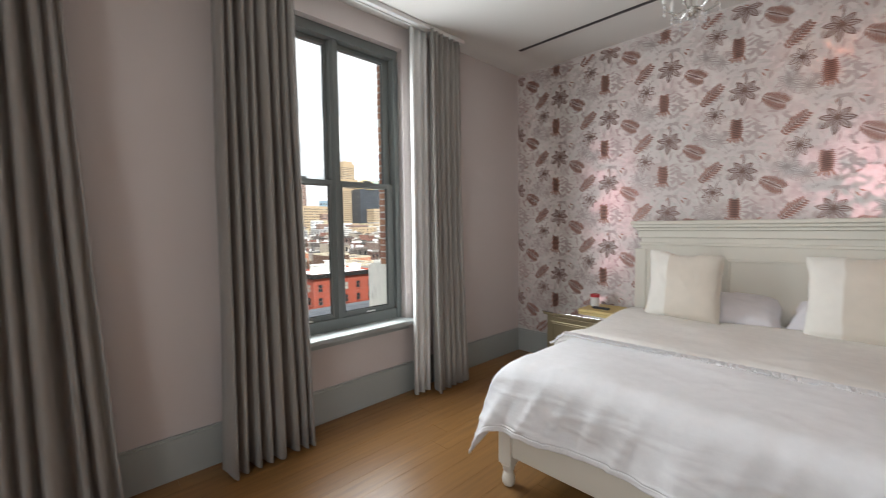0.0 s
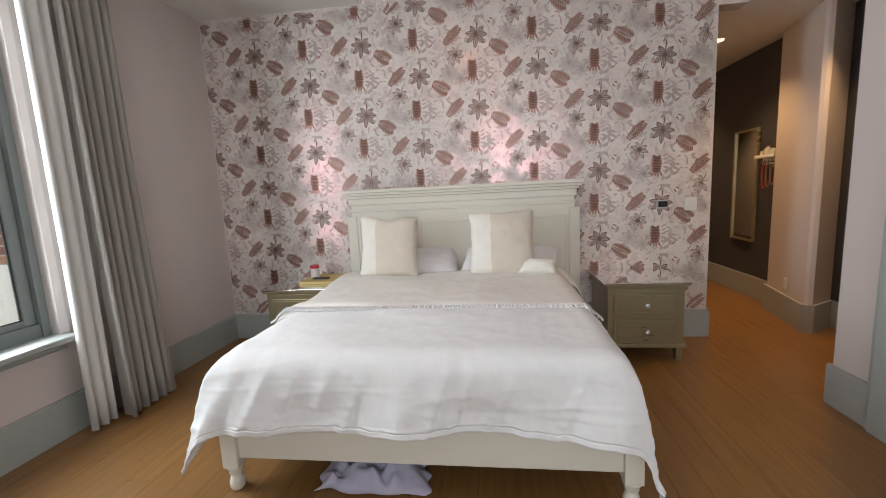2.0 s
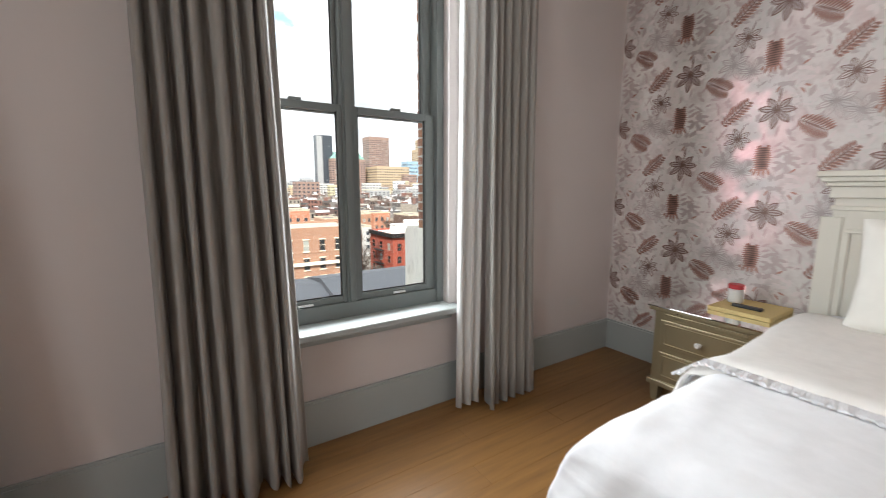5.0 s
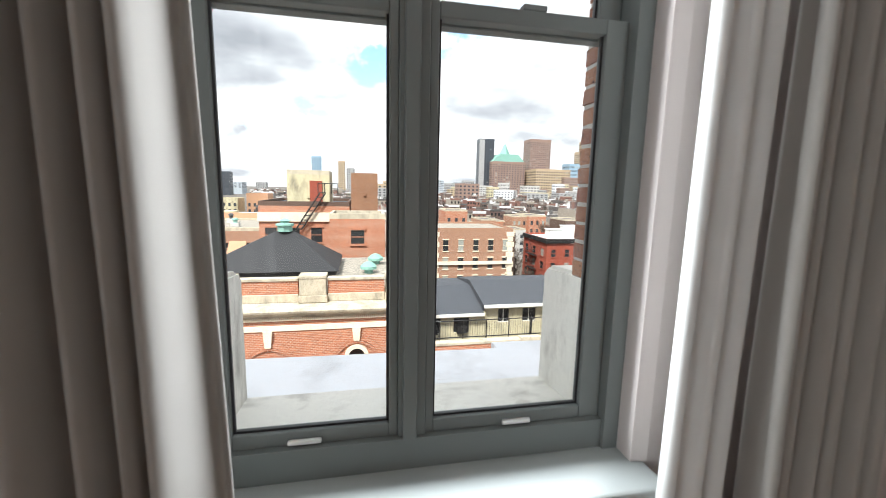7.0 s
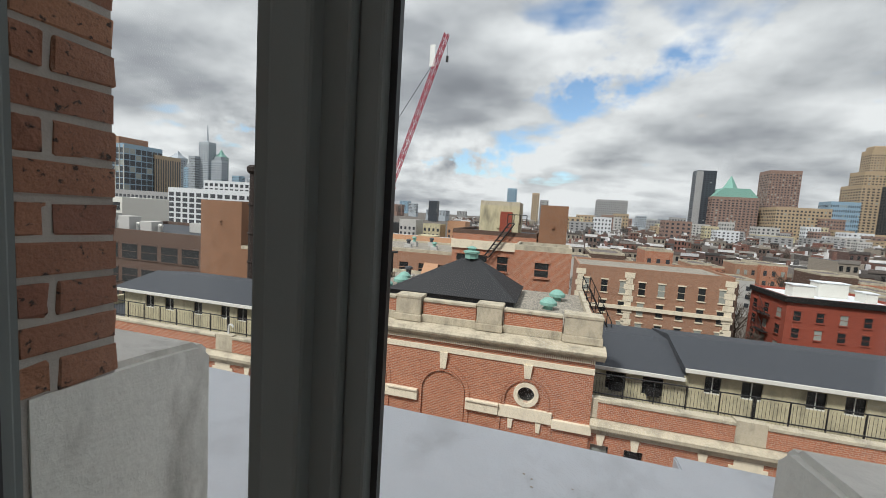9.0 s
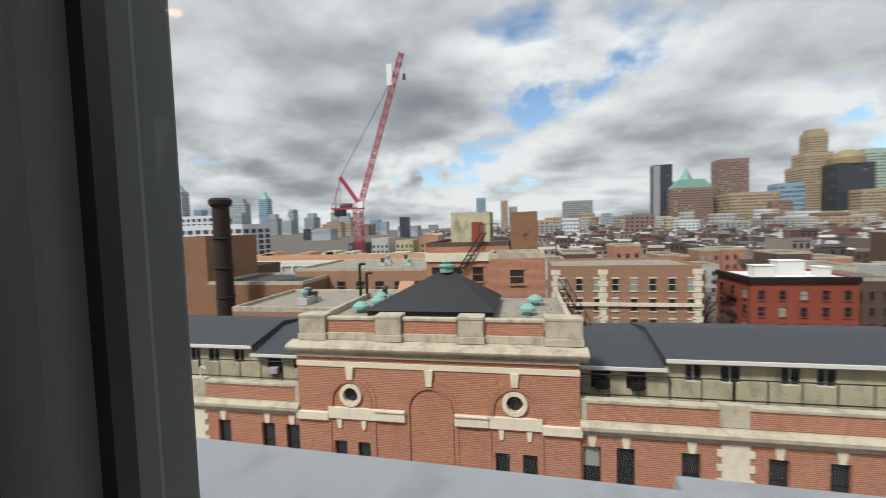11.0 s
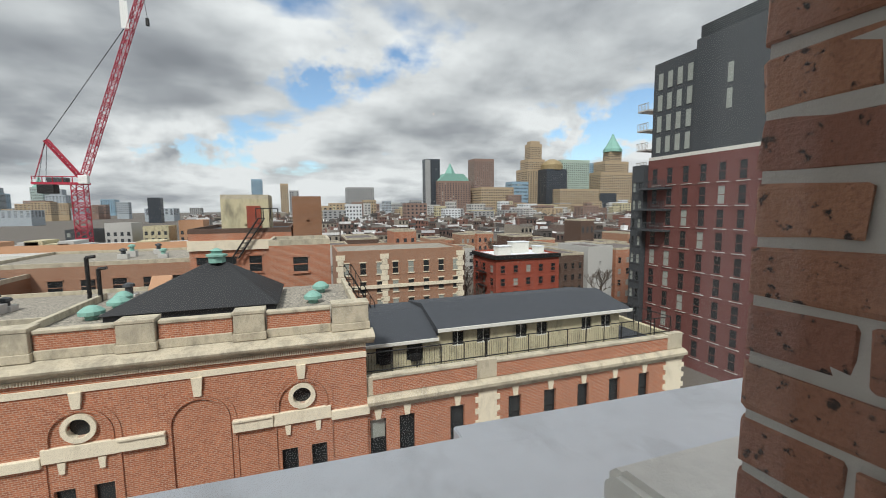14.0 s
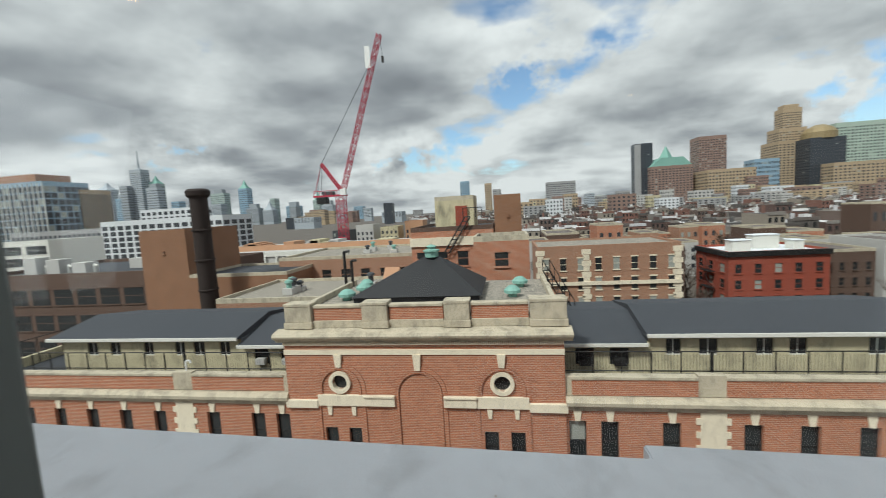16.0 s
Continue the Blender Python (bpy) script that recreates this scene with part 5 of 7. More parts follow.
part("dentils", dn, M_STONE, cornice)["kind"] = "stuff"
PP = iz(-5.15)
for x0, x1 in ((-8.1, -6.4), (-3.2, -1.65), (1.7, 3.15), (6.5, 8.45)):
    b = bmesh.new()
    bx(b, x0, x1, 0.18, 1.15, PP + 0.4, iz(-3.80), bevel=0.03)
    bx(b, x0 - 0.03, x1 + 0.03, 0.15, 1.18, iz(-3.80), iz(-3.62), bevel=0.03)
    bx(b, x0 - 0.06, x1 + 0.06, 0.10, 1.2, PP, PP + 0.4, bevel=0.03)
    part("parapet_pedestal", b, M_STONEG, inst)
for x0, x1 in ((-6.32, -3.28), (-1.57, 1.62), (3.23, 6.42)):
    part("parapet_panel", box(x0, x1, 0.4, 0.8, PP + 0.45, iz(-3.95)), M_BRICK, inst)
    part("parapet_base", box(x0, x1, 0.3, 0.85, PP, PP + 0.45, bevel=0.03), M_STONEG, inst)
    part("parapet_coping", box(x0, x1, 0.33, 0.87, iz(-3.95), iz(-3.78), bevel=0.03), M_STONEG, inst)
part("gravel_roof", box(-PW, PW, 1.15, 11.8, iz(-4.9), iz(-4.62)), M_GRAVEL, inst, "grey gravel roof")
for s in (-1, 1):
    part("side_parapet", box(min(s * (PW - 0.3), s * PW), max(s * (PW - 0.3), s * PW), 1.2, 11.8, iz(-4.62), iz(-4.2), bevel=0.03), M_STONEG, inst)
hp = bmesh.new()
hx, hy0, hy1, hz0, hz1 = 4.2, 4.1, 10.8, iz(-4.2), iz(-1.75)
v = [hp.verts.new(p) for p in ((-hx - 1.3, hy0, hz0), (hx - 0.6, hy0, hz0), (hx - 0.6, hy1, hz0), (-hx - 1.3, hy1, hz0), (-0.5, 6.9, hz1), (0.3, 6.9, hz1))]
for f in ((0, 1, 5, 4), (1, 2, 5), (2, 3, 4, 5), (3, 0, 4), (3, 2, 1, 0)):
    hp.faces.new([v[k] for k in f])
part("hip_roof", hp, M_SLATE, inst, "black slate hipped roof")
part("hip_curb", box(-hx - 1.1, hx - 0.8, hy0 + 0.2, hy1 - 0.2, iz(-4.62), hz0 + 0.02), M_SLATE, inst)
part("ridge_vent", lathe([(0.5, -0.1), (0.5, 0.25), (0.62, 0.3), (0.62, 0.42), (0.3, 0.5), (0.3, 0.62), (0.42, 0.66), (0.1, 0.8)], 8, None, Matrix.Translation((-0.1, 6.9, hz1))), M_VERDIGRIS, inst, "verdigris copper ridge vent")
for x, y, sc in ((-6.3, 5.6, 0.8), (-5.9, 8.0, 0.78), (-6.3, 9.8, 0.7), (5.6, 5.4, 0.72), (6.2, 8.8, 0.75)):
    part("roof_vent", lathe([(0.4 * sc, 0), (0.42 * sc, 0.25), (0.78 * sc, 0.3), (0.78 * sc, 0.5), (0.45 * sc, 0.72), (0.2 * sc, 0.8)], 12, None, Matrix.Translation((x, y, iz(-4.62)))), M_VERDIGRIS, inst, "verdigris copper roof vent")
sk = bmesh.new()
prism(sk, [(8.0, iz(-4.62)), (9.8, iz(-4.62)), (9.8, iz(-2.9))], "x", -4.6, -3.4)
part("sloped_skylight", sk, M_ORANGE, inst, "orange boarded skylight")
lad = bmesh.new()
for s in (0, 0.5):
    rod(lad, (7.9 + s, 8.5, iz(-3.4)), (9.6 + s, 8.5, iz(-6.6)), 0.05)
    rod(lad, (7.9 + s, 8.5, iz(-2.6)), (9.6 + s, 8.5, iz(-5.7)), 0.035)
    for q in range(6):
        f = q / 5
        rod(lad, (7.9 + s + 1.7 * f, 8.5, iz(-3.4) - 3.2 * f), (7.9 + s + 1.7 * f, 8.5, iz(-2.6) - 3.1 * f), 0.03)
for q in range(10):
    f = q / 9
    rod(lad, (7.9 + 1.7 * f, 8.5, iz(-3.4) - 3.2 * f), (8.4 + 1.7 * f, 8.5, iz(-3.4) - 3.2 * f), 0.03)
part("roof_stair", lad, M_IRON, inst)
for x, h in ((-8.6, 3.4), (-8.0, 2.6)):
    b = bmesh.new()
    rod(b, (x, 11.0, iz(-5)), (x, 11.0, iz(-5) + h), 0.13, 10)
    rod(b, (x, 11.0, iz(-5) + h), (x + 0.5, 11.0, iz(-5) + h + 0.05), 0.11, 10)
    part("vent_pipe", b, M_IRON, inst)

WY = 0.15    # the wings stand a little behind the pavilion


def wing(s, length):
    """One side wing: wall with sash windows, quoins, cornice, parapet, railing, penthouse."""
    def X(a):
        return s * (PW + a)

    def bb(a0, a1, *r, **k):
        return box(min(X(a0), X(a1)), max(X(a0), X(a1)), *r, **k)
    wins = [0.05 + 0.1, 1.85, 5.0]
    wins += [8.95 + 2.62 * k for k in range(5)] if s > 0 else [8.95 + 2.62 * k for k in range(6)]
    hs = [(min(X(a), X(a + 0.93)), max(X(a), X(a + 0.93)), WINZ0, WINZ1) for a in wins]
    low = [(h[0], h[1], WINZ0 - 4.2, WINZ1 - 4.2) for h in hs]
    w = part("wing_wall", pierced(min(X(0), X(length)), max(X(0), X(length)), 0, iz(-9.9), WY, WY + 0.5, hs + low), M_BRICK, inst)
    for k, h in enumerate(hs):
        win_unit(w, *h, WY + 0.22, lit=(k == 0 and s > 0))
        b = bmesh.new()
        c = (h[0] + h[1]) / 2
        prism(b, [(c - 0.13, h[3] + 0.02), (c + 0.13, h[3] + 0.02), (c + 0.22, iz(-9.9)), (c - 0.22, iz(-9.9))], "y", WY - 0.08, WY + 0.05)
        part("keystone", b, M_STONE, w)
        part("window_sill", box(h[0] - 0.1, h[1] + 0.1, WY - 0.08, WY + 0.2, h[2] - 0.15, h[2]), M_STONE, w)
    for h in low:
        win_unit(w, *h, WY + 0.22)
    for a0, a1 in ((6.85, 8.1), (length - 1.5, length)):
        part("quoin_panel", bb(a0, a1, WY - 0.06, WY + 0.02, 0, iz(-9.9)), M_STONE, w)
        for k in range(14):
            z = iz(-10.2) - k * 0.75
            for e in (a0, a1):
                part("quoin", bb(e - 0.22, e + 0.22, WY - 0.064, WY + 0.02, z - 0.35, z), M_STONE, w)
    b = bmesh.new()
    prism(b, [(WY + 0.3, iz(-9.9)), (WY - 0.06, iz(-9.9)), (WY - 0.1, iz(-9.6)), (WY - 0.4, iz(-9.5)), (WY - 0.42, iz(-9.3)), (WY - 0.2, iz(-9.12)), (WY + 0.3, iz(-9.05))], "x", min(X(0.0), X(length + 0.15)), max(X(0.0), X(length + 0.15)))
    part("wing_cornice", b, M_STONEG, inst, "soot-stained limestone cornice")
    for a0, a1, m, z1 in ((0, 0.35, M_STONEG, -8.0), (0.35, 6.75, M_BRICK, -8.15), (6.75, 8.1, M_STONEG, -7.9), (8.1, length - 1.4, M_BRICK, -8.15), (length - 1.4, length, M_STONEG, -7.9)):
        part("wing_parapet", bb(a0, a1, WY, WY + 0.45, iz(-9.05), iz(z1)), m, inst)
        if m is M_BRICK:
            part("wing_coping", bb(a0, a1, WY - 0.06, WY + 0.5, iz(-8.15), iz(-7.98), bevel=0.02), M_STONEG, inst)
    part("terrace_deck", bb(0, length, WY + 0.45, 11.5, iz(-9.3), iz(-8.95)), M_FELT, inst)
    part("wing_core", bb(0, length - 0.1, WY + 0.6, 11.4, 0, iz(-9.32)), M_BRICKD, inst)
    part("wing_end_wall", bb(length - 0.4, length, WY + 0.5, 11.5, 0, iz(-8.2)), M_STUCCO, inst)
    rl = thing("terrace_railing", (OX, 22.0, OZ), "black iron railing round the roof terrace", "railing", "terrace railings")
    y = WY + 0.75
    for z in (-6.86, -7.95):
        rb = bmesh.new()
        rod(rb, (X(0.1), y, iz(z)), (X(length - 0.4), y, iz(z)), 0.035)
        part("rail_bar", rb, M_IRON, rl)
    n = int(length / 1.52)
    for k in range(n + 1):
        x = X(0.1 + (length - 0.5) * k / n)
        pb = bmesh.new()
        rod(pb, (x, y, iz(-8.95)), (x, y, iz(-6.84)), 0.04 if k != 5 else 0.09)
        part("rail_post", pb, M_IRON, rl)
    me = bmesh.new()
    for k in range(int(length / 0.16)):
        rod(me, (X(0.1 + k * 0.16), y, iz(-8.9)), (X(0.1 + k * 0.16), y, iz(-7.0)), 0.010, 4)
    part("rail_mesh", me, M_IRON, rl)["kind"] = "stuff"
    rb = bmesh.new()
    rod(rb, (X(length - 0.4), y, iz(-6.86)), (X(length - 0.4), 8.0, iz(-6.86)), 0.035)
    for k in range(5):
        rod(rb, (X(length - 0.4), y + k * 1.8, iz(-8.95)), (X(length - 0.4), y + k * 1.8, iz(-6.84)), 0.035)
    part("side_rail", rb, M_IRON, rl)
    ph_ = thing("penthouse", (OX, 22.0, OZ), "pale yellow stucco penthouse with grey roof and white eaves", "penthouse", "penthouses")
    e = 20.1 - 0.0
    e = min(e, length - 2.9)
    wz0, wz1 = iz(-8.95), iz(-6.55)
    pw = [(6.2, 7.0), (8.0, 9.0), (11.0, 11.9), (12.7, 13.6), (16.6, 17.5), (18.4, 19.3)] if s > 0 else [(6.0, 6.8), (8.0, 8.9), (9.6, 10.4), (12.2, 13.0), (15.0, 15.9), (17.0, 17.9)]
    pw = [q for q in pw if q[1] < e - 0.3]
    hs = [(min(X(a), X(b_)), max(X(a), X(b_)), iz(-7.85), iz(-6.85)) for a, b_ in pw]
    wl_ = part("stucco_wall", pierced(min(X(5.3), X(e)), max(X(5.3), X(e)), wz0, wz1, 3.0, 3.3, hs), M_STUCCO, ph_)
    for h in hs:
        win_unit(wl_, *h, 3.1)
        b = bmesh.new()
        m_ = (h[0] + h[1]) / 2
        bx(b, m_ - 0.025, m_ + 0.025, 3.08, 3.1, h[2], h[3])
        bx(b, h[0], h[1], 3.07, 3.1, h[2], h[2] + 0.07)
        part("glazing_bar", b, M_EAVE, wl_)
    low_w = [(min(X(a), X(a + 1.1)), max(X(a), X(a + 1.1)), iz(-8.4), iz(-7.35)) for a in (1.0, 3.0)]
    wl2 = part("stucco_wall", pierced(min(X(0), X(5.3)), max(X(0), X(5.3)), wz0, iz(-7.05), 2.9, 3.2, low_w), M_STUCCO, ph_)
    for h in low_w:
        win_unit(wl2, *h, 3.0)
        part("air_conditioner", box(h[0] + 0.2, h[1] - 0.2, 2.6, 3.0, h[2] + 0.03, h[2] + 0.45, bevel=0.02), M_CONCRETE if s < 0 else M_IRON, wl2)
    part("end_wall", bb(e - 0.25, e, 3.3, 9.0, wz0, wz1), M_STUCCO, ph_)
    b = bmesh.new()
    prism(b, [(2.5, iz(-6.55)), (2.5, iz(-6.40)), (6.5, iz(-5.55)), (10.5, iz(-6.2)), (10.5, iz(-6.55))], "x", min(X(5.0), X(e + 0.7)), max(X(5.0), X(e + 0.7)))
    part("roof", b, M_FELT, ph_)
    b = bmesh.new()
    prism(b, [(2.4, iz(-7.05)), (2.4, iz(-6.92)), (6.5, iz(-5.9)), (10.5, iz(-6.3)), (10.5, iz(-7.05))], "x", min(X(0.0), X(5.0)), max(X(0.0), X(5.0)))
    part("roof", b, M_FELT, ph_)
    part("eave", bb(5.0, e + 0.75, 2.42, 2.5, iz(-6.62), iz(-6.38), bevel=0.02), M_EAVE, ph_)
    part("eave", bb(0.0, 5.02, 2.32, 2.4, iz(-7.12), iz(-6.9), bevel=0.02), M_EAVE, ph_)
    return w


wing(1, 23.4)
wing(-1, 25.0)
pb = thing("goose_neck_vent", (-22.8, 22.45, -7.9), "small white goose-neck vent pipe on a pedestal", "vent pipe")
b = bmesh.new()
for k in range(8):
    a0, a1 = math.pi * k / 8, math.pi * (k + 1) / 8
    rod(b, (0.18 * math.cos(a0), 0, 0.5 + 0.18 * math.sin(a0)), (0.18 * math.cos(a1), 0, 0.5 + 0.18 * math.sin(a1)), 0.06, 8)
rod(b, (-0.18, 0, 0), (-0.18, 0, 0.5), 0.06, 8)
part("pipe", b, M_WHITE, pb)

# ---- generic buildings ----


def building(name, x0, x1, y0, y1, z1, mat, label, cols, rows, wz0, wz1, side="s", trim=None, lit=0.3, roof=None, z0=G, ww=0.45, wh=0.55, seed=0, category="building", stuff=False, group="", wtrim=None):
    """A block with windows set into it on the street side and, where asked, the flanks."""
    cx, cy = (x0 + x1) / 2, (y0 + y1) / 2
    root = thing(name, (cx, cy, z0), label, category, group)
    w2, d2, h = (x1 - x0) / 2, (y1 - y0) / 2, z1 - z0
    body = part("wall", box(-w2, w2, -d2, d2, 0, h), mat, root)
    part("roof", box(-w2 + 0.2, w2 - 0.2, -d2 + 0.2, d2 - 0.2, h, h + 0.12), roof or M_ROOFS, root)
    pr = bmesh.new()
    t = max(0.25, (x1 - x0) * 0.012)
    for a, b_, c, d in ((-w2, w2, -d2, -d2 + t), (-w2, w2, d2 - t, d2), (-w2, -w2 + t, -d2 + t, d2 - t), (w2 - t, w2, -d2 + t, d2 - t)):
        bx(pr, a, b_, c, d, h, h + max(0.5, (x1 - x0) * 0.02))
    part("parapet", pr, trim or mat, root)
    rnd = random.Random(seed)
    glass, blind, fr = bmesh.new(), bmesh.new(), bmesh.new()
    eps = 0.06 if not stuff else 0.3
    for sd in side:
        half = w2 if sd == "s" else d2
        n = cols if sd == "s" else max(2, int(cols * d2 / w2))
        for c in range(n):
            for r in range(rows):
                pw, ph = 2 * half / n, (wz1 - wz0) / rows
                a = -half + pw * (c + 0.5)
                zc = wz0 - z0 + ph * (r + 0.5)
                tgt = blind if rnd.random() < lit * (0.35 if stuff else 1.0) else glass

                def slab(bm, hw, hh, lo, hi, dz=0.0):
                    if sd == "s":
                        bx(bm, a - hw, a + hw, -d2 - hi, -d2 - lo, zc - hh + dz, zc + hh + dz)
                    elif sd == "w":
                        bx(bm, -w2 - hi, -w2 - lo, a - hw, a + hw, zc - hh + dz, zc + hh + dz)
                    else:
                        bx(bm, w2 + lo, w2 + hi, a - hw, a + hw, zc - hh + dz, zc + hh + dz)
                slab(tgt, pw * ww / 2, ph * wh / 2, -0.02, eps * 0.3)
                if not stuff:
                    slab(fr, pw * ww / 2 + 0.05, 0.04, -0.02, eps * 0.8)
                    slab(fr, pw * ww / 2 + 0.12, 0.09, -0.02, eps * 2.5, -ph * wh / 2 - 0.09)
                    slab(fr, pw * ww / 2 + 0.12, 0.10, -0.02, eps * 2.0, ph * wh / 2 + 0.10)
    for nm, bm_, m_ in (("window_panes", glass, M_FARGLASS if stuff else M_DARKGLASS), ("window_blinds", blind, M_LITGLASS), ("window_trim", fr, wtrim or mat)):
        if bm_.verts:
            part(nm, bm_, m_, body)["kind"] = "stuff"
        else:
            bm_.free()
    return root


# behind the institution
tb = building("brick_annex", -13.2, -3.6, 46, 60, -0.9, M_BRICK, "brick annex block with stone band behind the roof", 4, 1, -5.6, -2.6, "s", M_BRICKD, 0.2, M_FELT, ww=0.5)
part("stone_band", box(-4.9, 4.9, -7.2, -6.95, -2.6 - G, -1.6 - G), M_STONE, tb)
building("roof_hut", -10.6, -5.9, 48.5, 54, 2.6, M_STUCCO, "pale roof hut with a red door", 1, 1, 0, 0.2, "s", M_STONEG, 0, M_FELT, z0=-0.78, ww=0.02, wh=0.1)
rd = thing("red_roof_door", (-7.4, 48.4, -0.7), "red metal door of a roof hut", "door")
part("leaf", box(-0.7, 0.7, -0.08, 0.06, 0, 2.6, bevel=0.02), M_BRICKR, rd)
building("lift_tower", -3.4, -0.45, 46, 52, 2.35, M_TANWALL, "plain tan brick lift tower", 1, 1, 0, 1, "s", None, 0, M_FELT, ww=0.01, wh=0.01)
building("brick_bulkhead", -5.15, -0.15, 37, 42, -1.6, M_BRICK, "brick roof bulkhead with a small window", 1, 1, -4.3, -2.2, "s", M_STONEG, 0.0, M_FELT, ww=0.24, wh=0.6)
stc = thing("roof_ladder", (-9.3, 45.5, -3.4), "black iron stair up to a roof hut", "ladder")
b = bmesh.new()
for s in (0, 0.6):
    rod(b, (0 + s, 0, 0), (2.6 + s, 0, 4.0), 0.09)
for k in range(9):
    rod(b, (2.6 * k / 8, 0, 4.0 * k / 8), (2.6 * k / 8 + 0.6, 0, 4.0 * k / 8), 0.06)
for q in range(4):
    rod(b, (2.4 + q * 0.7, 0, 3.9), (2.4 + q * 0.7, 0, 5.0), 0.05)
rod(b, (2.4, 0, 5.0), (4.5, 0, 5.0), 0.05)
part("stair", b, M_IRON, stc)
building("tan_brick_block", 2.7, 25.4, 70, 84, -6.2, M_BRICKT, "four-storey tan brick block with cream quoins", 8, 4, -20.5, -7.2, "s", M_BRICKT, 0.35, M_GRAVEL, seed=4, ww=0.34, wh=0.6, wtrim=M_STONE)
tq = thing("tan_block_trim", (2.7, 70, -22), "cream stone quoins and band of a brick block", "stone trim")
for x in (0.5, 8.0, 22.2):
    for k in range(16):
        part("quoin", box(x - (0.75 if k % 2 else 0.5), x + (0.75 if k % 2 else 0.5), -0.12, -0.001, 0.5 + k * 0.95, 1.38 + k * 0.95), M_STONE, tq)
part("band", box(0, 22.7, -0.35, -0.121, 9.6, 10.2), M_STONE, tq)
building("red_house", 34.8, 50.0, 75, 87, -8.9, M_BRICKR, "bright red painted corner tenement with white roof", 5, 4, -21, -10, "sw", M_BRICKR, 0.2, M_MEMBRANE, seed=5, ww=0.32, wh=0.56)
for dx, dy, w_, h_ in ((2.0, 3.0, 3.0, 1.9), (7.0, 6.0, 4.2, 2.4), (12.0, 3.5, 1.6, 1.5)):
    rb_ = thing("roof_bulkhead", (34.8 + dx, 75 + dy, -8.79), "white rendered stair bulkhead on a flat roof", "bulkhead", "roof bulkheads")
    part("hut", box(0, w_, 0, 2.4, 0, h_, bevel=0.06), M_EAVE, rb_)
    part("lid", box(-0.15, w_ + 0.15, -0.15, 2.55, h_, h_ + 0.14, bevel=0.04), M_MEMBRANE, rb_)
fe = thing("fire_escape", (34.6, 81, -22), "black iron fire escape on a red house", "fire escape")
b = bmesh.new()
for k in range(3):
    bx(b, -1.0, 0, -2, 2, 3.5 + k * 3, 3.6 + k * 3)
    for q in range(9):
        rod(b, (-1.0, -2 + q * 0.5, 3.6 + k * 3), (-1.0, -2 + q * 0.5, 4.6 + k * 3), 0.03, 4)
    rod(b, (-1.0, -2, 4.6 + k * 3), (-1.0, 2, 4.6 + k * 3), 0.04, 4)
    rod(b, (-0.5, -1.5, 3.6 + k * 3), (-0.5, 1.5, 6.5 + k * 3), 0.06, 4)
part("platforms", b, M_IRON, fe)
rc = thing("roof_cornice", (34.8, 75, -9.3), "black cornice along the red house roof", "cornice")
part("front", box(-0.4, 15.4, -0.4, 0.0, 0, 0.9, bevel=0.05), M_IRON, rc)
part("flank", box(-0.4, 0.0, 0.0, 12.0, 0, 0.9, bevel=0.05), M_IRON, rc)
building("brown_tenement", 50.2, 58, 77, 92, -9.4, M_BRICKD, "brown brick tenement beside the red house", 4, 4, -21, -10.5, "s", M_STONEG, 0.2, seed=6, ww=0.35, wh=0.5)
building("grey_gable_house", 60, 67, 78, 90, -8.3, M_CONCRETE, "pale grey rendered party wall", 1, 1, -12, -11, "s", None, 0, seed=7, ww=0.05, wh=0.3)
building("brick_tenement", 68, 80, 78, 92, -8.9, M_BRICK, "red brick tenement with white roof", 5, 4, -21, -10, "s", M_STONEG, 0.3, seed=8, ww=0.35, wh=0.5)
building("brick_tenement", 26.6, 31.5, 84, 96, -8.2, M_BRICKD, "dark brick tenement in a side street", 3, 4, -21, -10, "s", M_STONEG, 0.2, seed=9, ww=0.35, wh=0.5)

# maroon apartment house with charcoal upper part
mar = building("maroon_apartments", 50.0, 70.0, 27.0, 51.5, 8.6, M_BRICKM, "maroon brick apartment house with white lintels", 8, 9, -20.5, 7.6, "w", M_EAVE, 0.12, M_MEMBRANE, seed=11, ww=0.32, wh=0.74)
ln_ = bmesh.new()
for r in range(9):
    for c in range(9):
        bx(ln_, -10.12, -9.99, -11.6 + c * 2.66, -9.9 + c * 2.66, 1.62 + r * 3.12, 1.71 + r * 3.12)
part("white_lintels", ln_, M_EAVE, mar)["kind"] = "stuff"
cha = building("charcoal_apartments", 51.0, 70.5, 31.0, 52.0, 23.0, M_GREYMETAL, "charcoal metal clad tower with balconies", 1, 1, 9, 10, "s", M_GREYMETAL, 0.75, M_FELT, seed=12, ww=0.02, wh=0.1)
part("setback_box", box(-9.9, 9.7, -10.6, 3.2, 0.2, 24.6 - G), M_GREYMETAL, cha)
lv = bmesh.new()
for k in range(7):
    bx(lv, -9.6, 9.4, -10.2, 2.9, 24.6 - G + k * 0.26, 24.78 - G + k * 0.26)
part("roof_louvre", lv, M_GREYMETAL, cha)
for c in range(4):
    for r in range(4):
        part("window_pane", box(-9.86, -9.7, 3.7 + c * 1.7, 4.45 + c * 1.7, 9.8 - G + r * 3.2, 12.2 - G + r * 3.2), M_LITGLASS, cha)
for k in range(2):
    part("slot_window", box(-9.98, -9.85, -2.3, -1.6, 14.2 - G + k * 3.3, 16.7 - G + k * 3.3), M_LITGLASS, cha)
for k in range(12):
    bal = bmesh.new()
    z = -17.5 + k * 3.1 - G
    bx(bal, -10.6, -6.5, 10.6, 12.8, z, z + 0.22)
    for q in range(8):
        bx(bal, -10.6, -10.54, 10.6 + q * 0.3, 10.66 + q * 0.3, z + 0.22, z + 1.2)
    bx(bal, -10.62, -10.52, 10.6, 12.8, z + 1.2, z + 1.28)
    part("balcony", bal, M_CONCRETE, cha)
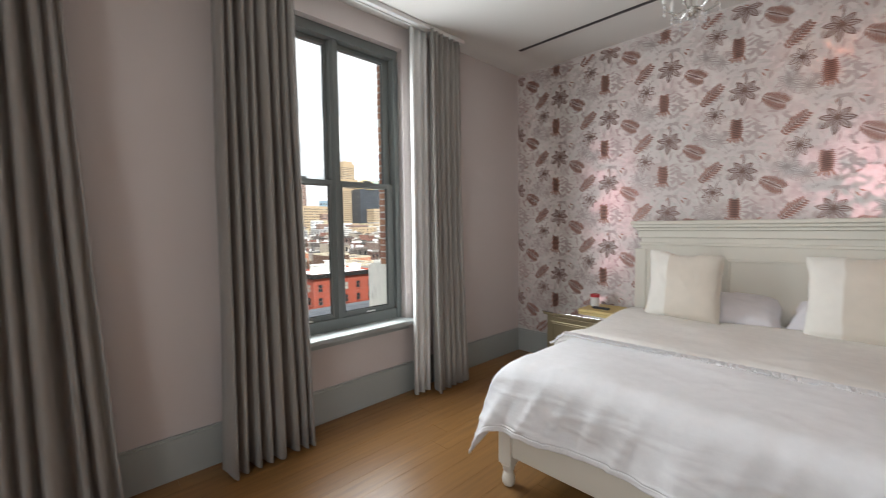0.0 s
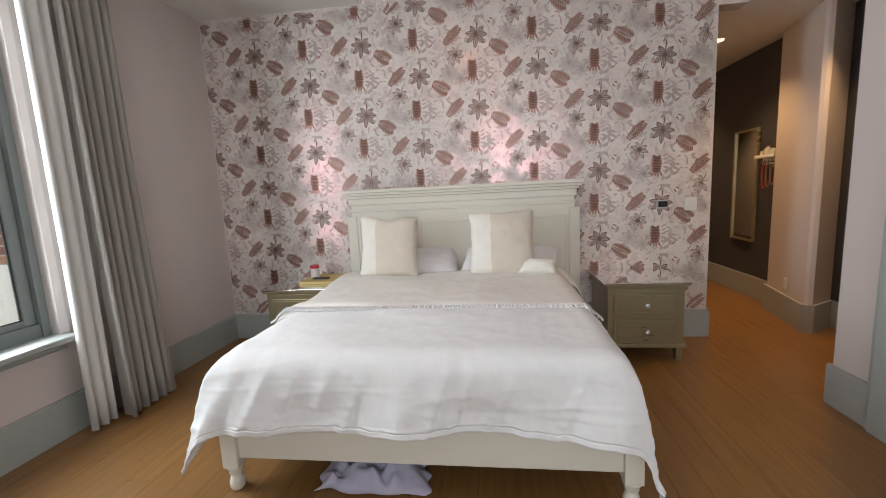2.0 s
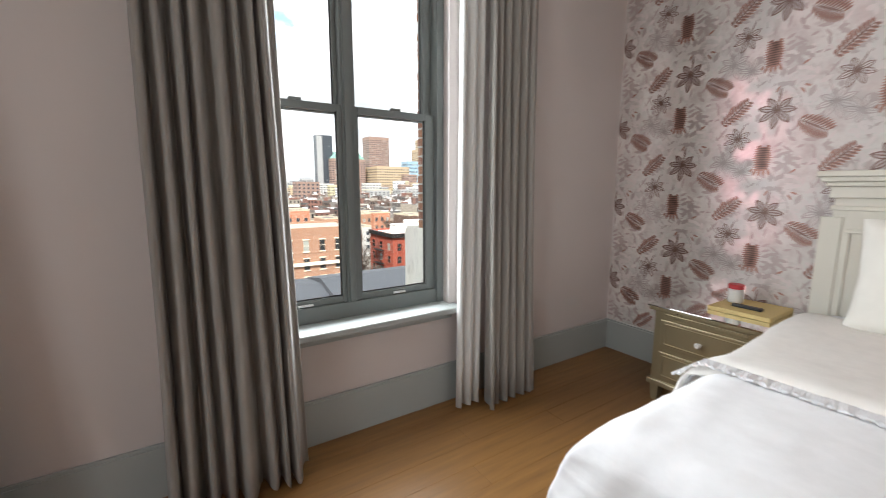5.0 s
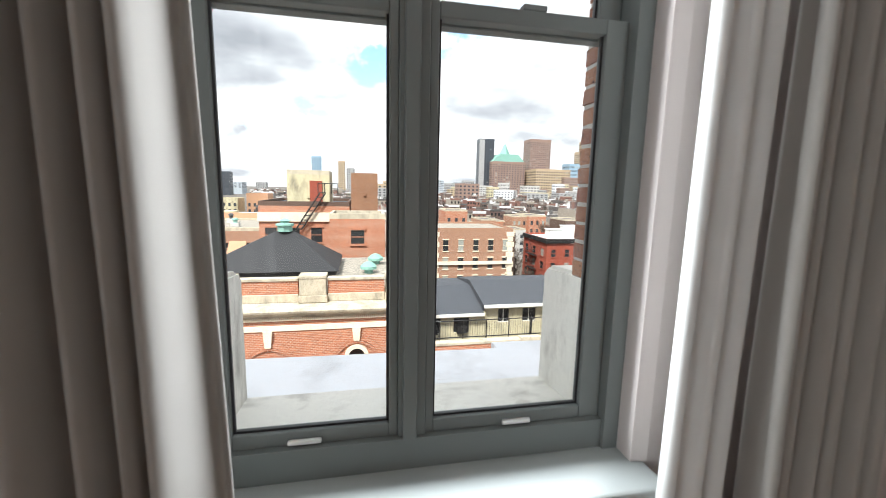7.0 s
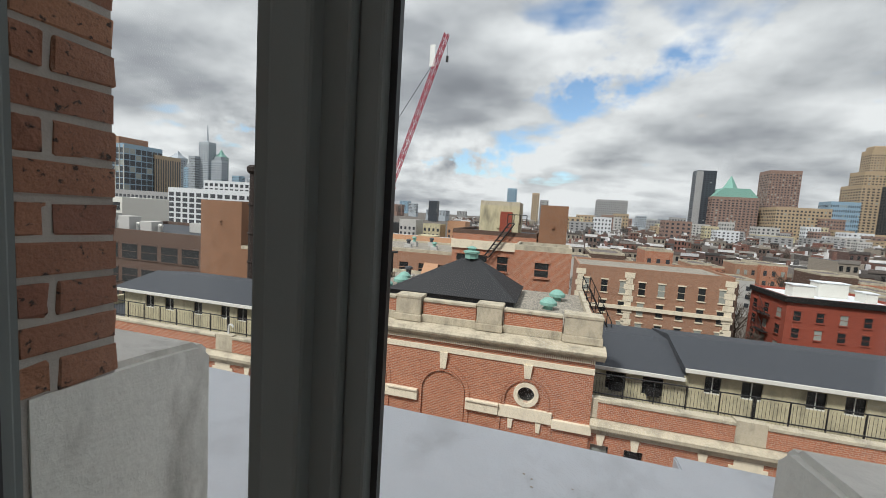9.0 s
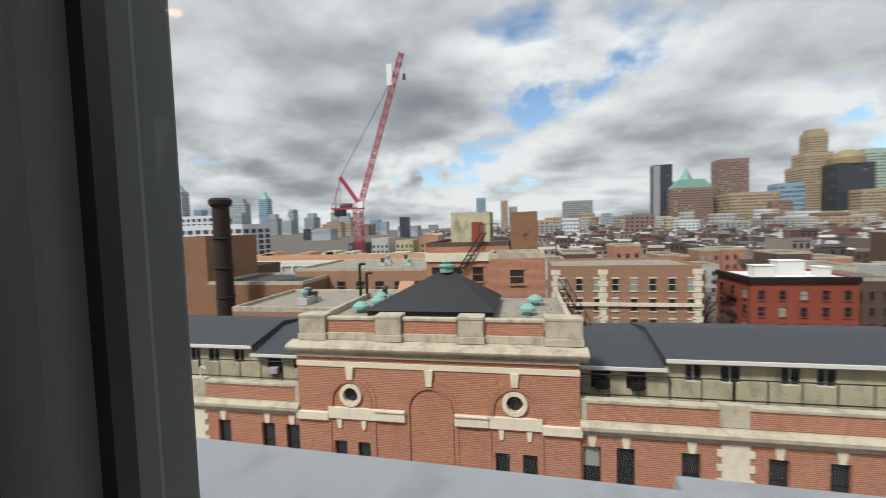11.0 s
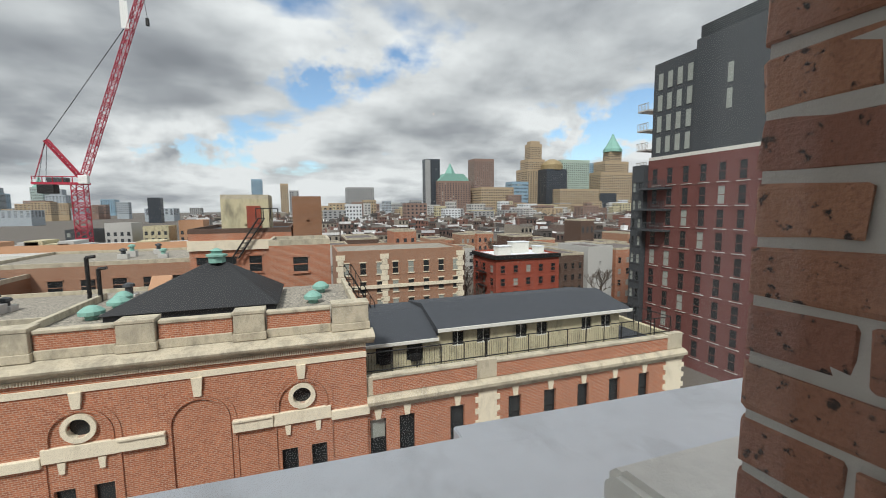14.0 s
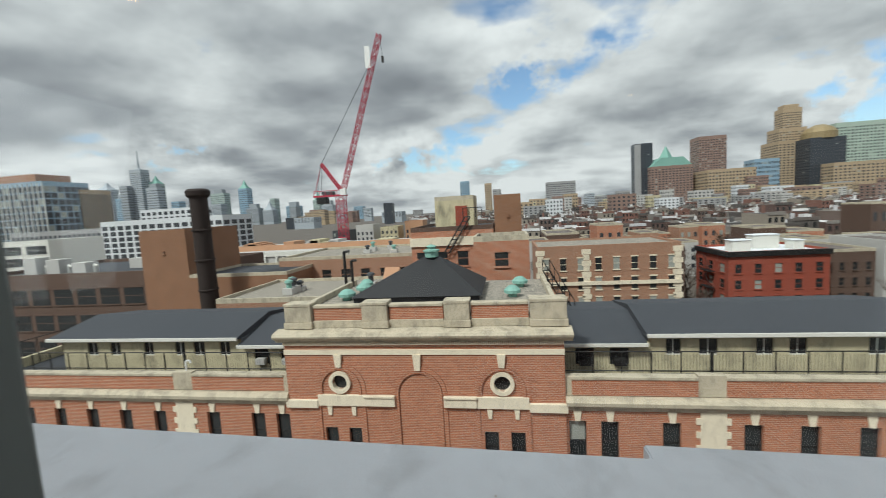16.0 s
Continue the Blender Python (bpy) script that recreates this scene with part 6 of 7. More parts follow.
for k in range(3):
    bal = bmesh.new()
    z = -2.4 + k * 3.2 - G
    bx(bal, -11.6, -10.02, 7.6, 12.4, z, z + 0.3)
    for q in range(16):
        bx(bal, -11.6, -11.55, 7.6 + q * 0.3, 7.65 + q * 0.3, z + 0.3, z + 1.3)
    bx(bal, -11.63, -11.53, 7.6, 12.4, z + 1.3, z + 1.38)
    part("balcony", bal, M_GREYMETAL, mar)
building("charcoal_wing", 49.2, 52.0, 51.6, 54, 7.5, M_GREYMETAL, "charcoal stair wing of an apartment house", 2, 9, -20, 6, "w", M_GREYMETAL, 0.5, M_FELT, seed=13, ww=0.4, wh=0.5)

# left side: brown block, boiler house, chimney
building("brown_office", -95, -54.5, 55, 80, -6.0, M_BRICKD, "long brown brick block with wide dark windows", 9, 3, -20, -6.9, "s", None, 0.03, M_FELT, seed=14, ww=0.8, wh=0.6)
building("boiler_house", -58.0, -50.0, 54, 66, 0.5, M_TANWALL, "plain tan brick boiler house", 1, 1, -3, -2, "s", None, 0, M_FELT, seed=15, ww=0.03, wh=0.3)
building("low_boiler_wing", -50, -34, 54, 66, -6.5, M_TANWALL, "low tan brick wing beside the chimney", 3, 1, -12, -10, "s", M_STONEG, 0.1, M_FELT, seed=16)
cm = thing("smoke_stack", (-44.1, 50.5, -16), "tall dark rusty steel smokestack", "chimney")
part("shaft", lathe([(1.25, 0), (1.12, 21.5)], 28), M_RUST, cm, smooth=False)
part("cap_ring", lathe([(1.25, 21.2), (1.5, 21.5), (1.55, 22.1), (1.2, 22.4)], 28), M_RUST, cm)
for k in range(4):
    part("weld_band", lathe([(1.3, 4 + k * 4.2), (1.34, 4.05 + k * 4.2), (1.34, 4.2 + k * 4.2), (1.28, 4.25 + k * 4.2)], 28), M_RUST, cm)
rnd = random.Random(8)
for k in range(6):
    hv = thing("rooftop_unit", (-88 + k * 5.8, 60 + rnd.uniform(0, 6), -5.85), "pale metal rooftop ventilation unit", "rooftop unit", "rooftop units")
    part("cabinet", box(-1.4, 1.4, -1.2, 1.2, 0, 1.6 + rnd.uniform(0, 1.5), bevel=0.08), M_CONCRETE, hv)
    b = bmesh.new()
    rod(b, (1.9, 0, 0), (1.9, 0, 1.4), 0.25, 10)
    rod(b, (1.9, 0, 1.4), (2.6, 0, 1.2), 0.25, 10)
    part("duct", b, M_EAVE, hv)
ac = thing("rooftop_chiller", (-29.5, 40, -11.5), "grey rooftop chiller with fans", "rooftop unit")
part("cabinet", box(-2, 2, -1.5, 1.5, 0, 2.4, bevel=0.06), M_CONCRETE, ac)
for k in range(3):
    part("fan", lathe([(0.5, 2.4), (0.5, 2.6), (0.42, 2.6)], 16, None, Matrix.Translation((-1.3 + k * 1.3, 0, 0))), M_IRON, ac)
building("low_brick_range", -33, -15.2, 38, 50, -7.0, M_BRICKT, "low brick range with flat roofs", 7, 1, -11, -8.2, "s", M_STONEG, 0.1, M_GRAVEL, seed=17, wtrim=M_STONE)
building("flat_brick_range", -40, -13.4, 62, 80, -5.4, M_BRICKT, "low brick range behind vent pipes", 8, 1, -9.5, -6.4, "s", M_STONEG, 0.15, M_GRAVEL, seed=18)

rnd = random.Random(61)
for k in range(10):
    x, y, z_ = (rnd.uniform(-31, -17), rnd.uniform(40, 48), -6.88) if k % 2 else (rnd.uniform(-37, -16), rnd.uniform(64, 77), -5.28)
    hv = thing("roof_ventilator", (x, y, z_), "weathered metal ventilator on a flat roof", "ventilator", "roof ventilators")
    h = rnd.uniform(0.7, 1.6)
    part("curb", box(-0.6, 0.6, -0.5, 0.5, 0, h * 0.6, bevel=0.04), M_CONCRETE, hv)
    part("hood", lathe([(0.3, h * 0.6), (0.3, h), (0.48, h + 0.08), (0.42, h + 0.3), (0.1, h + 0.42)], 12), M_VERDIGRIS if k % 3 == 0 else M_GREYMETAL, hv)

# the long construction site with orange nets, and the crane
st_ = thing("construction_site", (-80, 150, G), "long pale concrete construction deck with orange nets", "construction site")
part("deck", box(-75, 44, 0, 60, 0, -12.0 - G), M_CONCRETE, st_)
part("edge_beam", box(-75, 44, -0.6, -0.01, -13.0 - G, -11.2 - G), M_EAVE, st_)
for k in range(24):
    part("truss_post", box(-75 + k * 5, -74.2 + k * 5, -0.9, -0.61, -17 - G, -12.9 - G), M_EAVE, st_)
part("safety_net", box(-60, 44, 18, 18.3, -12 - G, -9.6 - G), M_ORANGE, st_, "orange safety net")
rnd = random.Random(21)
for k in range(14):
    x = rnd.uniform(-60, 40)
    part("formwork", box(x, x + rnd.uniform(4, 11), 20, 30, -12 - G, -10.6 - G + rnd.uniform(0, 2.5)), (M_ORANGE, M_CONCRETE, M_STUCCO)[k % 3], st_)
cr_ = thing("tower_crane", (-99.2, 230, G), "red luffing tower crane with a raised lattice jib", "crane")


def lattice(bm, a, b, w, n, r):
    """A square lattice mast between two points."""
    a, b = Vector(a), Vector(b)
    q = (b - a).to_track_quat("Z", "Y").to_matrix()
    cs_ = [q @ Vector((sx * w, sy * w, 0)) for sx, sy in ((-1, -1), (1, -1), (1, 1), (-1, 1))]
    for c in cs_:
        rod(bm, a + c, b + c, r, 4)
    for k in range(n):
        p, p2 = a.lerp(b, k / n), a.lerp(b, (k + 1) / n)
        for m in range(4):
            c0, c1 = cs_[m], cs_[(m + 1) % 4]
            rod(bm, p + c0, p2 + c1 if k % 2 else p + c1, r * 0.7, 4)
            rod(bm, p + (c1 if k % 2 else c0), p2 + (c0 if k % 2 else c1), r * 0.7, 4)


def cz_(z):
    return z - G


b = bmesh.new()
lattice(b, (0, 0, 0), (0, 0, cz_(13.5)), 2.3, 13, 0.24)
part("mast", b, M_CRANE, cr_)
b = bmesh.new()
lattice(b, (2.0, 0, cz_(17)), (30.5, 0, cz_(102)), 1.2, 30, 0.19)
part("jib", b, M_CRANE, cr_)
b = bmesh.new()
lattice(b, (0.5, 0, cz_(17)), (-10.6, 0, cz_(33)), 0.7, 8, 0.3)
rod(b, (-10.6, 0, cz_(33)), (-16, 0, cz_(16)), 0.25, 4)
part("a_frame", b, M_CRANE, cr_)
b = bmesh.new()
bx(b, -16.5, 3.5, -2, 2, cz_(13.5), cz_(14.5))
for k in range(6):
    rod(b, (-16 + k * 3.6, -2, cz_(14.5)), (-16 + k * 3.6, -2, cz_(17)), 0.2, 4)
rod(b, (-16.2, -2, cz_(17)), (2, -2, cz_(17)), 0.2, 4)
part("counter_deck", b, M_CRANE, cr_)
part("counterweight", box(-14.5, -8.5, -2.4, 2.4, cz_(9.5), cz_(13.4), bevel=0.2), M_IRON, cr_)
part("winch_house", box(-11, -4, -1.8, 1.8, cz_(14.5), cz_(16.6), bevel=0.2), M_GREYMETAL, cr_)
part("cab", box(1.0, 4.6, -3.6, -1.2, cz_(13.8), cz_(17.6), bevel=0.25), M_WHITE, cr_)
b = bmesh.new()
rod(b, (-10.6, 0, cz_(33)), (22, 0, cz_(84)), 0.16, 4)
rod(b, (-10.6, 0.8, cz_(33)), (-12.5, 0.8, cz_(14.6)), 0.12, 4)
rod(b, (-10.6, -0.8, cz_(33)), (-14.5, -0.8, cz_(14.6)), 0.12, 4)
rod(b, (30.5, 0, cz_(102)), (31.5, 0, cz_(90)), 0.1, 4)
part("cables", b, M_IRON, cr_)
part("hook_block", box(30.8, 32.2, -0.6, 0.6, cz_(86.5), cz_(90), bevel=0.25), M_IRON, cr_)
part("flag_banner", box(21.5, 24.5, -1.3, -1.25, cz_(84), cz_(96)), M_WHITE, cr_)
for k in range(5):
    sc = building("scaffold_block", -120 + k * 17, -108 + k * 17, 260, 275, -8.5 + (k * 3 % 5), (M_GREYMETAL, M_CONCRETE, M_STUCCO, M_ORANGE, M_CONCRETE)[k], "half-built concrete construction block", 4, 3, -20, -9, "s", None, 0.2, stuff=True, seed=30 + k)

# ---- skyline towers ----


def tower(x0, x1, y, z1, mat, label, cols, rows, lit=0.25, depth=None, name="tower_block", ww=0.5, wh=0.5, wz0=-8.0):
    d = depth or (x1 - x0) * 0.8
    return building(name, x0, x1, y, y + d, z1, mat, label, cols, rows, wz0, z1 - (z1 - wz0) * 0.04, "sw" if x0 > 0 else "se", None, lit, None, stuff=True, seed=int(abs(x0)), ww=ww, wh=wh, category="tower")


T_SLATE = plain("far_dark_curtain_wall", (0.04, 0.048, 0.06), 0.4, 0, 0.05, 0.15, 0.5, 0)
T_TAN = plain("far_tan_masonry", (0.40, 0.305, 0.20), 0.85, 0, 0.05, 0.15, 0.5, 0)
T_PINK = plain("far_brown_masonry", (0.25, 0.165, 0.135), 0.85, 0, 0.05, 0.15, 0.5, 0)
T_GREY = plain("far_grey_masonry", (0.32, 0.32, 0.32), 0.85, 0, 0.05, 0.15, 0.5, 0)
T_GREEN = plain("far_green_glass", (0.38, 0.47, 0.40), 0.3, 0, 0.05, 0.15, 0.5, 0)
T_BLUE = plain("far_blue_glass", (0.24, 0.36, 0.46), 0.3, 0, 0.05, 0.1, 0.5, 0)
# distance haze is mixed into these three base colours; there is no misty air
T_HAZE = plain("haze_tinted_towers", (0.36, 0.40, 0.44), 0.7, 0, 0.05, 0.1, 0.5, 0)
T_GREYH = plain("grey_haze_tinted_towers", (0.30, 0.33, 0.36), 0.7, 0, 0.05, 0.1, 0.5, 0)
T_GREENH = plain("green_haze_tinted_towers", (0.34, 0.42, 0.40), 0.6, 0, 0.05, 0.1, 0.5, 0)
T_GOLD = plain("far_gilded_dome", (0.30, 0.23, 0.12), 0.5, 0.2, 0.05, 0.1, 0.5, 0)
sl = tower(262, 296, 900, 113, T_SLATE, "slim dark glass tower with a pale flank", 6, 30, 0.1)
part("pale_flank", box(-18, -6, -14.5, -13.2, 0, 112 - G), T_GREY, sl)
gt = tower(286, 364, 880, 62, T_PINK, "brown tower with green copper gables", 12, 14)
b = bmesh.new()
prism(b, [(-39, 84), (39, 84), (22, 102), (-22, 102)], "y", -30, 30)
lathe([(13, 84), (13, 104), (0.5, 128)], 4, b)
part("green_roof", b, M_VERDIGRIS, gt)
tower(383, 434, 900, 117, T_PINK, "brown masonry slab tower", 10, 26, 0.45)
tt = tower(533, 566, 900, 158, T_TAN, "tall tan stepped tower", 8, 36)
part("crown", box(-13, 13, -10, 10, 158 - G, 166 - G, bevel=1.0), T_TAN, tt)
tower(526, 574, 898, 120, T_TAN, "shoulder of a tan stepped tower", 9, 26)
tower(520, 590, 890, 95, T_TAN, "lower shoulder of a tan tower", 10, 20)
dm = tower(549, 607, 850, 92, T_SLATE, "black tower with a gilded dome", 9, 18, 0.05)
part("dome", lathe([(26, 92 - G), (26, 104 - G), (20, 112 - G), (8, 118 - G)], 20), T_GOLD, dm)
tower(624, 711, 900, 121, T_GREEN, "green-topped pale glass tower", 14, 22, 0.5)
tower(733, 764, 950, 122, T_BLUE, "slim pale blue tower", 5, 26, 0.6)
tower(748, 860, 900, 92, T_TAN, "stepped brown art deco tower base", 16, 22)
tower(764, 842, 903, 122, T_TAN, "middle tier of an art deco tower", 12, 26)
dt2 = tower(785, 822, 908, 150, T_TAN, "stepped brown art deco tower", 8, 34, 0.2)
part("pyramid_roof", lathe([(25, 150 - G), (24, 158 - G), (18, 166 - G), (8, 184 - G), (1, 200 - G)], 8, None, pose(0, 0, 0, 0, 0, 45)), M_VERDIGRIS, dt2)
tower(473, 517, 880, 63, T_BLUE, "white and dark striped office block", 14, 8, 0.6)
tower(374, 455, 840, 46, T_TAN, "tan masonry apartment block", 14, 9)
tower(567, 679, 820, 42, T_TAN, "tan masonry apartment block", 16, 9)
tower(436, 470, 830, 30, T_PINK, "low brown masonry block", 8, 7)
tower(690, 740, 830, 34, T_SLATE, "dark glass office block", 9, 8)
tower(85, 143, 900, 47, T_GREY, "grey concrete slab block", 16, 12)
tower(-103, -83, 900, 62, T_BLUE, "slim blue glass tower", 4, 16, 0.5)
tower(-49, -34, 900, 54, T_TAN, "slim tan masonry tower", 4, 14)
tower(-32, -14, 900, 40, T_GREY, "slim grey masonry tower", 4, 10)
# downtown looks hazy only through its pale blue-grey and green-grey materials
wt = tower(-2609, -2519, 2500, 410, T_HAZE, "tall glass tower with a spire, in a haze-tinted colour", 6, 30, 0.5)
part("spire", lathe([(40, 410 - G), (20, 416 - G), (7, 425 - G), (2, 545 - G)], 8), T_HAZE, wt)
rnd = random.Random(77)
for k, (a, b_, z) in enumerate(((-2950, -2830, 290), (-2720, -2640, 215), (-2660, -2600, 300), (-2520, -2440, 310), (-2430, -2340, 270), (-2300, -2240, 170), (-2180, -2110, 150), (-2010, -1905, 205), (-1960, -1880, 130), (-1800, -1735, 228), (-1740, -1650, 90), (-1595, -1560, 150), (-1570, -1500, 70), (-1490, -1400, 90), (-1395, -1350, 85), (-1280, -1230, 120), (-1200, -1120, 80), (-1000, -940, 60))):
    tw_ = tower(a, b_, 2500 + rnd.uniform(-80, 80), z, (T_HAZE, T_BLUE, T_GREYH, T_GREENH)[k % 4], "distant downtown tower in pale haze-like colours", 6, 16, 0.35, depth=60)
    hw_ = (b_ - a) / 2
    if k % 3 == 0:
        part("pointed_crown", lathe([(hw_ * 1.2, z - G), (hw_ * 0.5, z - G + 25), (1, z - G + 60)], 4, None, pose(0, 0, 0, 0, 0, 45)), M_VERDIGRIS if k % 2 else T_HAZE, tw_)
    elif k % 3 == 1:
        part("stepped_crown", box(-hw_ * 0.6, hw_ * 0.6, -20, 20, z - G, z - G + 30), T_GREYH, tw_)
gb = tower(-462, -404, 300, 47, T_BLUE, "glass office block with a white mullion grid and brown attic", 11, 11, 0.5, depth=40, ww=0.86, wh=0.84, wz0=-20)
part("attic", box(-25, 20, -18, 12, 47 - G, 55 - G, bevel=0.4), M_BRICKT, gb, "brown brick attic storey")
gm = bmesh.new()
for k in range(12):
    bx(gm, -29 + k * 58 / 11 - 0.3, -29 + k * 58 / 11 + 0.3, -20.6, -20.0, 2, 69)
part("mullions", gm, M_EAVE, gb)
tower(-431, -402, 330, 41, T_TAN, "pale vertically ribbed tower", 11, 1, 0.0, depth=30, ww=0.5, wh=0.97, wz0=-20)
building("low_glass_block", -186, -164, 120, 140, -1.2, M_EAVE, "low white building with dark glass storeys", 2, 3, -15, -2, "s", M_EAVE, 0.0, M_MEMBRANE, seed=19, ww=0.8, wh=0.7)
T_WHITE = plain("white_office_render", (0.62, 0.64, 0.66), 0.8, 0, 0.05, 0.1, 0.5, 0)
tower(-292, -194, 250, 5.5, T_WHITE, "white gridded office block", 15, 6, 0.1, depth=32, ww=0.7, wh=0.72, wz0=-20)
tower(-390, -293, 262, 1.5, T_GREY, "white gridded office block", 22, 5, 0.1, depth=30, ww=0.62, wh=0.62, wz0=-20)
tower(-264, -222, 256, 13.5, T_WHITE, "white attic storey of an office block", 9, 2, 0.1, depth=20, ww=0.6, wh=0.6, wz0=5.5)
for k in range(46):
    y = rnd.uniform(850, 1500)
    x = rnd.uniform(-0.62, 1.25) * y
    w = rnd.uniform(20, 55)
    tower(x, x + w, y, rnd.uniform(2, 26) + (y - 850) * 0.01, (T_TAN, T_GREY, T_PINK, T_HAZE, T_SLATE)[k % 5], "distant mid-rise city block", 6, 6, 0.3, name="city_block")

for k in range(70):
    y = rnd.uniform(430, 800)
    x = rnd.uniform(0.0, 1.15) * y
    w = rnd.uniform(10, 30)
    tower(x, x + w, y, rnd.uniform(-6, 6) + (y - 430) * 0.035, (T_TAN, T_GREY, T_PINK, M_CONCRETE, M_STUCCO, T_WHITE)[k % 6], "distant masonry block above the roofs", 5, 5, 0.15, name="city_block", ww=0.45, wh=0.5, wz0=-14)

# ---- roofscape of row houses ----
walls, roofs, wins = [], [], []


def add_box(store, x0, x1, y0, y1, z0, z1):
    store.append((x0, x1, y0, y1, z0, z1))


def emit(name, store, mat, label, category):
    vs, fs = [], []
    for x0, x1, y0, y1, z0, z1 in store:
        i = len(vs)
        vs += [(x0, y0, z0), (x1, y0, z0), (x1, y1, z0), (x0, y1, z0), (x0, y0, z1), (x1, y0, z1), (x1, y1, z1), (x0, y1, z1)]
        fs += [tuple(i + q for q in f) for f in ((0, 3, 2, 1), (4, 5, 6, 7), (0, 1, 5, 4), (1, 2, 6, 5), (2, 3, 7, 6), (3, 0, 4, 7))]
    me = bpy.data.meshes.new(name)
    me.from_pydata(vs, [], fs)
    me.materials.append(mat)
    return tagged(new(name, me), label, category, "", "stuff")


rnd = random.Random(99)
near = 0
for row in range(30):
    y = 100 + row * 24 + (row // 2) * 10
    x = -0.25 * y
    while x < 1.35 * y + 40:
        w = rnd.uniform(4.8, 8.5)
        if rnd.random() < 0.10:
            x += rnd.uniform(8, 14)
            continue
        d, z = rnd.uniform(10, 16), rnd.uniform(-13.0, -9.0) + (rnd.uniform(1.5, 6.0) if rnd.random() < 0.12 else 0)
        yy = y + rnd.uniform(-7, 7)
        if row < 3 and near < 46 and -10 < x < 150 and not (40 < x < 82 and y < 96):
            near += 1
            building("row_house", x, x + w - 0.05, yy, yy + d, z, (M_BRICKT, M_BRICKD, M_BRICKM, M_CONCRETE, M_BRICK)[rnd.randrange(5)], "brick row house with a flat roof", 3, 3, -20, z - 0.9, "s", M_STONEG, 0.3, stuff=True, seed=near, ww=0.4, wh=0.5, category="house", group="row houses")
        else:
            add_box(walls, x, x + w - 0.05, yy, yy + d, G, z)
            add_box(roofs, x + 0.3, x + w - 0.35, yy + 0.3, yy + d - 0.3, z, z + 0.15)
            if row < 16:
                for c in range(3):
                    for f in range(2):
                        cx = x + w * (c + 0.5) / 3
                        add_box(wins, cx - 0.5, cx + 0.5, yy - 0.06, yy + 0.02, z - 3.0 - 3.2 * f, z - 1.3 - 3.2 * f)
            for q in range(rnd.randrange(4)):
                cx, cy = x + rnd.uniform(0.4, w - 2.2), yy + rnd.uniform(1, d - 3)
                tall = rnd.random() < 0.5
                add_box(walls if rnd.random() < 0.5 else roofs, cx, cx + (0.9 if tall else rnd.uniform(1.2, 2.8)), cy, cy + (0.9 if tall else rnd.uniform(1, 3)), z + 0.15, z + (rnd.uniform(1.5, 3.2) if tall else rnd.uniform(0.8, 2.4)))
            add_box(walls if rnd.random() < 0.5 else roofs, x, x + w - 0.05, yy - 0.25, yy, z - 0.5, z + 0.7)
        x += w
emit("row_house_walls", walls, M_HOUSES, "far rows of brick town houses", "houses")
emit("row_house_roofs", roofs, M_ROOFS, "white, grey and black flat roofs of far houses", "roofs")
emit("row_house_windows", wins, M_DARKGLASS, "dark windows of far houses", "windows")

# ---- bare winter trees ----


def bare_tree(x, y, h, seed, name="bare_tree"):
    rnd = random.Random(seed)
    root = thing(name, (x, y, G), "bare winter street tree with fine branches", "tree", "bare trees")
    tk, tw = bmesh.new(), bmesh.new()

    def grow(p, d, ln, r, lvl):
        q = p + d * ln
        rod(tk if lvl < 2 else tw, p, q, max(r, 0.022), 5 if lvl < 2 else 3)
        if lvl >= 5:
            return
        for k in range(3 if lvl > 0 else 4):
            nd = (d + Vector((rnd.uniform(-0.8, 0.8), rnd.uniform(-0.8, 0.8), rnd.uniform(-0.1, 0.6)))).normalized()
            grow(p.lerp(q, rnd.uniform(0.6, 1.0)), nd, ln * rnd.uniform(0.6, 0.8), r * 0.58, lvl + 1)
    grow(Vector((0, 0, 0)), Vector((0, 0, 1)), h * 0.3, h * 0.018, 0)
    part("trunk", tk, M_BARK, root)
    part("crown", tw, M_BARK, root)
    return root


t0 = bare_tree(59, 72, 13.5, 1)
t1 = bare_tree(84, 76, 11.5, 2)
t2 = bare_tree(29.5, 74, 11, 3)
rnd = random.Random(12)
for k in range(290):
    y = rnd.choice((96, 111, 122, 135, 150, 165, 178, 206, 240, 275, 310, 360, 420, 480, 560, 640)) + rnd.uniform(-3, 3)
    copy_thing((t0, t1, t2)[k % 3], pose(rnd.uniform(-0.1, 1.1) * y, y, G, 0, 0, rnd.uniform(0, 360)) @ Matrix.Scale(rnd.uniform(0.9, 1.25), 4))

rnd = random.Random(51)
vs, fs = [], []
for k in range(900):
    y = rnd.uniform(105, 780)
    x, h = rnd.uniform(-0.15, 1.15) * y, rnd.uniform(7, 12)
    wd = 0.035 + y * 0.00018
    for q in range(34):
        a, u = rnd.uniform(0, 6.28), rnd.uniform(0.25, 1.0)
        z0 = G + h * rnd.uniform(0.3, 0.75)
        ex, ey, ez = x + math.cos(a) * h * 0.36 * u, y + math.sin(a) * h * 0.36 * u, min(G + h, z0 + h * rnd.uniform(0.1, 0.42))
        i = len(vs)
        vs += [(x - wd * 1.6, y, z0), (x + wd * 1.6, y, z0), (ex + wd * 0.5, ey, ez), (ex - wd * 0.5, ey, ez), (x, y + wd * 2, z0)]
        fs += [(i, i + 1, i + 2, i + 3), (i + 1, i + 4, i + 2), (i + 4, i, i + 3), (i + 4, i + 3, i + 2)]
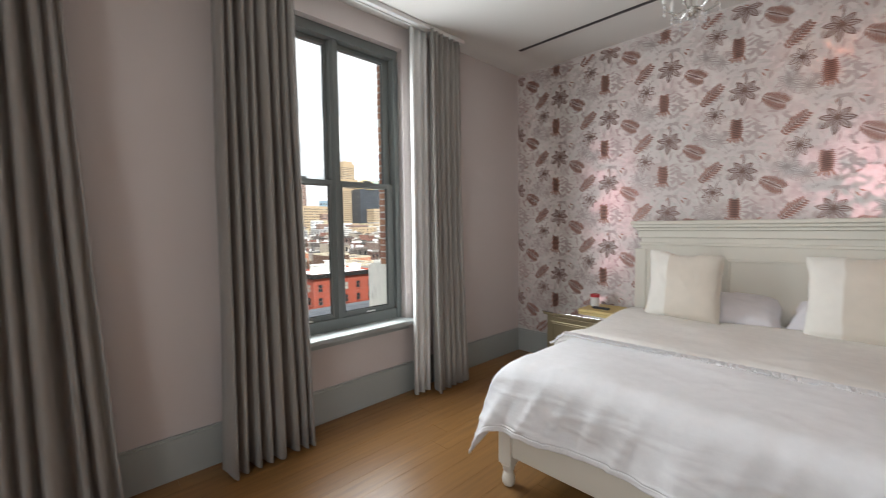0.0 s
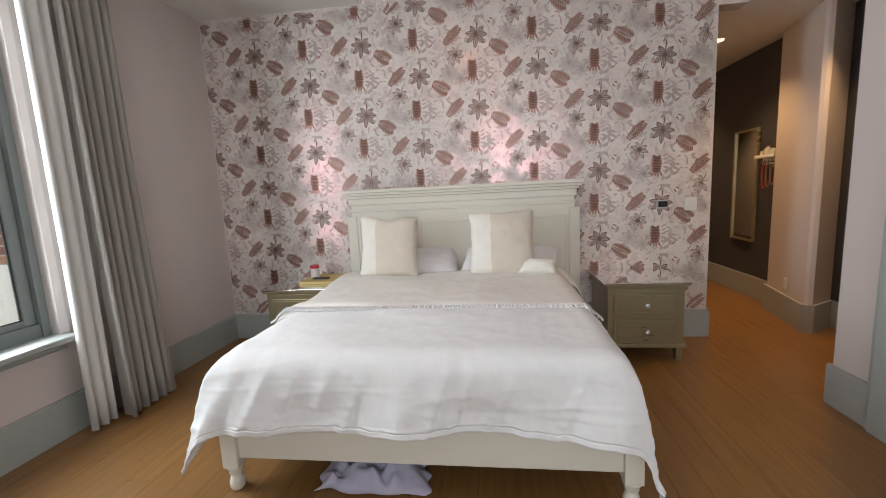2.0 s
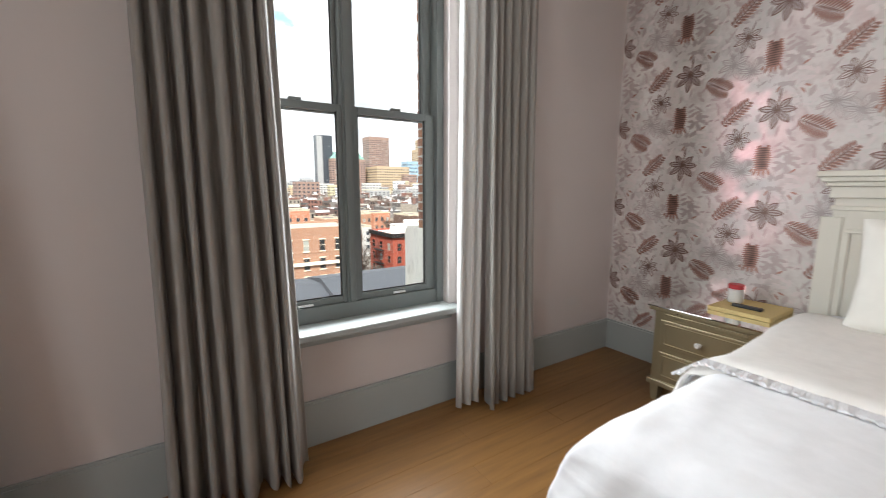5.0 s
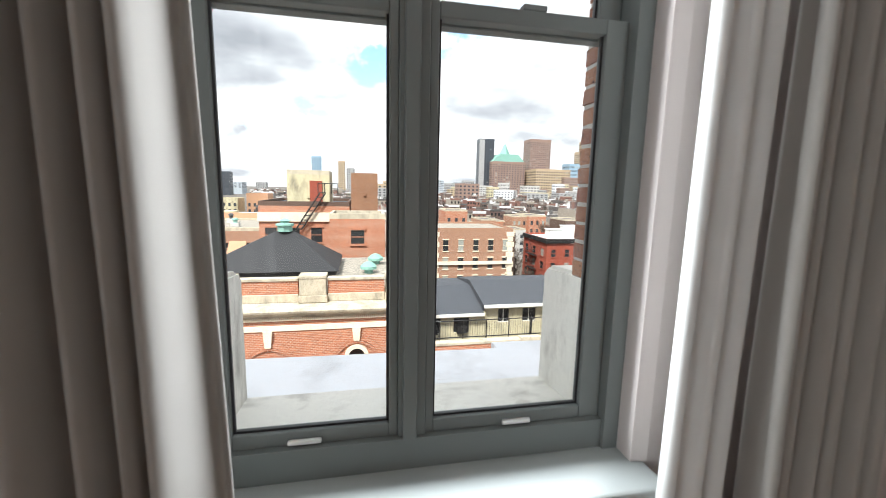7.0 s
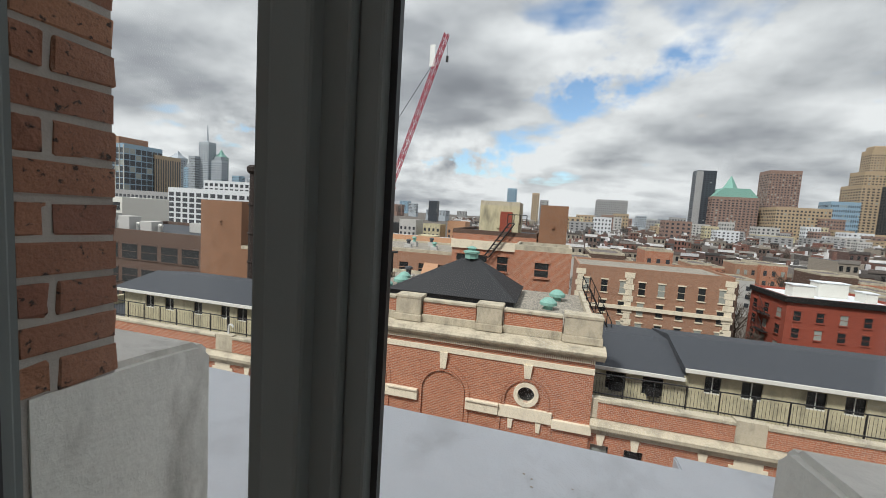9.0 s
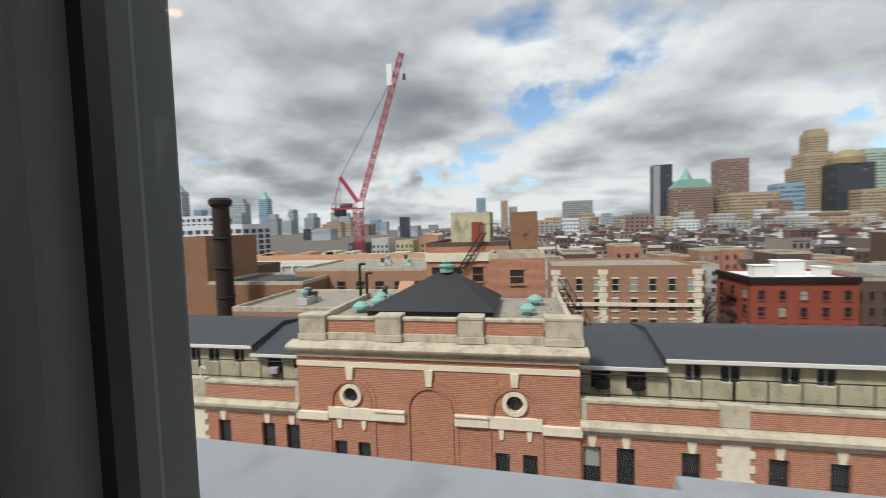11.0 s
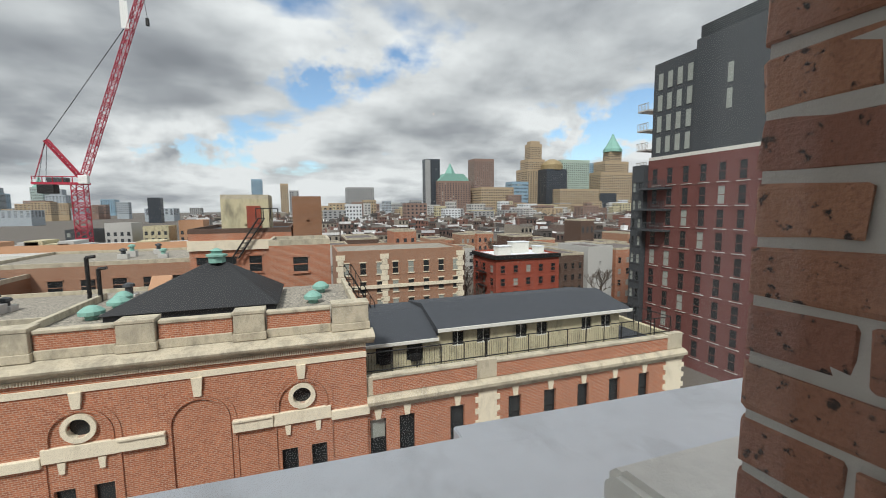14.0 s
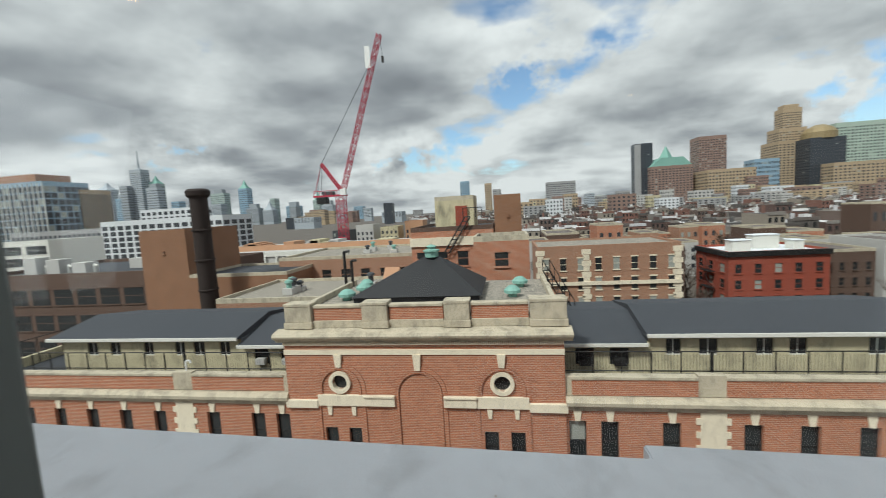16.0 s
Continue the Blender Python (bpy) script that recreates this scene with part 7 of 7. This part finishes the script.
me = bpy.data.meshes.new("far_bare_trees")
me.from_pydata(vs, [], fs)
me.materials.append(M_BARK)
tagged(new("far_bare_trees", me), "brown haze of far bare trees between houses", "trees", "", "stuff")

# ---- bricks of the window piers and planks of the floor, piece by piece ----
bricks = {}
for ln in (0.088, 0.04, 0.134):
    for var in range(3):
        b = box(-0.06, 0.06, -ln / 2 + 0.001, ln / 2 - 0.001, -0.0238, 0.0238)
        bmesh.ops.bevel(b, geom=b.edges[:], offset=0.003, segments=1, affect="EDGES")
        rv = random.Random(var * 7 + int(ln * 1000))
        for v in b.verts:
            v.co += Vector((rv.uniform(-1, 1), rv.uniform(-1, 1), rv.uniform(-1, 1))) * 0.0028
        bricks[ln, var] = mesh_of("brick", b, M_PIECE)
rnd = random.Random(31)
for s, root in piers.items():
    for k in range(32):
        z = 0.512 + k * COURSE
        for y, ln in (((-0.044, 0.088), (-0.116, 0.04)) if k % 2 == 0 else ((-0.067, 0.134),)):
            ob = new("brick", bricks[ln, rnd.randrange(3)])
            ob.parent = root
            ob.matrix_basis = pose(s * (0.06 + rnd.uniform(-0.002, 0.002)), y, z, 0, 0, rnd.choice((0, 180)))
rnd = random.Random(40)
planks = {}
for ln in (1.4, 2.0, 2.6, 3.4):
    b = box(-ln / 2 + 0.0005, ln / 2 - 0.0005, -0.0746, 0.0746, -0.011, 0.0)
    bmesh.ops.bevel(b, geom=[e for e in b.edges if all(v.co.z > -0.001 for v in e.verts)], offset=0.0006, segments=1, affect="EDGES")
    planks[ln] = mesh_of("plank", b, M_OAK)
for k in range(48):
    y = -0.075 - k * 0.15
    if y < -7.4:
        break
    x = WEST - rnd.uniform(0, 1.2) if y > -4.66 else -1.3
    xe = 0.0 if y > -4.5 else 4.1
    while x < xe:
        ln = rnd.choice((1.4, 2.0, 2.6, 3.4))
        fit_ = min(ln, xe + 0.05 - x)
        ob = new("plank", planks[ln])
        ob.parent = floor
        ob.location, ob.scale.x = (x + fit_ / 2, y, 0), fit_ / ln
        x += ln
